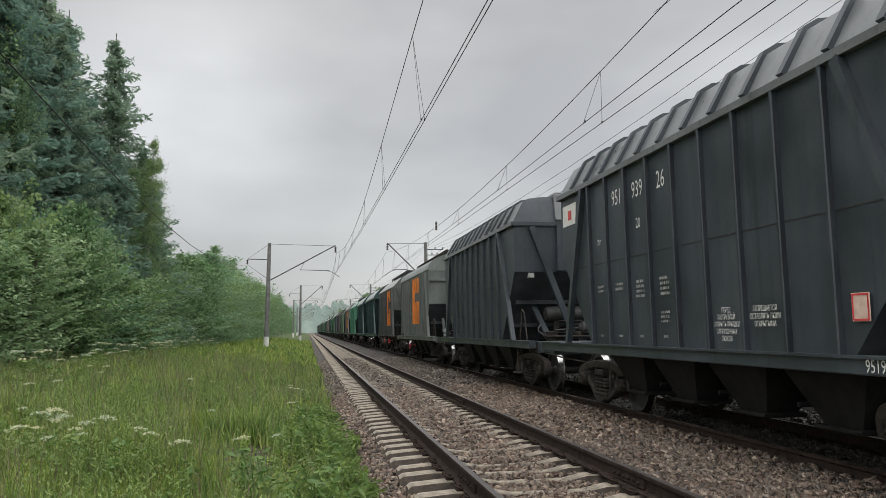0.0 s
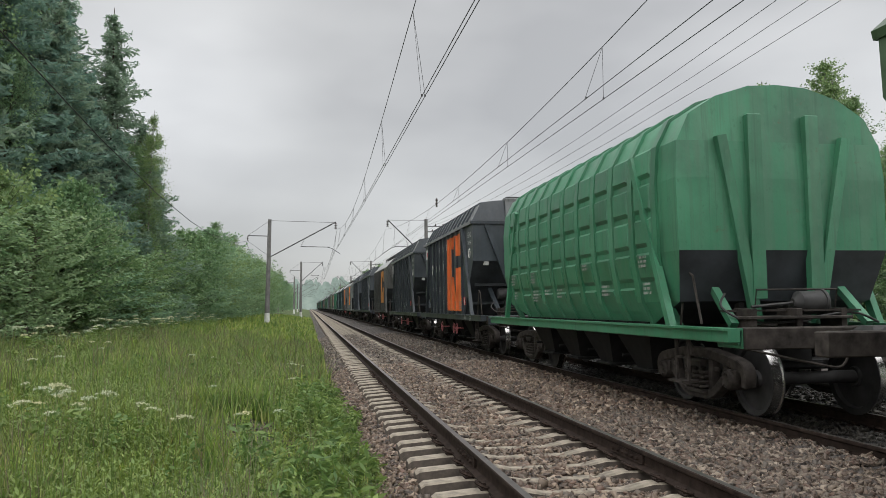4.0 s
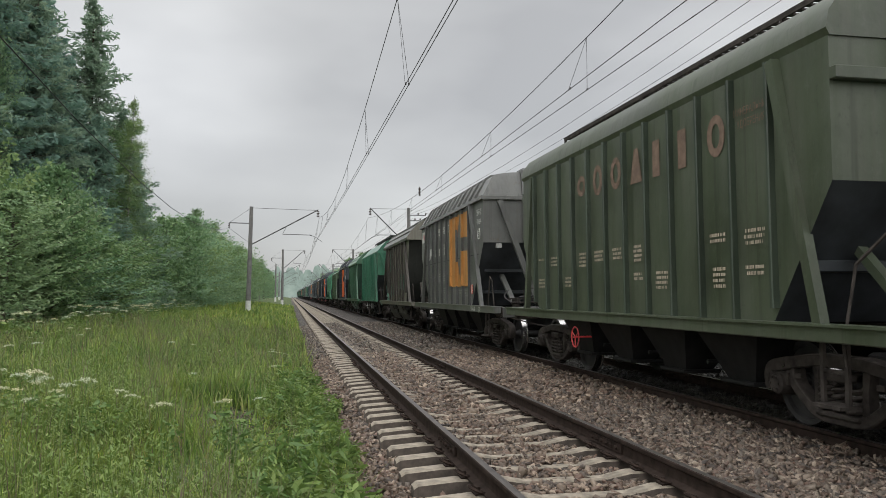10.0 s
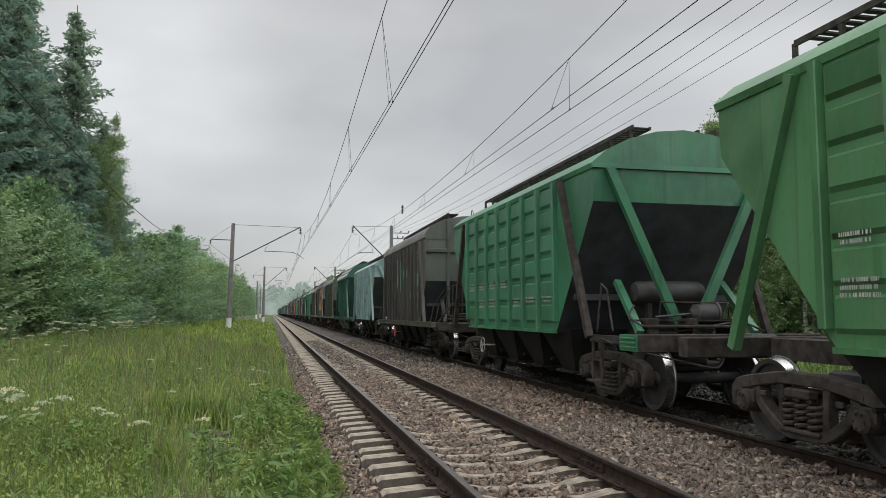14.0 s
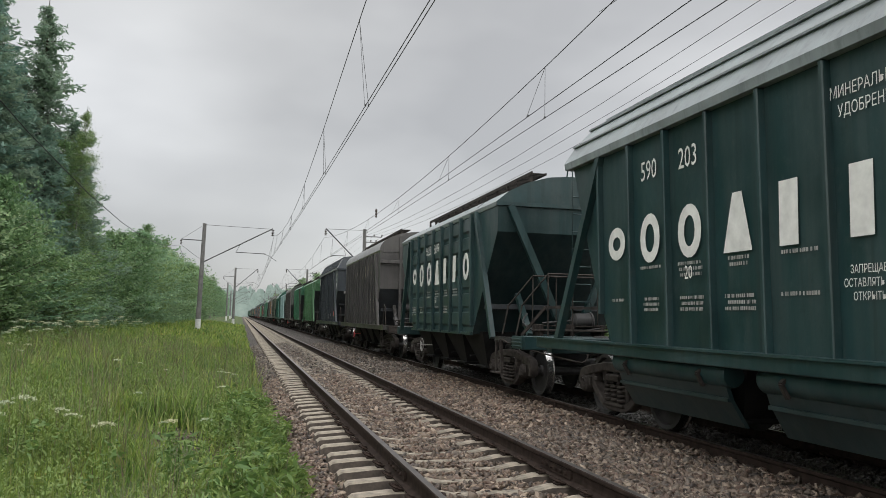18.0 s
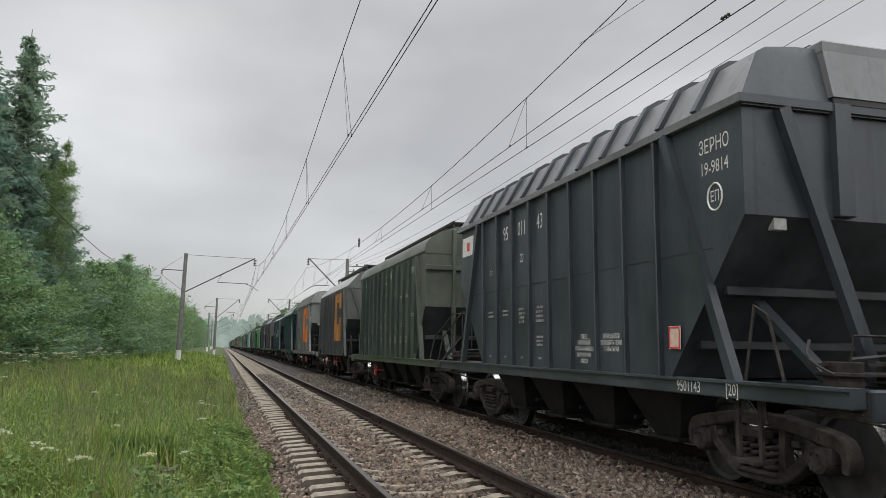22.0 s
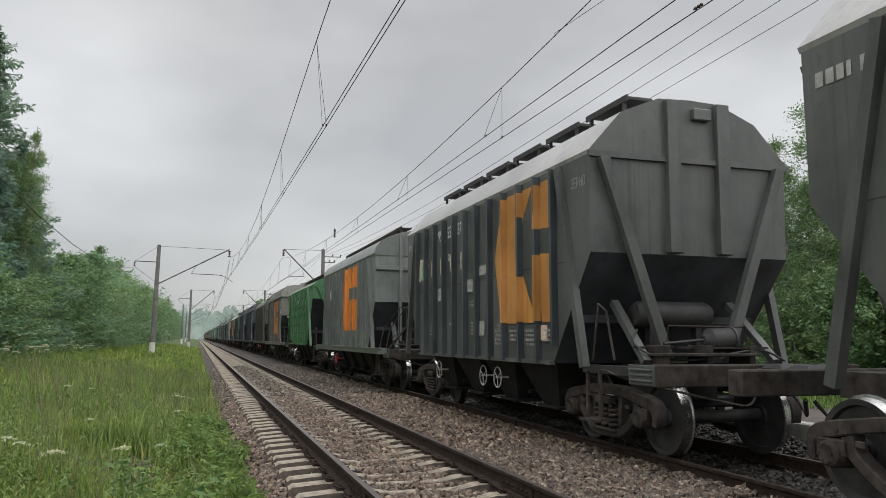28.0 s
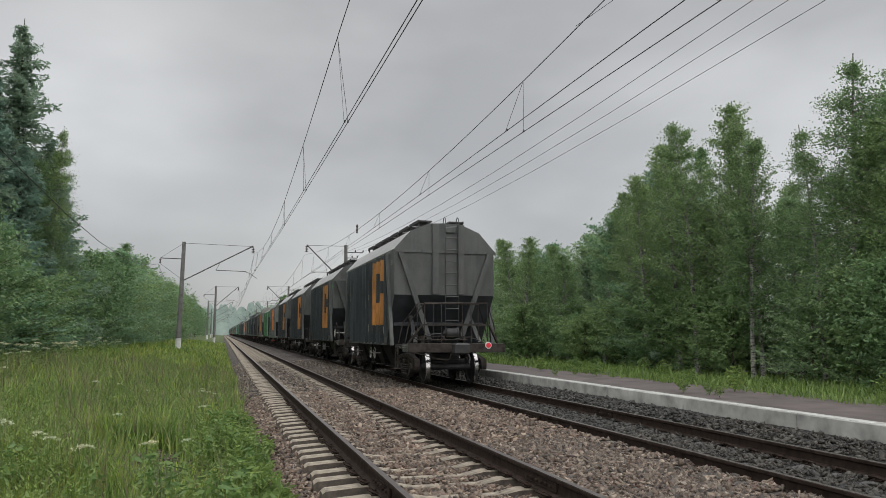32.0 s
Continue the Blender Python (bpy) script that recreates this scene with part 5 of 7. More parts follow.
def rib_mesh(k, z0, z1, paint_m):
    w, d = k["rib"]
    g = Geo()
    if k.get("hoops"):
        pts = [(x, z) for x, z, h in k["body"] + k["roof"][1:]]
        g.band([(-x, z) for x, z in pts] + [(x, z) for x, z in pts[-2::-1]], w, d)
        return g.mesh("hoop", paint_m)
    x0, x1 = width_at(k["body"], z0), width_at(k["body"], z1)
    c = 0.012
    vs = []
    for x, z in ((x0, z0), (x1, z1)):
        vs += [(-x + 0.01, -w / 2, z), (-x - d + c, -w / 2, z), (-x - d, -w / 2 + c, z), (-x - d, w / 2 - c, z), (-x - d + c, w / 2, z), (-x + 0.01, w / 2, z)]
    g.add(vs, [(i, i + 1, i + 7, i + 6) for i in range(5)] + [(5, 4, 3, 2, 1, 0), (6, 7, 8, 9, 10, 11)])
    return g.mesh("side_rib", paint_m)


def panel_rows(k):
    """Heights of the pressed rows, lowest and highest edge of each."""
    n = k["bulge"]
    return [(1.26 + 2.54 * i / n + 0.03, 1.26 + 2.54 * (i + 1) / n - 0.04) for i in range(n)]


def panel_mesh(k, z0, z1, paint_m):
    """One pressed horizontal swelling between two posts, on the near side."""
    g, d = Geo(), 0.05
    a = (k["ribs"][1] - k["ribs"][0] - k["rib"][0]) / 2 - 0.02
    xa, xb = -width_at(k["body"], z0) + 0.005, -width_at(k["body"], z1) + 0.005
    lo, hi = (z1 - z0) * 0.16, (z1 - z0) * 0.10
    vs = [(xa, -a, z0), (xa, a, z0), (xb, a, z1), (xb, -a, z1), (xa - d, -a + 0.05, z0 + lo), (xa - d, a - 0.05, z0 + lo), (xb - d, a - 0.05, z1 - hi), (xb - d, -a + 0.05, z1 - hi)]
    return g.add(vs, [(1, 0, 4, 5), (2, 1, 5, 6), (3, 2, 6, 7), (0, 3, 7, 4), (5, 4, 7, 6)]).mesh("pressed_panel", paint_m)


FONT_CACHE = {}


def text_mesh(words, size, material):
    key = (words, size, material.name)
    if key not in FONT_CACHE:
        cu = bpy.data.curves.new("lettering", "FONT")
        cu.body, cu.size, cu.align_x, cu.align_y = words, size, "CENTER", "CENTER"
        cu.resolution_u = 2
        tmp = bpy.data.objects.new("lettering", cu)
        scene.collection.objects.link(tmp)
        bpy.context.view_layer.update()
        me = bpy.data.meshes.new_from_object(tmp.evaluated_get(bpy.context.evaluated_depsgraph_get()))
        bpy.data.objects.remove(tmp)
        me.name = "lettering"
        me.materials.clear()
        me.materials.append(material)
        FONT_CACHE[key] = me
    return FONT_CACHE[key]


# text plane: its x runs to the wagon's tail, its y up, it faces the near track
ON_SIDE = Matrix(((0, 0, -1, 0), (-1, 0, 0, 0), (0, 1, 0, 0), (0, 0, 0, 1)))


def lettering(wagon, words, y, z, x, size, material=WHITE, squeeze=0.75):
    m = Matrix.Translation((-x - 0.006, y, z)) @ ON_SIDE @ Matrix.Diagonal((squeeze, 1, 1, 1))
    return part("lettering", text_mesh(words, size, material), wagon, "", m)


def bars(g, y, z, x, w, rows, h=0.05, seed=0):
    """Small unreadable stencilled lines, as bars, into one mesh of the wagon."""
    r = random.Random(seed)
    for i in range(rows):
        zz, t = z - i * h * 1.75, -w / 2 + r.uniform(0, 0.12) * w
        end = w / 2 - r.uniform(0, 0.15) * w
        while t < end:
            b = min(end, t + r.uniform(0.3, 0.75) * h)
            g.add([(-x - 0.006, y - t, zz), (-x - 0.006, y - b, zz), (-x - 0.006, y - b, zz + h), (-x - 0.006, y - t, zz + h)], [(0, 1, 2, 3)])
            t = b + r.choice((0.22, 0.22, 0.22, 0.7)) * h


def flat_poly(pts, x, material, name):
    """A flat painted shape on the near side: pts (y, z)."""
    g = Geo().add([(-x - 0.005, y, z) for y, z in pts], [tuple(range(len(pts)))])
    return g.mesh(name, material)


def emblem(wagon, k, colour, y0):
    """The big two-tone arrow shape on a side, in flat pieces, also over the ribs. y0: its tip."""
    x = k["body"][1][0]
    flat_rib = k is KINDS["B"]
    f, c, tip, w1, w2 = (0.845, 1.42, 2.06, 1.92, 2.08) if flat_rib else (0.975, 1.31, 1.74, 1.66, 1.84)
    at = lambda pts: [(y0 - u * f, z) for u, z in pts]
    zb = 1.30 if colour is ORANGE_RED else 1.72
    arrow = [(0, 2.85), (0.42, 3.86), (w1, 3.86), (c + 0.05, 3.38), (c, 2.95), (c + 0.02, 2.52), (w2 + (1.72 - zb) * 0.3, zb), (0.36, zb)]
    shapes = [arrow, [(tip + 0.24, 3.86), (2.85, 3.86), (2.85, 3.12), (tip, 3.16)], [(tip, 2.78), (2.85, 2.72), (2.85, zb), (tip + 0.26, zb)]]
    strokes = [Geo().add([(-x - 0.005, y, z) for y, z in at(s)], [tuple(range(len(s)))]) for s in shapes]
    w, d = k["rib"]
    for y in k["ribs"]:
        u = (y0 - y) / f
        if 0.28 < u < 2.85:
            lo, hi = float(np.interp(u, (0, 0.4), (2.7, zb + 0.02))), float(np.interp(u, (0, 0.4), (2.95, 3.82)))
            spans = [(lo, hi)] if u < c - 0.1 else ([(3.42, 3.82), (zb + 0.02, 2.46)] if u < tip - 0.05 else [(zb + 0.02, 2.74), (3.14, 3.82)])
            for z0, z1 in spans:
                g = strokes[0] if u < tip - 0.05 else strokes[1 if z0 > 3.0 else 2]
                g.box(-x - d + (0.004 if flat_rib else -0.004), -x - 0.004, y - w / 2 - 0.004, y + w / 2 + 0.004, z0, z1)
    for g in strokes:
        part("emblem_stroke", g.mesh("emblem_stroke", colour), wagon, "stroke of a large painted emblem")


def brake_wheel(material):
    g = Geo()
    ring = [(0, 0.178 * math.cos(a), 0.178 * math.sin(a)) for a in np.linspace(0, 6.2832, 21)]
    g.tube(ring, 0.012, 5)
    for a in (0.5, 2.6, 4.7):
        g.tube([(0, 0, 0), (0, 0.178 * math.cos(a), 0.178 * math.sin(a))], 0.010, 4)
    g.tube([(-0.03, 0, 0), (0.5, 0, 0)], 0.02, 6)
    return g.mesh("brake_wheel", material)


def end_fittings(wagon, kind, k, s, col, ladder, full, L, wall, tank):
    """One end (s = -1: the tail): buffer beam, braces, posts, coupler, rails."""
    he, body = k["body"][-1][2], k["body"]
    tail = L / 2 - 0.55
    frame = Geo()
    frame.box(-1.45, 1.45, *sorted((s * (tail - 0.22), s * tail)), 0.92, 1.18, 0, 0.015)
    frame.box(-0.28, 0.28, *sorted((s * 2.0, s * (tail - 0.22))), 0.90, 1.16)
    part("end_beam", frame.mesh("end_beam", col if kind == "A" or col in (TEAL_D, TEAL_E) else STEEL_FRAME), wagon)
    c = Geo()
    c.box(-0.11, 0.11, *sorted((s * tail, s * (L / 2 - 0.18))), 0.95, 1.14, 0, 0.02)
    c.box(-0.24, 0.20, *sorted((s * (L / 2 - 0.30), s * (L / 2 + 0.02))), 0.88, 1.20, 0, 0.05)
    c.tube([(0.3, s * tail, 0.95), (0.32, s * (tail + 0.2), 0.75), (0.2, s * (L / 2 - 0.1), 0.62), (0.1, s * (L / 2), 0.8)], 0.025, 6)
    part("coupler", c.mesh("coupler", STEEL_DARK), wagon)
    full = full and s < 0
    end_m = END_WALLS.get(wall.name, wall)
    zl = body[1][1]
    for x in (-1, 1):
        xo = {"R": 0.85, "B": 0.32 if x < 0 else 0.49}.get(kind, 0.44)
        pw = 0.045 if kind == "R" else 0.10
        ep = Geo().box(x * xo - pw, x * xo + pw, *sorted((s * (he - 0.02), s * (he + 0.10))), 1.2 if kind == "R" else zl + 0.02, k["roof"][1][1] + {"B": 0.79, "R": 0.58}.get(kind, 0.0), 0, 0.012)
        if kind not in "DE" and s < 0:
            part("end_post", ep.mesh("end_post", end_m), wagon)
        br = Geo().beam((x * (1.42 if kind == "B" else 1.34 if kind == "E" else (1.18 if kind == "A" else 0.95)), s * (he + 0.07), {"A": 3.94, "B": 3.92, "D": 2.3}.get(kind, 3.78)), (x * (0.12 if kind in "AE" else 0.46), s * (he + 0.02 if kind != "D" else he + 0.5), 1.18), 0.14, 0.11, 0, (0, 1, 0))
        if kind == "D":
            br = Geo().beam((x * 0.60, s * (he - 0.30), 2.32), (x * 0.56, s * (he + 0.62), 1.18), 0.13, 0.10, 0, (0, 1, 0))
        if kind != "R":
            part("end_brace", br.mesh("end_brace", col), wagon)
        if kind == "D" and s < 0:
            lo, hi = length_at(body, 2.35), length_at(body, 3.80)
            part("end_stiffener", Geo().beam((x * 0.58, s * (lo + 0.02), 2.35), (x * 0.58, s * (hi + 0.02), 3.80), 0.17, 0.06, 0, (0, 1, 0)).mesh("end_stiffener", col), wagon)
        if kind == "D" and x > 0:
            part("cross_bar", Geo().beam((-0.66, s * (he - 0.30), 2.32), (0.66, s * (he - 0.30), 2.32), 0.10, 0.12).mesh("cross_bar", col), wagon)
        if kind == "R" and x > 0 and s < 0:
            part("end_post", Geo().box(-0.245, -0.165, *sorted((s * (he - 0.02), s * (he + 0.10))), 1.9, 4.66, 0, 0.012).mesh("end_post", end_m), wagon)
        if kind == "R" and x > 0:
            part("end_rail", Geo().box(-1.6, 1.6, *sorted((s * he, s * (he + 0.09))), 3.47, 3.60, 0, 0.012).mesh("end_rail", end_m if wall.name in END_WALLS else col), wagon)
        if s < 0 and x > 0 and kind in "BD":
            zv = k["roof"][-1][1] - 0.30
            xv = 0.02 if kind == "B" else 0.28
            vent = Geo().box(xv, xv + (0.28 if kind == "B" else 0.34), s * (k["roof"][-1][2] + 0.09), s * (k["roof"][-1][2] - 0.01), zv, zv + 0.17, 0, 0.015)
            part("gable_vent", vent.mesh("gable_vent", col), wagon)
        # raking corner post on the side
        cp = Geo().beam((x * (width_at(body, 3.6) + 0.05), s * (he - {"D": 1.05, "B": 0.88, "R": 0.80}.get(kind, 1.35)), k["body"][-1][1] - 0.04), (x * 1.60, s * (he - 0.2 if kind != "D" else he + 0.5), 1.10), 0.12, 0.10, 0, (1, 0, 0))
        part("corner_brace", cp.mesh("corner_brace", STEEL_FRAME if col is GREEN_E else col), wagon)
        if full and kind != "A":
            sp = Geo().beam((x * 0.95, s * (he - 0.55), 2.0), (x * 1.0, s * (he + 0.35), 1.18), 0.11, 0.09, 0, (0, 1, 0))
            part("hopper_strut", sp.mesh("hopper_strut", col), wagon)
    if full and kind == "A":
        hood = Geo()
        ys = [(s * (4.905 - 0.11 * (z - 4.12) / 0.5), z) for z in (4.12, 4.66)]
        hood.add([(x, y - d * s * 0.16, z) for d in (0, 1) for y, z in ys for x in (-0.56, 0.56)], [(0, 1, 3, 2), (4, 6, 7, 5), (0, 2, 6, 4), (1, 5, 7, 3), (2, 3, 7, 6), (0, 4, 5, 1)])
        hood.box(-0.56, 0.56, *sorted((s * 4.785, s * 4.2)), 4.62, 4.79, 0, 0.025)
        hood.tube([(0.62, s * 4.55, 4.70), (0.62, s * 4.55, 4.84), (0.90, s * 4.55, 4.84)], 0.02, 5)
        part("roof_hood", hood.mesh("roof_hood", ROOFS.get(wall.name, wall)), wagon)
        part("roof_slot", Geo().box(-0.54, 0.54, *sorted((s * 4.86, s * 4.89)), 4.055, 4.115).mesh("roof_slot", STEEL_DARK), wagon, "dark slot under the roof hood")
        for x in (-1, 1):
            part("slope_plate", Geo().box(x * 1.18 - 0.075, x * 1.18 + 0.075, *sorted((s * 4.70, s * 4.79)), 2.70, 2.82, 0, 0.006).mesh("slope_plate", STENCIL), wagon, "small pale plate")
            foot = Geo().beam((x * 0.92, s * 4.05, 2.02), (x * 0.80, s * 5.0, 1.16), 0.12, 0.09, 0, (0, 1, 0))
            part("hopper_strut", foot.mesh("hopper_strut", col), wagon)
        for z in (1.55, 2.12):
            yy = length_at(body, z)
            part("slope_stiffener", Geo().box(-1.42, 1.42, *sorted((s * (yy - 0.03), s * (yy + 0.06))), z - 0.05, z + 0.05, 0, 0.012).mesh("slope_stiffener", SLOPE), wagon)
    if full and kind in "BER":
        for z in (1.75,):
            yy = length_at(body, z)
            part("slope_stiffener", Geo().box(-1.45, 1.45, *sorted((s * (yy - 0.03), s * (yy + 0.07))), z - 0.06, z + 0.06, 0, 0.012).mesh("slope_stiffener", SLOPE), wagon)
    if full:
        lip = Geo().box(-1.62, 1.62, *sorted((s * (he + 0.0), s * (he + 0.05))), k["body"][-1][1] - 0.05, k["body"][-1][1] + 0.03)
        if kind in "ABE":
            part("end_rail", lip.mesh("end_rail", wall), wagon)
    if full and not ladder and tank:
        t = Geo().lathe([(0.0, -0.62), (0.15, -0.60), (0.19, -0.52), (0.19, 0.52), (0.15, 0.60), (0.0, 0.62)], 0, (-0.15, s * (he - 0.35), 1.82), 14)
        for x in (-0.5, 0.25):
            t.box(x - 0.04, x + 0.04, s * (he - 0.35) - 0.06, s * (he - 0.35) + 0.06, 1.15, 1.68)
        part("air_tank", t.mesh("air_tank", STEEL_DARK, True), wagon)
    if full:
        d = Geo()
        for x in (-1.36, -0.55, 0.55, 1.36):
            d.box(x - 0.06, x + 0.06, *sorted((s * (he - 0.6), s * (tail - 0.2))), 1.02, 1.13)
        for yy in (he - 0.3, he + 0.25):
            d.box(-1.36, 1.36, s * yy - 0.05, s * yy + 0.05, 1.05, 1.125)
        part("cross_members", d.mesh("cross_members", STEEL_DARK), wagon)
        gear = Geo().box(-0.95, 0.55, *sorted((s * (he + 0.10), s * (he + 0.62))), 1.26, 1.30, 0, 0.008)
        for x in (-0.85, -0.2, 0.45):
            gear.box(x - 0.04, x + 0.04, *sorted((s * (he + 0.14), s * (he + 0.58))), 1.10, 1.40, 0, 0.01)
        for x, y, ln in ((-0.6, 0.2, 1.0), (0.1, 0.34, 1.3), (0.3, 0.5, 0.8)):
            gear.beam((x - ln / 2, s * (he + y), 1.37), (x + ln / 2, s * (he + y + 0.06), 1.37), 0.05, 0.025)
        part("brake_rigging", gear.mesh("brake_rigging", STEEL_FRAME), wagon)
        cyl = Geo().lathe([(0.0, -0.30), (0.06, -0.30), (0.10, -0.26), (0.155, -0.22), (0.165, 0.10), (0.185, 0.10), (0.185, 0.14), (0.12, 0.18), (0.0, 0.18)], 0, (0.15, s * (he + 0.36), 1.47), 18)
        cyl.tube([(-0.15, s * (he + 0.36), 1.47), (-0.75, s * (he + 0.36), 1.42)], 0.022, 6)
        part("brake_cylinder", cyl.mesh("brake_cylinder", STEEL_DARK, True), wagon)
        hose = curve_through([(-0.95, s * (he + 0.05), 1.60), (-1.10, s * (he + 0.22), 1.42), (-0.85, s * (he + 0.40), 1.24), (-0.35, s * (he + 0.52), 1.22), (0.55, s * (he + 0.55), 1.34), (1.1, s * (he + 0.4), 1.2)])
        part("brake_pipe", Geo().tube(hose, 0.017, 6).mesh("brake_pipe", STEEL_DARK, True), wagon)
        lever = [(-1.47, s * (tail - 1.30), 0.80), (-1.50, s * (tail - 1.30), 1.03), (-1.47, s * (tail - 1.18), 1.07), (-1.30, s * (tail - 0.85), 0.96), (-0.55, s * (tail + 0.02), 0.74), (-0.30, s * (tail + 0.12), 0.72), (-0.22, s * (tail + 0.14), 0.90)]
        part("uncoupling_lever", Geo().tube(curve_through(lever, 3), 0.016, 6).mesh("uncoupling_lever", STEEL_FRAME, True), wagon)
        rp = Geo().box(-1.475, -1.455, *sorted((s * (tail - 0.62), s * (tail - 0.06))), 0.93, 1.17, 0, 0.006)
        for z in (0.985, 1.05, 1.115):
            rp.box(-1.50, -1.47, *sorted((s * (tail - 0.58), s * (tail - 0.10))), z - 0.014, z + 0.014, 0, 0.006)
        part("ribbed_plate", rp.mesh("ribbed_plate", col if kind != "A" else STEEL_FRAME), wagon)
        st = Geo()
        for dy in (-0.17, 0.17):
            st.beam((-1.44, s * (he - 0.25) + dy, 1.05), (-1.44, s * (he - 0.25) + dy, 0.42), 0.035, 0.05)
        st.box(-1.56, -1.32, s * (he - 0.25) - 0.2, s * (he - 0.25) + 0.2, 0.40, 0.43)
        st.beam((-1.44, s * (he - 0.25) - 0.17, 0.74), (-1.44, s * (he - 0.25) + 0.17, 0.74), 0.03, 0.03)
        part("footstep", st.mesh("footstep", STEEL_FRAME), wagon)
        hr = Geo()
        yb = s * (he + 0.15)
        if ladder:
            yr = s * (tail - 0.1)
            for yy, za in ((s * (he + 0.35), 2.35), (yr, 2.35)):
                rail_t = Geo().tube([(-1.42, yy - s * 0.45, 1.18), (-1.30, yy - s * 0.45, 1.75), (-0.95, yy, za), (0.95, yy, za), (1.30, yy - s * 0.45, 1.75), (1.42, yy - s * 0.45, 1.18)], 0.018, 5)
                part("handrail", rail_t.mesh("handrail", STEEL_FRAME), wagon)
                for x in (-0.95, -0.45, 0.45, 0.95):
                    part("rail_post", Geo().tube([(x, yy, 1.18), (x, yy, za)], 0.014, 4).mesh("rail_post", STEEL_FRAME), wagon)
            part("stand_bar", Geo().beam((-1.0, yr, 1.72), (1.0, yr, 1.72), 0.05, 0.05).mesh("stand_bar", STEEL_FRAME), wagon)
            for x in (-1, 1):
                part("stand_strut", Geo().beam((x * 1.0, yr, 1.72), (x * 1.36, yr - s * 0.3, 1.18), 0.05, 0.05).mesh("stand_strut", STEEL_FRAME), wagon)
        else:
            hr.tube([(-1.40, yb - s * 0.5, 1.18), (-1.38, yb - s * 0.35, 1.95), (-1.38, yb - s * 0.15, 1.85), (-1.38, yb + s * 0.05, 1.20)], 0.018, 5)
            part("handrail", hr.mesh("handrail", STEEL_FRAME), wagon)
            hr = Geo()
            hr.tube([(-0.6, yb, 1.18), (-0.6, yb + s * 0.1, 1.65), (0.6, yb + s * 0.1, 1.65), (0.6, yb, 1.18)], 0.014, 5)
        if hr.v:
            part("handrail", hr.mesh("handrail", STEEL_FRAME), wagon)
    if full and ladder:
        ld, rt = Geo(), k["roof"][-1][1]
        yl = s * (he + 0.14)
        for x in (-0.02, 0.40):
            ld.tube([(x, yl, 1.2), (x, yl, rt + 0.06), (x, yl - s * 0.05, rt + 0.15), (x, yl - s * 0.14, rt + 0.20), (x, yl - s * 0.24, rt + 0.15), (x, yl - s * 0.30, rt - 0.02)], 0.016, 5)
        for z in np.arange(1.5, rt - 0.1, 0.36):
            ld.tube([(-0.02, yl, z), (0.40, yl, z)], 0.013, 4)
        part("ladder", ld.mesh("ladder", col), wagon)


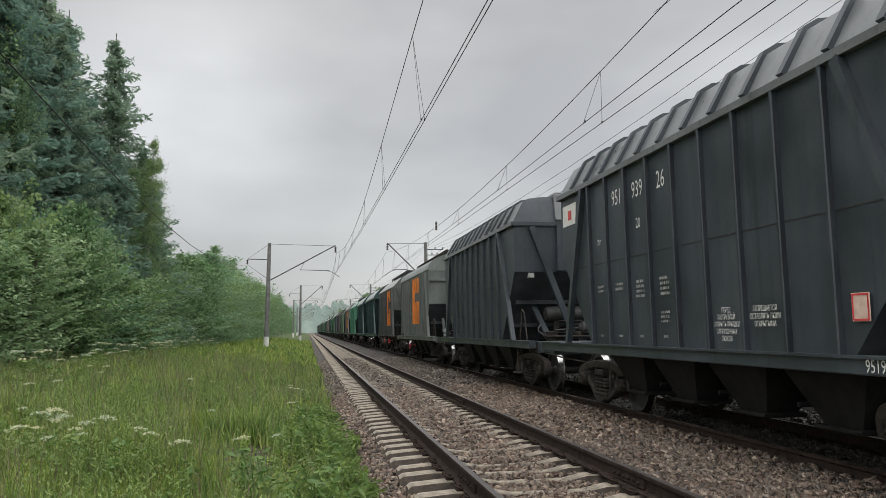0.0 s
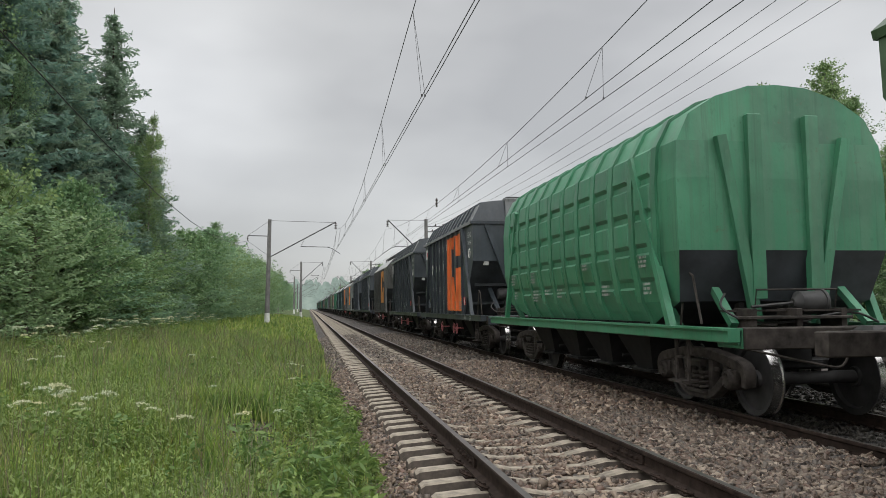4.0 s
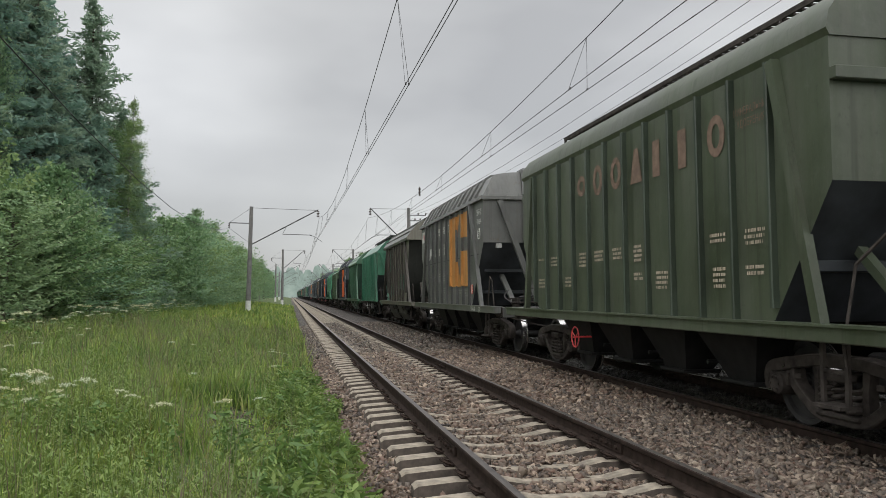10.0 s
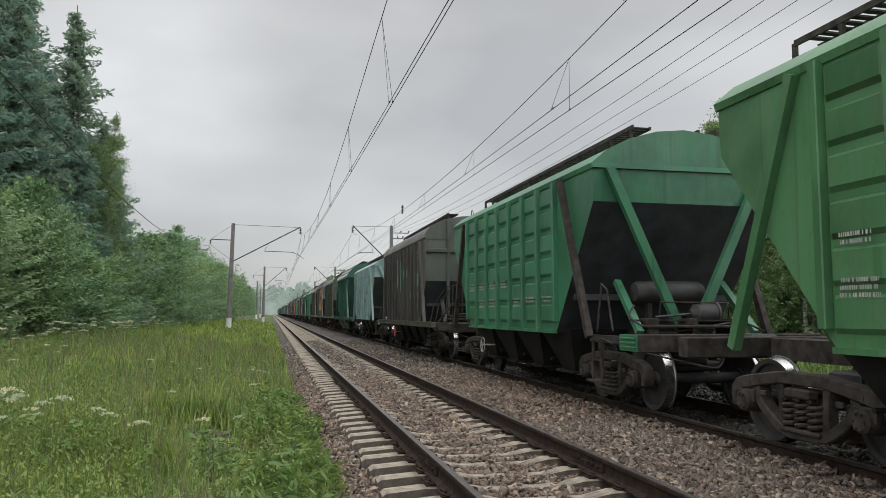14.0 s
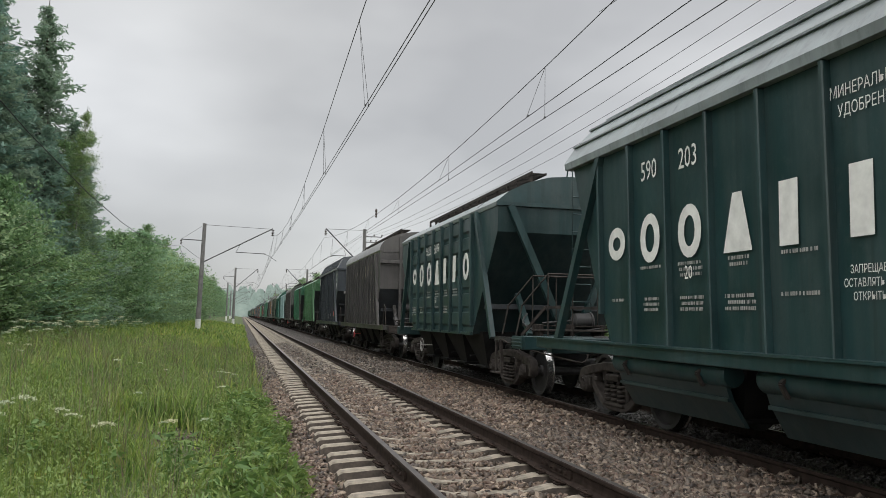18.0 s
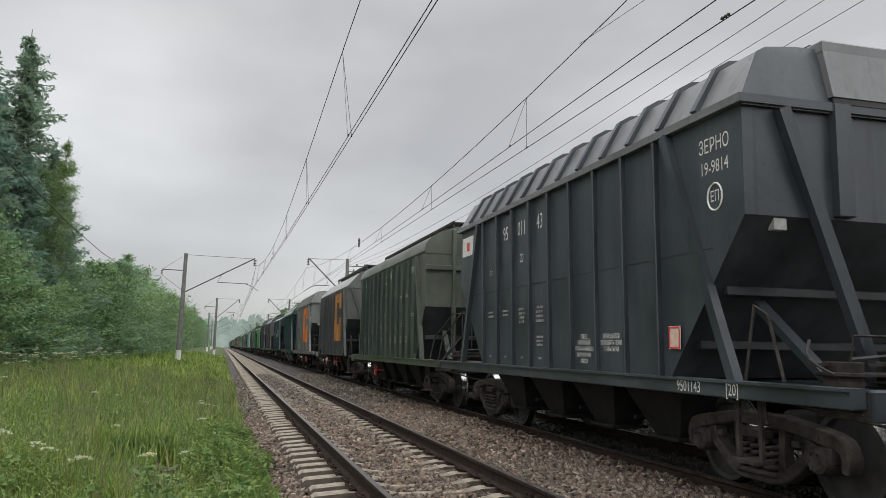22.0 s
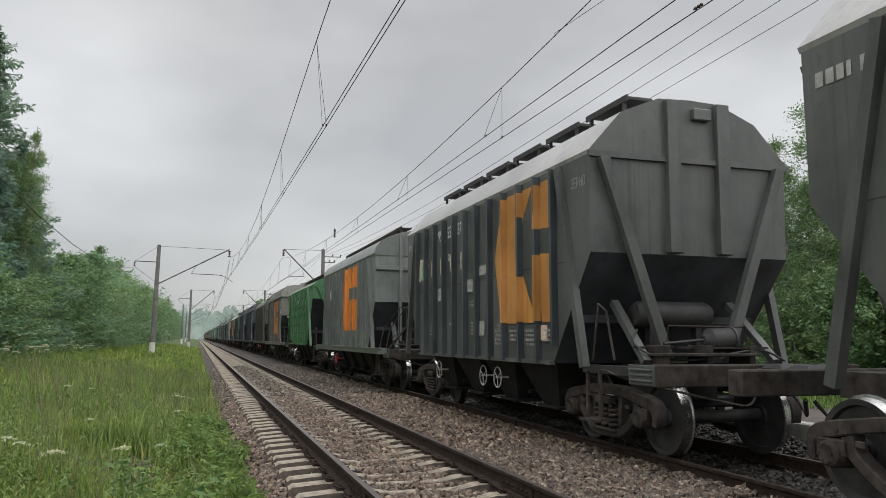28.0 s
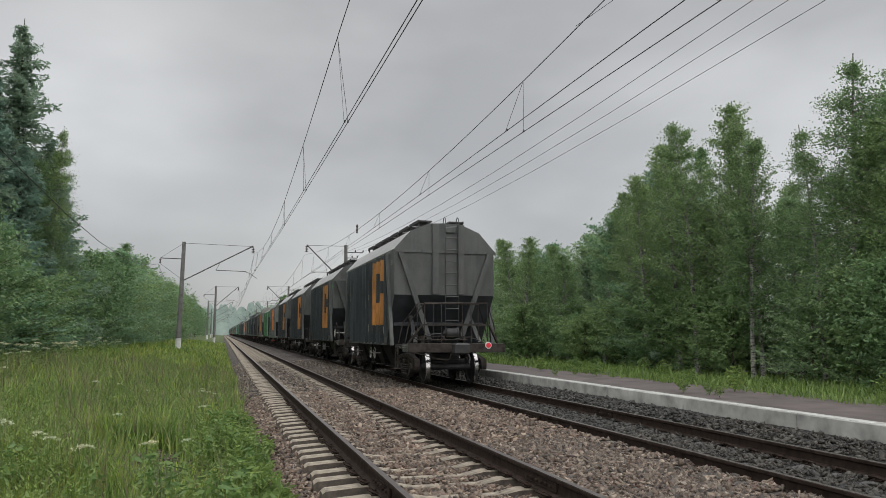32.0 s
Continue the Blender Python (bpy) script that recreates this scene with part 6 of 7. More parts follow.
def make_wagon(kind, col, L, full=True, ladder=False, end_col=None, brake=RED, wall=None, far=False, tank=True):
    k = KINDS[kind]
    wall = wall or col
    wagon = new("hopper_wagon")
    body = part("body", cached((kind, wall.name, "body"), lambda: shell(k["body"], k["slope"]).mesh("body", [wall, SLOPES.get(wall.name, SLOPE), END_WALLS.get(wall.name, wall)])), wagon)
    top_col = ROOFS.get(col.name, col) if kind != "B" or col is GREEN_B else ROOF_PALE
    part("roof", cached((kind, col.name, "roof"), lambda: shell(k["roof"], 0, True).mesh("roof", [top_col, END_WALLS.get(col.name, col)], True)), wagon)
    if full and kind in "AB":
        for s in (-1, 1):
            part("plate_seam", cached((kind, "seam"), lambda: Geo().box(-0.004, 0.004, -(k["body"][1][2] - 0.55), k["body"][1][2] - 0.55, -0.007, 0.007).mesh("plate_seam", STEEL_DARK)), wagon, "", pose(s * (k["body"][1][0] - 0.002), 0, 2.56))
    if far and not k.get("hoops"):
        def row():
            g = Geo()
            for y, z0, z1 in side_ribs(kind, k):
                g.box(-width_at(k["body"], z1) - k["rib"][1], -width_at(k["body"], z0) + 0.01, y - k["rib"][0] / 2, y + k["rib"][0] / 2, z0, z1)
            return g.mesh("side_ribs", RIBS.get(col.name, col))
        tagged(part("side_ribs", cached((kind, col.name, "far ribs"), row), wagon), kind="stuff")
    for y, z0, z1 in side_ribs(kind, k) if not far or k.get("hoops") else ():
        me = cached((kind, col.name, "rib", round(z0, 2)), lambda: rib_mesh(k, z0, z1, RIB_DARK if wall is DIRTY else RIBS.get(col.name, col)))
        if k.get("hoops"):
            part("hoop", me, wagon, "", pose(0, y, 0))
            continue
        part("side_rib", me, wagon, "", pose(0, y, 0))
    if k.get("bulge"):
        for i, (z0, z1) in enumerate(panel_rows(k)):
            me = cached((kind, wall.name, "panel", i), lambda: panel_mesh(k, z0, z1, wall))
            for a, b in zip(k["ribs"], k["ribs"][1:]):
                if length_at(k["body"], z0) > max(abs(a), abs(b)) - 0.1 and not far:
                    part("pressed_panel", me, wagon, "", pose(0, (a + b) / 2, 0))
    # floor hoppers
    ch = cached(("chute",), lambda: hopper_mesh())
    for y in (-2.5, -0.85, 0.85, 2.5) if full else (0.0,):
        part("hopper_chute", ch, wagon, "", pose(0, y, 0))
    # side sills
    zt = k["body"][0][1]
    for s in (-1, 1):
        if k["sill"]:
            g = lambda: Geo().box(-0.08, 0.08, -(L / 2 - 0.6), L / 2 - 0.6, zt - 0.16, zt + 0.0, 0, 0.012).box(-0.12, 0.12, -(L / 2 - 0.6), L / 2 - 0.6, zt - 0.012, zt + 0.014)
            part("side_sill", cached((kind, col.name, "sill"), lambda: g().mesh("side_sill", col)), wagon, "", pose(s * 1.58, 0, 0))
        else:
            g = lambda: Geo().box(-0.04, 0.04, -length_at(k["body"], zt), length_at(k["body"], zt), zt - 0.02, zt + 0.04)
            part("side_sill", cached((kind, col.name, "sill"), lambda: g().mesh("side_sill", col)), wagon, "", pose(s * 1.58, 0, 0))
    for y in (-4.2, 4.2) if kind != "D" else (-3.65, 3.65):
        if far:
            part("bogie", cached(("far_bogie",), far_bogie_mesh), wagon, "", pose(0, y, 0))
        else:
            add_bogie(wagon, y, full)
    top = k["roof"][-1][1]
    ht = k["roof"][-1][2]
    if kind in "BRE" or kind == "D":
        for x in (-0.5, 0.5):
            if kind == "B":
                for i in range(6):
                    y = -3.9 + i * 1.5
                    def seg():
                        g = Geo().box(-0.22, 0.22, -0.58, 0.58, 0.10, 0.14)
                        for a in (-0.5, 0.5):
                            g.beam((-0.2, a, 0.12), (-0.2, a, -0.18), 0.05, 0.05)
                        return g.box(-0.24, -0.21, -0.62, 0.62, 0.06, 0.15).mesh("running_board", STEEL_DARK)
                    part("running_board", cached(("runB",), seg), wagon, "", pose(x, y + 0.2, top) @ (Matrix.Rotation(math.pi, 4, "Z") if x > 0 else Matrix()))
            else:
                def rail():
                    g = Geo().box(0.14, 0.17, -(ht - 0.3), ht - 0.3, 0.08, 0.13)
                    g.box(-0.17, -0.14, -(ht - 0.3), ht - 0.3, 0.08, 0.15)
                    for y in np.arange(-(ht - 0.32), ht - 0.4, 0.16):
                        g.box(-0.14, 0.14, y, y + 0.085, 0.10, 0.12)
                    for y in np.arange(-(ht - 0.4), ht - 0.2, 0.75):
                        g.beam((-0.14, y, 0.12), (-0.14, y, -0.08), 0.05, 0.05)
                    return g.mesh("running_board", STEEL_FRAME)
                part("running_board", cached(("run", kind), rail), wagon, "", pose(x * (1.2 if kind != "D" else 0.8), 0, top - (0.03 if kind != "D" else 0.02)) @ (Matrix.Rotation(math.pi, 4, "Z") if x > 0 else Matrix()))
    if kind == "A":
        def hatch():
            g = Geo().box(-0.30, 0.30, -4.0, 4.0, 0.02, 0.09, 0, 0.02)
            for y in np.arange(-3.8, 3.9, 0.76):
                g.box(-0.36, 0.36, y - 0.05, y + 0.05, 0.0, 0.12)
            return g.box(-0.42, 0.18, -4.45, -3.9, 0.05, 0.12).mesh("roof_hatch", STEEL_DARK)
        part("roof_hatch", cached(("hatchA",), hatch), wagon, "", pose(0, 0, top))
        def rrib():
            g = Geo()
            half = [(1.64, 4.06), (1.34, 4.58), (1.20, 4.66), (0.85, 4.71), (0.0, 4.75)]
            g.band([(-x, z + 0.025) for x, z in half] + [(x, z + 0.025) for x, z in half[-2::-1]], 0.10, 0.07)
            return g.mesh("roof_rib", col)
        for i in range(12 if full else 0):
            part("roof_rib", cached((kind, col.name, "roofrib"), rrib), wagon, "", pose(0, -4.05 + i * 0.737, 0))
    for s in (-1, 1):
        if far:
            continue
        end_fittings(wagon, kind, k, s, end_col or col, ladder and s < 0, full, L, wall, tank)
    if full and (kind == "B" or (kind == "A" and brake is PINK)):
        bw = cached(("bw", brake.name), lambda: brake_wheel(brake))
        for y in (1.67, -0.75, -1.28) if kind == "A" else (2.45, -0.30, -1.02):
            part("brake_wheel", bw, wagon, "red hand brake wheel", pose(-1.45, y, 0.70 if kind == "A" else 0.80))
    if full and kind == "D":
        t = cached(("dtank", col.name), lambda: Geo().lathe([(0.0, -1.28), (0.13, -1.28), (0.145, -1.25), (0.145, 1.25), (0.13, 1.28), (0.0, 1.28)], 1, (0, 0, 0), 18).mesh("side_tank", STEEL_DARK if col is DIRTY else col, True))
        def door():
            g = Geo()
            for (xa, za), (xb, zb) in (((-1.50, 0.86), (-1.43, 0.66)), ((-1.43, 0.66), (-1.24, 0.36))):
                g.add([(xa, -1.22, za), (xa, 1.22, za), (xb, 1.22, zb), (xb, -1.22, zb), (xa + 0.05, -1.22, za), (xa + 0.05, 1.22, za), (xb + 0.05, 1.22, zb), (xb + 0.05, -1.22, zb)], [(0, 1, 2, 3), (7, 6, 5, 4), (0, 3, 7, 4), (1, 5, 6, 2), (3, 2, 6, 7), (0, 4, 5, 1)])
            g.box(-1.46, -1.40, -1.22, 1.22, 0.64, 0.68)
            return g.mesh("unloading_door", SLOPES.get(col.name, SLOPE))
        for y in (-1.55, 1.55):
            part("side_tank", t, wagon, "long round tube along the side", pose(-1.42, y, 0.93))
            part("unloading_door", cached(("ddoor", col.name), door), wagon, "folded dark unloading door", pose(0, y, 0))
            for dy in (-0.85, 0.85):
                part("tube_bracket", cached(("dbracket",), lambda: Geo().beam((-1.44, 0, 1.04), (-1.60, 0, 0.92), 0.05, 0.03).beam((-1.60, 0, 0.92), (-1.52, 0, 0.78), 0.05, 0.03).mesh("tube_bracket", STEEL_FRAME)), wagon, "", pose(0, y + dy, 0))
        def seam():
            g = Geo()
            for sx in (-1, 1):
                for xx, zz in ((1.52, 4.19), (1.24, 4.495), (0.94, 4.695)):
                    g.beam((sx * xx, -4.2, zz + 0.008), (sx * xx, 4.2, zz + 0.008), 0.05, 0.025)
            return g.mesh("roof_seams", top_col)
        tagged(part("roof_seams", cached(("dseam", col.name), seam), wagon), kind="stuff")
    if full and kind in "RE":
        bw = cached(("bw", kind), lambda: brake_wheel(RED if kind == "R" else STENCIL))
        part("brake_wheel", bw, wagon, "", pose(-1.52, 2.05, 0.72))
    return wagon


def hopper_mesh():
    g = Geo()
    for s in (-1, 1):
        g.add([(s * 1.40, -0.8, 1.2), (s * 1.40, 0.8, 1.2), (s * 0.30, 0.8, 1.2), (s * 0.30, -0.8, 1.2), (s * 1.10, -0.28, 0.42), (s * 1.10, 0.28, 0.42), (s * 0.70, 0.28, 0.42), (s * 0.70, -0.28, 0.42)],
              [(0, 1, 5, 4), (1, 2, 6, 5), (2, 3, 7, 6), (3, 0, 4, 7), (4, 5, 6, 7), (0, 3, 2, 1)])
        g.box(s * 0.9 - 0.28, s * 0.9 + 0.28, -0.36, 0.36, 0.38, 0.43, 0, 0.01)
    g.tube([(-1.3, 0.45, 0.62), (1.3, 0.45, 0.62)], 0.03, 6)
    return g.mesh("hopper_chute", CHUTE)


SLATE = paint("slate_wagon_paint", (0.034, 0.044, 0.054), 0.22)
SLATE2 = paint("dark_green_grey_paint", (0.028, 0.037, 0.044), 0.25)
GREY = paint("mid_grey_paint", (0.112, 0.115, 0.108), 0.55, 0.42, 0.35)
BEIGE = paint("beige_grey_paint", (0.17, 0.168, 0.15), 0.4)
DARKB = paint("dark_grey_paint", (0.088, 0.094, 0.092), 0.45)
DARKB2 = paint("charcoal_grey_paint", (0.068, 0.074, 0.072), 0.6)
BROWNB = paint("brown_grey_paint", (0.064, 0.065, 0.060), 0.5)
GREEN_C = paint("bright_green_paint", (0.040, 0.190, 0.100), 0.5, 0.42, 0.5)
OLIVE_E = paint("dark_leaf_green_paint", (0.050, 0.095, 0.045), 0.5)
GREEN_D = paint("mid_green_paint", (0.034, 0.112, 0.058), 0.6, 0.45, 0.6)
GREEN_B = paint("sea_green_paint", (0.030, 0.168, 0.096), 0.75, 0.42, 0.5)
DIRTY = paint("dirty_olive_paint", (0.150, 0.142, 0.110), 0.8, 0.55, 1.0)
BROWN_END = paint("brownish_end_steel", (0.085, 0.072, 0.062), 0.4, 0.5, 0.4)
RIB_DARK = paint("dark_rusty_frame", (0.050, 0.042, 0.034), 0.5, 0.6, 0.6)
PATCH_DARK = paint("dark_green_patch", (0.020, 0.085, 0.050), 0.3)
OLIVE_R = paint("olive_green_paint", (0.062, 0.078, 0.048), 0.5)
TEAL_D = paint("emerald_green_paint", (0.008, 0.088, 0.058), 0.3)
PALE_E = paint("pale_blue_green_paint", (0.225, 0.340, 0.330), 0.4, 0.5, 0.3)
BROWN_R = paint("dark_brown_paint", (0.072, 0.065, 0.059), 0.5, 0.45, 0.5)
GREEN_E = paint("signal_green_paint", (0.030, 0.155, 0.078), 0.45, 0.42, 0.3)
GREEN_E2 = paint("grass_green_paint", (0.052, 0.165, 0.066), 0.45, 0.42, 0.4)
TAUPE_R = paint("taupe_paint", (0.070, 0.065, 0.063), 0.6)
TEAL_E = paint("dark_blue_teal_paint", (0.008, 0.036, 0.038), 0.3)
LIGHT_GREY = paint("light_grey_paint", (0.165, 0.176, 0.170), 0.4)
GREEN_R = paint("grey_green_paint", (0.054, 0.068, 0.050), 0.45)
MINT_R = paint("slate_green_paint", (0.130, 0.146, 0.138), 0.4)
ORANGE_RED = paint("orange_red_emblem", (0.70, 0.155, 0.030), 0.35, 0.5)
ORANGE = paint("orange_emblem", (0.72, 0.24, 0.035), 0.4, 0.5)
AMBER = paint("amber_emblem", (0.48, 0.225, 0.055), 0.5, 0.5, 0.35)
PATCH_TEAL = paint("teal_patch", (0.16, 0.36, 0.30), 0.3)
PATCH_GREEN = paint("green_patch", (0.075, 0.25, 0.10), 0.4)

# roof plates greyed paler: sky sheen put into the colour, plus dust
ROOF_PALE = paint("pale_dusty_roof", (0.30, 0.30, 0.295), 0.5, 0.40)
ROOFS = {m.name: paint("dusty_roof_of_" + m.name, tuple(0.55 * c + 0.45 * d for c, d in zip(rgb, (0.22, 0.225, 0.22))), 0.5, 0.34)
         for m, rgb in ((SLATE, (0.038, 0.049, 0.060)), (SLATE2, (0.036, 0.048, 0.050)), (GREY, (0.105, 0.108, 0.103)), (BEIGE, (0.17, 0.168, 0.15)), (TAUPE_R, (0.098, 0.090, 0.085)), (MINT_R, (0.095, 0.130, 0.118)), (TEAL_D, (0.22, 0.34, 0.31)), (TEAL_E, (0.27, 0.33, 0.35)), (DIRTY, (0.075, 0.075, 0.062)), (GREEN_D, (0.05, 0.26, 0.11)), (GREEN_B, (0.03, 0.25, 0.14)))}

# rib paint is the plate paint darkened: rib shade in the colour, less dust
RIBS = {m.name: paint("shaded_ribs_of_" + m.name, rgb, 0.12)
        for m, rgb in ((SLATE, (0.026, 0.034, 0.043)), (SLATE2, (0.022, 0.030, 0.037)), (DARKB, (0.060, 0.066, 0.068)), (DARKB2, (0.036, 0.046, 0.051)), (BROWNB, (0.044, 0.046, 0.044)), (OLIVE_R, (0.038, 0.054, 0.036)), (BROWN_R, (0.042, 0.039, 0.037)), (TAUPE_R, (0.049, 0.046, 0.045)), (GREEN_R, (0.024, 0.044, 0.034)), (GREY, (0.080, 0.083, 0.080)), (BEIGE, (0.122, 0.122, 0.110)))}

END_WALLS = {"dark_brown_paint": paint("grey_green_end_wall", (0.048, 0.060, 0.049), 0.4)}

# wall paints darkened for sloped ends: soot, and their shade in the colour
SLOPES = {"mid_green_paint": paint("shaded_sooty_mid_green_slope", (0.022, 0.062, 0.040), 0.4, 0.5, 0.4), "dark_blue_teal_paint": paint("shaded_sooty_teal_slope", (0.007, 0.022, 0.024), 0.2), "dirty_olive_paint": paint("shaded_sooty_olive_slope", (0.022, 0.024, 0.021), 0.2, 0.5, 0.4), "pale_blue_green_paint": paint("shaded_sooty_pale_green_slope", (0.050, 0.072, 0.068), 0.4), "emerald_green_paint": paint("shaded_sooty_emerald_slope", (0.012, 0.060, 0.042), 0.4)}

GAUGE = [  # kind, paint, gap to the next, emblem, number, ladder, words
    ("A", SLATE, 13.95, None, "951 939 26", False), ("B", BROWNB, 13.14, AMBER, "95 17 07", False), ("A", SLATE2, 13.24, None, "98 949 52", False), ("A", SLATE, 13.50, ORANGE_RED, "98 09 03", False),
    ("C", GREEN_C, 13.40, None, "53207 494", False), ("E", OLIVE_E, 13.30, None, "", False), ("A", SLATE, 13.31, ORANGE_RED, "982 024 83", False), ("D", GREEN_D, 12.36, None, "", False),
    ("B", GREEN_B, 13.17, None, "952 737 44", False), ("D", DIRTY, 11.49, None, "5877 5651", False), ("A", GREY, 13.38, AMBER, "959 481 30", False), ("R", OLIVE_R, 13.46, None, "", True),
    ("D", TEAL_D, 12.37, None, "", False), ("E", PALE_E, 12.96, None, "", True), ("R", BROWN_R, 13.82, None, "", True), ("E", GREEN_E, 13.15, None, "", False),
    ("E", GREEN_E2, 13.15, None, "", False), ("A", SLATE, 13.34, None, "982 674 53", False), ("R", TAUPE_R, 13.69, None, "902 826 66", False), ("E", TEAL_E, 13.24, None, "9023 3099", True),
    ("D", TEAL_E, 11.68, None, "590 203", False), ("A", LIGHT_GREY, 13.63, ORANGE, "957 977 93", False), ("B", DARKB, 12.79, AMBER, "95 17 71", False), ("R", GREEN_R, 12.78, None, "95 05 33", True),
    ("A", SLATE, 13.09, None, "95 011 43", False), ("A", SLATE2, 13.71, None, "982 431 08", False), ("R", BROWN_R, 12.84, None, "", True), ("A", BEIGE, 13.58, AMBER, "959 688 06", False),
    ("E", GREEN_E2, 13.12, None, "5832 3684", False), ("R", MINT_R, 13.22, ORANGE, "", True), ("B", DARKB2, 13.38, AMBER, "95 55 37", False), ("B", DARKB2, 13.43, AMBER, "951 775 85", True),
    ("B", DARKB2, 13.53, AMBER, "959 31 51", False), ("B", DARKB2, 13.30, AMBER, "959 549 33", True),
]
WORDS = {"A": "ribbed hopper wagon with hipped roof", "B": "flat-ribbed hopper wagon with running boards", "C": "streaked hooped hopper wagon",
         "D": "short hopper wagon with overhanging curved roof", "E": "hopper wagon with a grid of pressed side panels", "R": "ribbed hopper wagon with rounded roof edges"}


def colour_word(m):
    return m.name.replace("_", " ").replace(" paint", "").replace(" wagon", "")


def side_x(k, z):
    return width_at(k["body"], z) + 0.002


def dress(w, kind, col, emb, number, i):
    """Stencils and emblems of a wagon that passes close by."""
    k = KINDS[kind]
    x = k["body"][1][0] + 0.002
    if emb:
        tip = -0.32 if kind == "A" else (-1.24 if kind == "B" else 0.6)
        emblem(w, k, emb, tip)
        yl, zl, big = (3.15, 2.72, 1.0) if kind == "A" else (3.75, 2.78, 1.35)
        logo = Geo().add([(-x - 0.005, yl - a * big, zl + b * big) for a, b in ((0, 0), (0.12, 0.38), (0.52, 0.38), (0.66, 0.24), (0.52, 0.10), (0.36, 0.14), (0.30, 0.22), (0.20, 0.0))], [tuple(range(8))])
        for rib in k["ribs"]:
            if 0.6 < rib < yl - 0.6:
                for o, top in ((0.15, 0.30), (0.30, 0.24), (0.44, 0.24)):
                    y = rib - o - (0.12 if kind == "B" else 0.2)
                    logo.add([(-x - 0.005, y, zl + 0.06), (-x - 0.005, y, zl + top * big), (-x - 0.005, y - 0.075, zl + top * big), (-x - 0.005, y - 0.075, zl + 0.06)], [(0, 1, 2, 3)])
        part("painted_logo", logo.mesh("painted_logo", CREAM if kind == "B" else WHITE), w, "pale painted logo and plain blocks of the owner's name")
    if number:
        y, gap, z, size = {"A": (1.2 if emb else 2.0, 0.80, 3.56, 0.36), "B": (2.02, 0.66, 3.66, 0.34), "R": (3.6, 0.72, 3.60, 0.34), "D": (1.8, 0.9, 3.40, 0.36), "E": (0.98, 0.895, 3.28, 0.36), "C": (0.9, 0.82, 2.95, 0.36)}[kind]
        if col is GREEN_B:
            z, size = 2.82, 0.46
            for j in range(3):
                part("paint_patch", flat_poly([(y - j * gap + 0.26, 2.5), (y - j * gap + 0.26, 3.15), (y - j * gap - 0.26, 3.15), (y - j * gap - 0.26, 2.5)], x, PATCH_DARK, "paint_patch"), w, "darker green repainted patch")
            for y0, z0, z1 in ((3.3, 2.3, 3.0), (2.66, 2.35, 3.2), (1.95, 1.35, 1.9), (1.28, 1.3, 1.95), (2.62, 1.3, 1.9)):
                part("paint_patch", flat_poly([(y0 + 0.24, z0), (y0 + 0.24, z1), (y0 - 0.24, z1), (y0 - 0.24, z0)], x, PATCH_DARK, "paint_patch"), w, "darker green repainted patch")
            x += 0.004
        if kind == "D":
            x = side_x(k, z + 0.2) + 0.004
        for j, grp in enumerate(number.split()):
            lettering(w, grp, y - j * gap, z, x + (0.05 if k.get("bulge") else 0), size)
        lettering(w, "20", y - gap * (2 if col is GREEN_B else 1), z - (0.36 if col is GREEN_B else (1.35 if col is TEAL_E else 0.52)), x + (0.05 if k.get("bulge") else 0), 0.22)
        if col is DIRTY:
            for y0, y1, z0, z1 in ((2.15, 1.55, 2.65, 3.68), (1.2, 0.65, 3.2, 3.62), (1.15, 0.75, 2.75, 3.02), (2.1, 1.5, 1.4, 2.0), (1.15, 0.55, 1.45, 2.05), (-0.75, -1.55, 1.75, 2.45), (-1.7, -2.5, 1.7, 2.4), (3.0, 2.5, 2.2, 2.75)):
                part("paint_patch", flat_poly([(y0, z0), (y1, z0), (y1, z1), (y0, z1)], side_x(k, z1), PATCH_DARK, "paint_patch"), w, "dark green repainted patch")
    if kind == "A":
        part("owner_sign", flat_poly([(4.68, 3.82), (4.68, 3.42), (3.98, 3.42), (3.92, 3.82)], x, WHITE, "owner_sign"), w, "white owner's sign with blue and red mark")
        part("owner_sign", flat_poly([(4.38, 3.70), (4.38, 3.52), (4.18, 3.52), (4.18, 3.70)], x + 0.004, RED, "owner_sign"), w)
        lettering(w, "ЗЕРНО", -4.33, 3.66, x, 0.215)
        lettering(w, "19-9814", -4.33, 3.42, x, 0.20)
        lettering(w, "ЕП", -4.33, 3.10, x, 0.16)
        ring = Geo().tube([(-x - 0.006, -4.33 + 0.125 * math.cos(a), 3.10 + 0.145 * math.sin(a)) for a in np.linspace(0, 6.2832, 25)], 0.012, 4)
        part("stencil_ring", ring.mesh("stencil_ring", WHITE), w)
        if number:
            lettering(w, number.replace(" ", ""), -3.85, 1.10, 1.665, 0.17)
            lettering(w, "[20]", -4.6, 1.10, 1.665, 0.17)
        fr = Geo()
        fr.add([(-x - 0.006, y, z) for y, z in ((-3.39, 1.50), (-3.39, 1.76), (-3.63, 1.76), (-3.63, 1.50))], [(0, 1, 2, 3)])
        part("warning_sign", fr.mesh("warning_sign", PALE_LABEL), w, "pale square sign with red border")
        fr = Geo().beam((-x - 0.009, -3.41, 1.51), (-x - 0.009, -3.41, 1.75), 0.018, 0.006).beam((-x - 0.009, -3.61, 1.51), (-x - 0.009, -3.61, 1.75), 0.018, 0.006)
        fr.beam((-x - 0.009, -3.41, 1.745), (-x - 0.009, -3.61, 1.745), 0.006, 0.018).beam((-x - 0.009, -3.41, 1.515), (-x - 0.009, -3.61, 1.515), 0.006, 0.018)
        part("warning_sign", fr.mesh("warning_sign", RED), w)
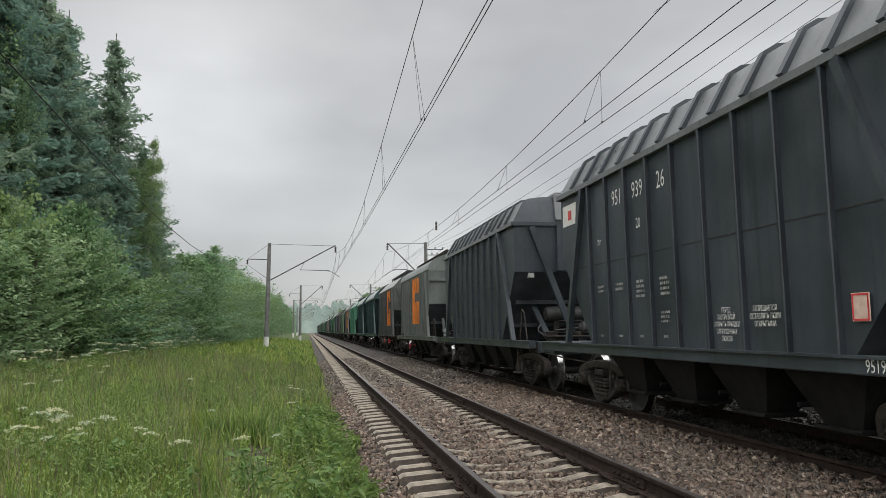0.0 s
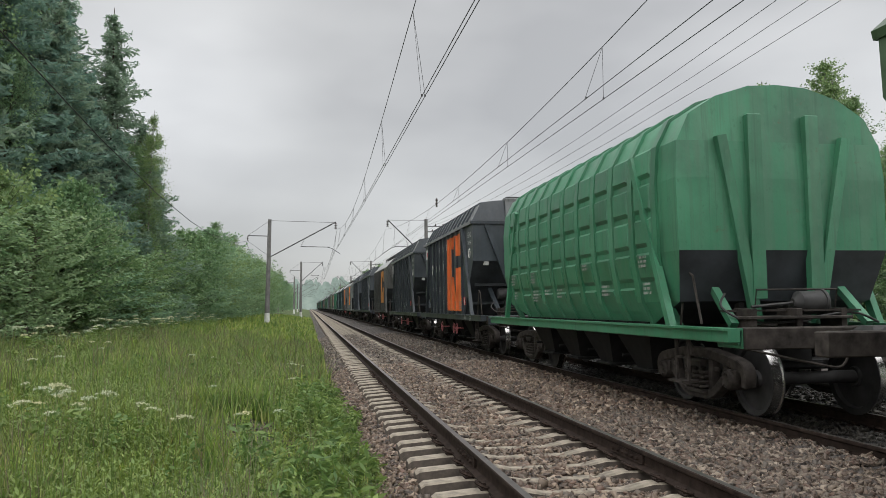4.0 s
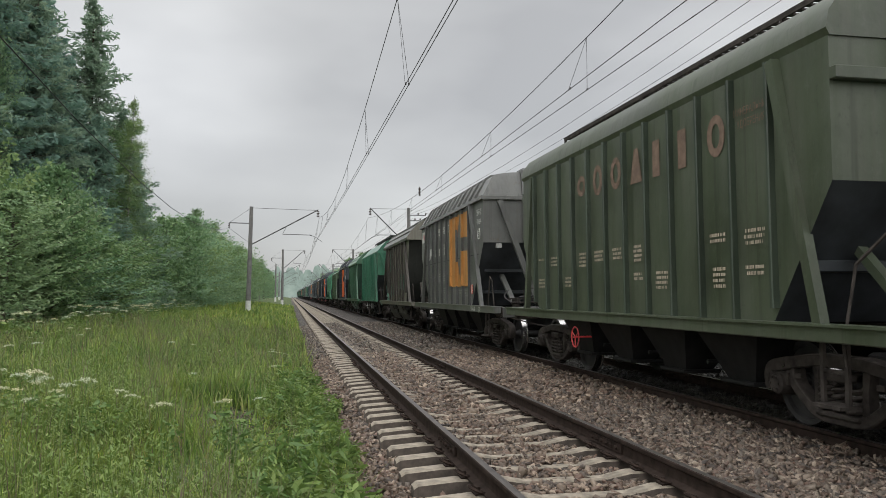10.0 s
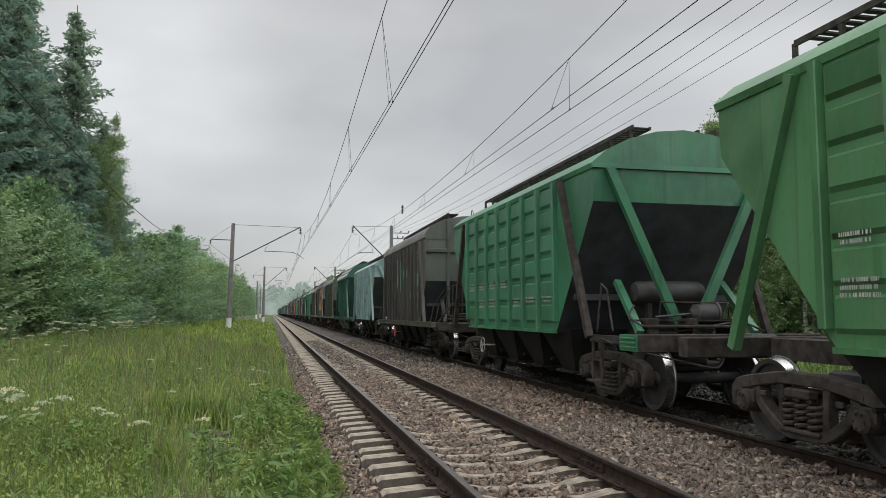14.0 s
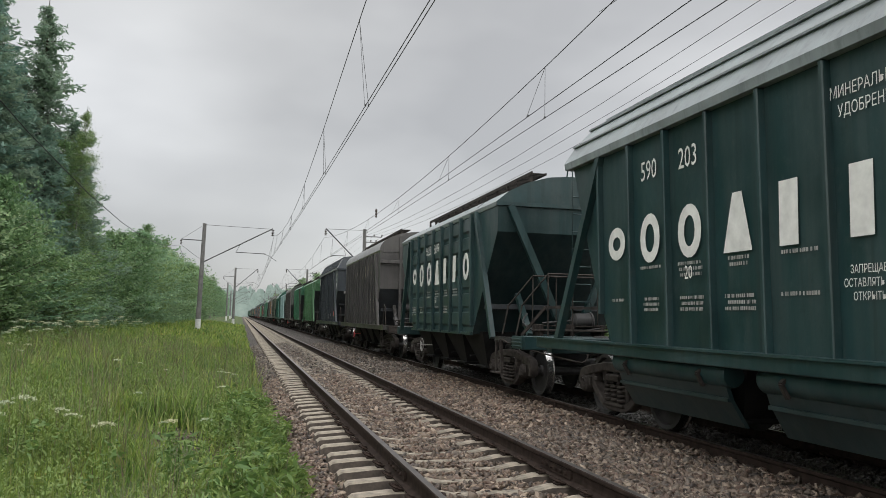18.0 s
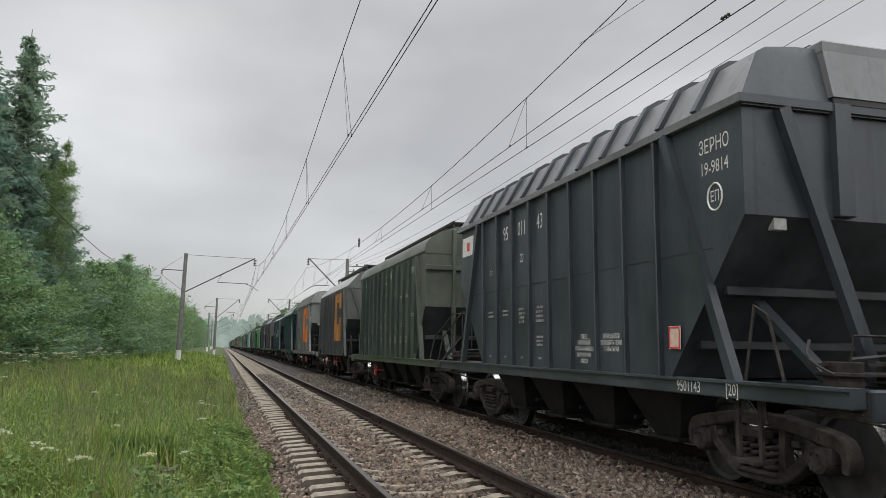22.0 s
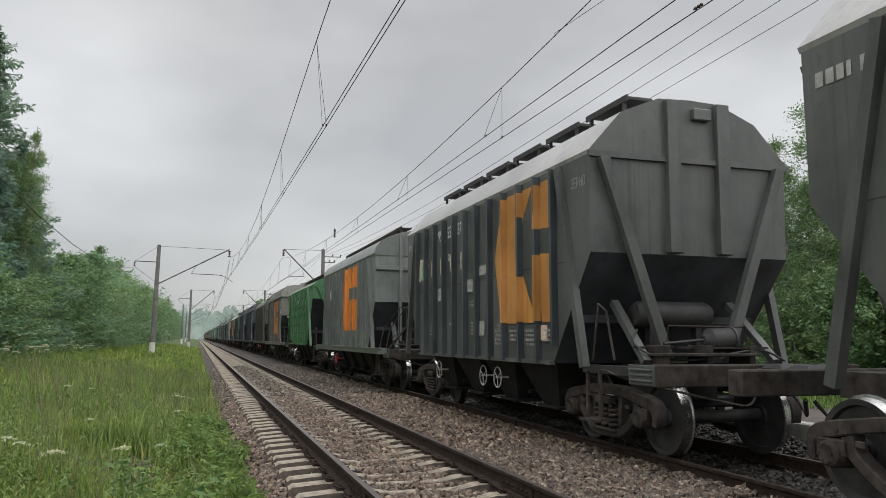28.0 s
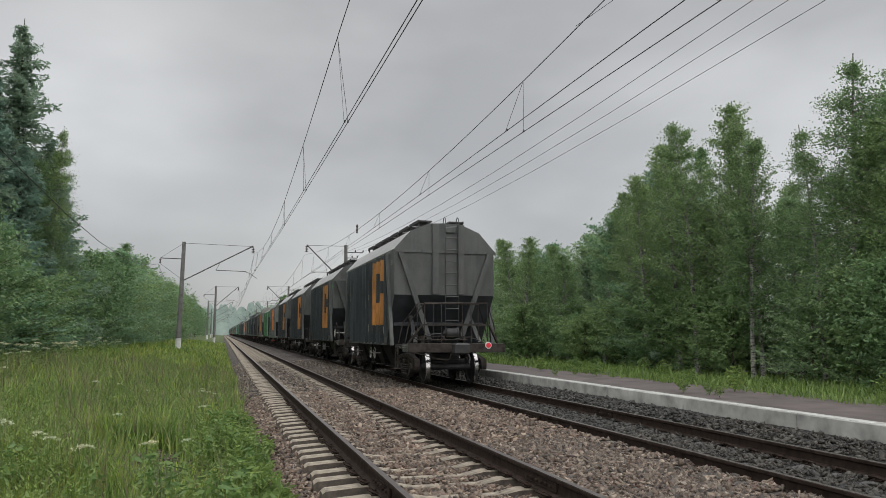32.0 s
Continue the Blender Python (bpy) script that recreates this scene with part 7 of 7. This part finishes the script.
        for j, (yy, rows) in enumerate(((-1.2, ("ПЕРЕД", "РАЗГРУЗКОЙ", "ОТКРЫТЬ КРЫШКИ", "ЗАГРУЗОЧНЫХ", "ЛЮКОВ")), (-2.0, ("ЗАПРЕЩАЕТСЯ", "ОСТАВЛЯТЬ ЛЮКИ", "ОТКРЫТЫМИ")))):
            if not emb:
                for q, line in enumerate(rows):
                    lettering(w, line, yy, 1.66 - q * 0.085, x, 0.085, WHITE, 0.72)
        lettering(w, "70 т", 2.8, 2.92, x, 0.14)
    if kind == "B":
        if emb:
            part("painted_logo", flat_poly([(3.40, 3.14), (2.98, 3.10), (3.10, 2.80), (3.40, 2.80)], x + 0.003, PATCH_TEAL, "painted_logo"), w, "teal corner of the painted logo")
        if i == 32:
            part("paint_patch", flat_poly([(-4.27, 3.52), (-4.27, 3.72), (-4.62, 3.80), (-4.62, 3.60)], x, PATCH_GREEN, "paint_patch"), w, "bright green touched-up patch")
        else:
            lettering(w, "ЗЕРНО", -4.42, 3.62, x, 0.20, STENCIL, 0.65)
        if col is DARKB2:
            for yy, zz, hw, hh in ((0.06, 2.48, 0.15, 0.12), (-0.60, 1.66, 0.13, 0.13), (-0.60, 2.72, 0.20, 0.09), (2.02, 2.40, 0.10, 0.13)):
                part("paint_patch", flat_poly([(yy + hw, zz - hh), (yy + hw, zz + hh), (yy - hw, zz + hh), (yy - hw, zz - hh)], x, STENCIL, "paint_patch"), w, "pale blanked-out rectangle")
        part("warning_sign", flat_poly([(-3.15, 1.45), (-3.15, 1.68), (-3.38, 1.68), (-3.38, 1.45)], x, PALE_LABEL, "warning_sign"), w, "small faded pink label")
        for q, line in enumerate(("ЗАПРЕЩАЕТСЯ", "ОСТАВЛЯТЬ ЛЮКИ", "ОТКРЫТЫМИ")):
            lettering(w, line, -1.46, 1.70 - q * 0.085, x, 0.075, STENCIL, 0.62)
    if kind == "D" and col is GREEN_D:
        for words, yy, zz in (("70.0 т", -1.8, 2.85), ("120 КМ", -2.7, 2.5), ("ТАРА 23т", -0.9, 1.75)):
            lettering(w, words, yy, zz, side_x(k, zz + 0.1) + 0.003, 0.17)
    r = random.Random(i)
    lines = Geo()
    ink = TAN if kind == "R" else STENCIL
    w0, d0 = k["rib"]
    ribs = sorted(k["ribs"])
    for a, b in zip(ribs, ribs[1:]):
        if emb and (a + b) / 2 < -0.3:
            if r.random() < 0.6:
                bars(lines, (a + b) / 2, 1.58, x, 0.42, r.choice((2, 3, 4)), 0.04, r.randrange(999))
            continue
        if kind == "A" and -2.4 < (a + b) / 2 < -0.6:
            continue
        ym, ww = (a + b) / 2, (b - a) - w0 - 0.12
        if kind == "A":
            if ym > -0.2:
                bars(lines, ym, 2.14, x, ww * 0.5, 2 if ym > 1.5 else 4, 0.042, r.randrange(999))
                if ym < 1.0:
                    bars(lines, ym, 1.66, x, ww * 0.5, 3, 0.036, r.randrange(999))
                bars(lines, ym, 1.32, x, ww * 0.25, 1, 0.036, r.randrange(999))
            continue
        for z in (2.15, 1.75):
            if r.random() < 0.58:
                bars(lines, ym, z, side_x(k, z + 0.05) + (0.05 if k.get("bulge") else 0.002), ww * r.uniform(0.5, 0.9), r.choice((1, 2, 3, 3, 4)), 0.038, r.randrange(999))
    if kind == "B":
        bars(lines, 4.30, 3.60, x, 0.72, 1, 0.13, 5)
    if lines.v:
        tagged(part("stencil_lines", lines.mesh("stencil_lines", ink), w, "small stencilled lines"), kind="stuff")


def big_letters(w, kind, z, h, y0, step, ink, n=7):
    """Seven large plain stencil blocks along the side."""
    x = side_x(KINDS[kind], z + 0.35) + (0.056 if kind == "E" else 0.004)
    st = 0.13 * h / 0.62
    for j in range(n):
        y, a, b = y0 - j * step, step * 0.27, h / 2
        g = Geo()
        quad = lambda pts: g.add([(-x - 0.004, y - u, z + v) for u, v in pts], [(0, 1, 2, 3)])
        if j in (0, 1, 2, 6):
            bb = b if j else b * 0.72
            ts = np.linspace(0, 6.2832, 19)
            for t0, t1 in zip(ts, ts[1:]):
                quad([(a * math.cos(t0), bb * math.sin(t0)), (a * math.cos(t1), bb * math.sin(t1)), ((a - st) * math.cos(t1), (bb - st) * math.sin(t1)), ((a - st) * math.cos(t0), (bb - st) * math.sin(t0))])
        elif j == 3:
            quad([(-a, -b), (a, -b), (st * 0.6, b), (-st * 0.6, b)])
        else:
            quad([(-a, -b), (-a + st * 2.0, -b), (-a + st * 2.0, b), (-a, b)])
        part("painted_block", g.mesh("painted_block", ink), w, "large plain stencilled block")


NUDGE = {0: 0.24, 1: -0.14, 11: -0.15, 12: -0.15, 14: -0.15, 23: -0.15, 26: -0.35, 10: -0.08, 24: 0.1}   # small offsets of single wagons
HAND_WHEELS = {28: (5.55, 1.12, PINK), 14: (5.4, 1.35, STEEL_FRAME), 32: (-4.95, 1.49, STENCIL)}   # place along the wagon, height, paint
TRAIN = []   # (wagon, its centre at the start)


def build_train():
    front = 14.85
    for i, (kind, col, gap, emb, number, ladder) in enumerate(GAUGE):
        if i in (9,):
            w = make_wagon(kind, col, KINDS[kind]["L"], True, ladder, RIB_DARK)
        else:
            w = make_wagon(kind, col, KINDS[kind]["L"], True, ladder, BROWN_END if i == 27 else None, PINK if (kind == "B" and col not in (GREEN_B, DARKB2)) or i in (2, 3, 21, 25) else RED if col not in (GREEN_B, DARKB2) else STENCIL, None, False, kind != "A" or i == 3)
        extra = ", orange emblem" if emb else ""
        tagged(w, colour_word(col) + " " + WORDS[kind].replace("slate ", "") + extra, "freight wagon", "wagons of the train")
        dress(w, kind, col, emb, number, i)
        if i in (12, 20):
            big_letters(w, kind, 2.77 if i == 12 else 2.54, 0.63, 2.70, 0.9, WHITE)
        if i == 19:
            big_letters(w, kind, 2.66, 0.63, 2.65, 0.895, WHITE)
        if i in (11, 18):
            big_letters(w, kind, 3.34, 0.5, 1.44, 0.72, TAN if i == 18 else TAN_FADED)
        notices = {14: ((("МИНЕРАЛЬНЫЕ", "УДОБРЕНИЯ"), -3.6, 3.55, 0.15, TAN),), 26: ((("МИНЕРАЛЬНЫЕ", "УДОБРЕНИЯ"), -3.6, 3.55, 0.15, TAN), (("ПРИПИСАН",), -3.6, 2.05, 0.12, TAN)),
                 20: ((("МИНЕРАЛЬНЫЕ", "УДОБРЕНИЯ"), -1.8, 3.5, 0.15, WHITE), (("ЗАПРЕЩАЕТСЯ", "ОСТАВЛЯТЬ ЛЮКИ", "ОТКРЫТЫМИ"), -1.8, 1.95, 0.10, WHITE)),
                 11: ((("МИНЕРАЛЬНЫЕ", "УДОБРЕНИЯ"), -3.6, 3.5, 0.12, TAN_FADED),), 18: ((("ЗАПРЕЩАЕТСЯ",), -1.2, 1.8, 0.10, TAN),),
                 23: ((("ЗЕРНО",), -3.6, 3.58, 0.21, WHITE), (("СРОЧНЫЙ",), -2.16, 2.92, 0.11, WHITE), (("ВОЗВРАТ",), -2.88, 2.92, 0.11, WHITE), (("ПРИПИСАН",), -3.6, 2.36, 0.12, WHITE),
                      (("ЗАПРЕЩАЕТСЯ", "ОСТАВЛЯТЬ ЛЮКИ", "ОТКРЫТЫМИ"), 0.0, 2.60, 0.09, TAN), (("СОБСТВЕННИК",), 0.0, 3.10, 0.10, TAN), (("АРЕНДОВАН",), -1.44, 3.08, 0.11, TAN)),
                 32: ((("ПОСТРОЕН",), 3.02, 2.27, 0.11, STENCIL), (("ПРОБЕГ",), 2.40, 2.27, 0.11, STENCIL), (("КР",), 2.25, 2.54, 0.12, STENCIL)), 9: ((("СОБСТВЕННИК",), -1.15, 2.35, 0.10, WHITE), (("ПРИПИСАН",), -2.1, 2.3, 0.12, WHITE))}
        for lines, yy, zz, size, ink in notices.get(i, ()):
            for q, line in enumerate(lines):
                lettering(w, line, yy, zz - q * size * 1.15, side_x(KINDS[kind], zz + 0.1) + 0.006, size, ink, 0.72)
        if i in (14, 26):
            ink, x = (PATCH_TEAL, PATCH_GREEN)[i == 26], 1.602
            for y0, y1, z0, z1 in ((1.02, 0.42, 2.5, 3.6), (0.30, -0.30, 2.3, 3.5), (-0.42, -1.02, 2.8, 3.1), (-1.14, -1.74, 2.8, 3.1), (-3.0, -3.2, 1.9, 2.4), (-3.32, -3.9, 2.4, 2.85)):
                part("paint_patch", flat_poly([(y0, z0), (y1, z0), (y1, z1), (y0, z1)], x, ink, "paint_patch"), w, "fresh rectangular paint patch")
        if i == 23:
            mark = Geo()
            for q in range(4):
                mark.add([(-1.609, -0.52 - q * 0.125 - a, 3.58 + b) for a, b in ((0, 0), (0, 0.2), (0.085, 0.2), (0.085, 0))], [(0, 1, 2, 3)])
            mark.tube([(-1.609, -0.03 + 0.15 * math.cos(a), 3.58 + 0.13 * math.sin(a)) for a in np.linspace(0.6, 5.6, 15)], 0.02, 4)
            part("painted_logo", mark.mesh("painted_logo", CREAM), w, "cream owner's mark, an open ring and four blocks")
        if i in HAND_WHEELS:
            yy, zz, m = HAND_WHEELS[i]
            part("hand_wheel", brake_wheel(m), w, "spoked hand brake wheel", pose(-1.50, yy, zz))
            part("wheel_column", Geo().beam((-1.30, yy, 1.0), (-1.30, yy, zz + 0.12), 0.07, 0.07).mesh("wheel_column", STEEL_FRAME), w)
        half = {"A": 5.3, "D": 4.4}.get(kind, 5.05)
        TRAIN.append((w, front - half + NUDGE.get(i, 0.1 if kind == "A" else 0.0)))
        front -= gap
    # wagons already ahead at the start
    ahead = [("A", SLATE, None), ("R", MINT_R, ORANGE), ("B", DARKB, ORANGE), ("D", TEAL_E, None), ("D", TEAL_E, None), ("B", GREEN_B, None), ("A", GREY, AMBER), ("E", OLIVE_E, None), ("R", BROWN_R, None), ("A", SLATE, None), ("D", GREEN_D, None), ("E", GREEN_E, None)]
    front = 14.85
    for i in range(31):
        kind, col, emb = ahead[i % 12]
        front += KINDS[kind]["L"] + 0.05
        w = make_wagon(kind, col, KINDS[kind]["L"], i < 3, False, None, RED, None, i > 11)
        tagged(w, colour_word(col) + " " + WORDS[kind].replace("slate ", "") + (", orange emblem" if emb else ""), "freight wagon", "wagons of the train")
        if emb:
            emblem(w, KINDS[kind], emb, -0.32 if kind == "A" else -1.24 if kind == "B" else 0.6)
        TRAIN.append((w, front - {"A": 5.3, "D": 4.4}.get(kind, 5.05)))
    # tail disc on the last wagon
    last = TRAIN[33][0]
    part("tail_disc", Geo().lathe([(0.0, -0.035), (0.07, -0.035), (0.07, 0.0)], 1, (0.86, -6.30, 1.13), 20).mesh("tail_disc", plain("tail_disc_red", (0.75, 0.03, 0.05), 0.4)), last, "red tail disc with white rim")
    part("tail_disc_rim", Geo().lathe([(0.0, -0.02), (0.098, -0.02), (0.098, 0.01), (0.0, 0.01)], 1, (0.86, -6.30, 1.13), 20).mesh("tail_disc_rim", WHITE), last)


def travelled(t):
    """Metres the train has rolled by t seconds, slowing a little, and holding its speed at the end."""
    return 14.672692 * t - 0.00595652 * t * t - 0.00037183 * t ** 3 + float(np.interp(t, (30.95, 31.5, 32), (0, 0.53, 0.8)))


build_train()


def motions():
    for w, y in TRAIN:
        walk(w, [(t, pose(TRACK2, y + travelled(t), DROP2)) for t in (*range(32), 31.25, 31.5, 32)])


motions()
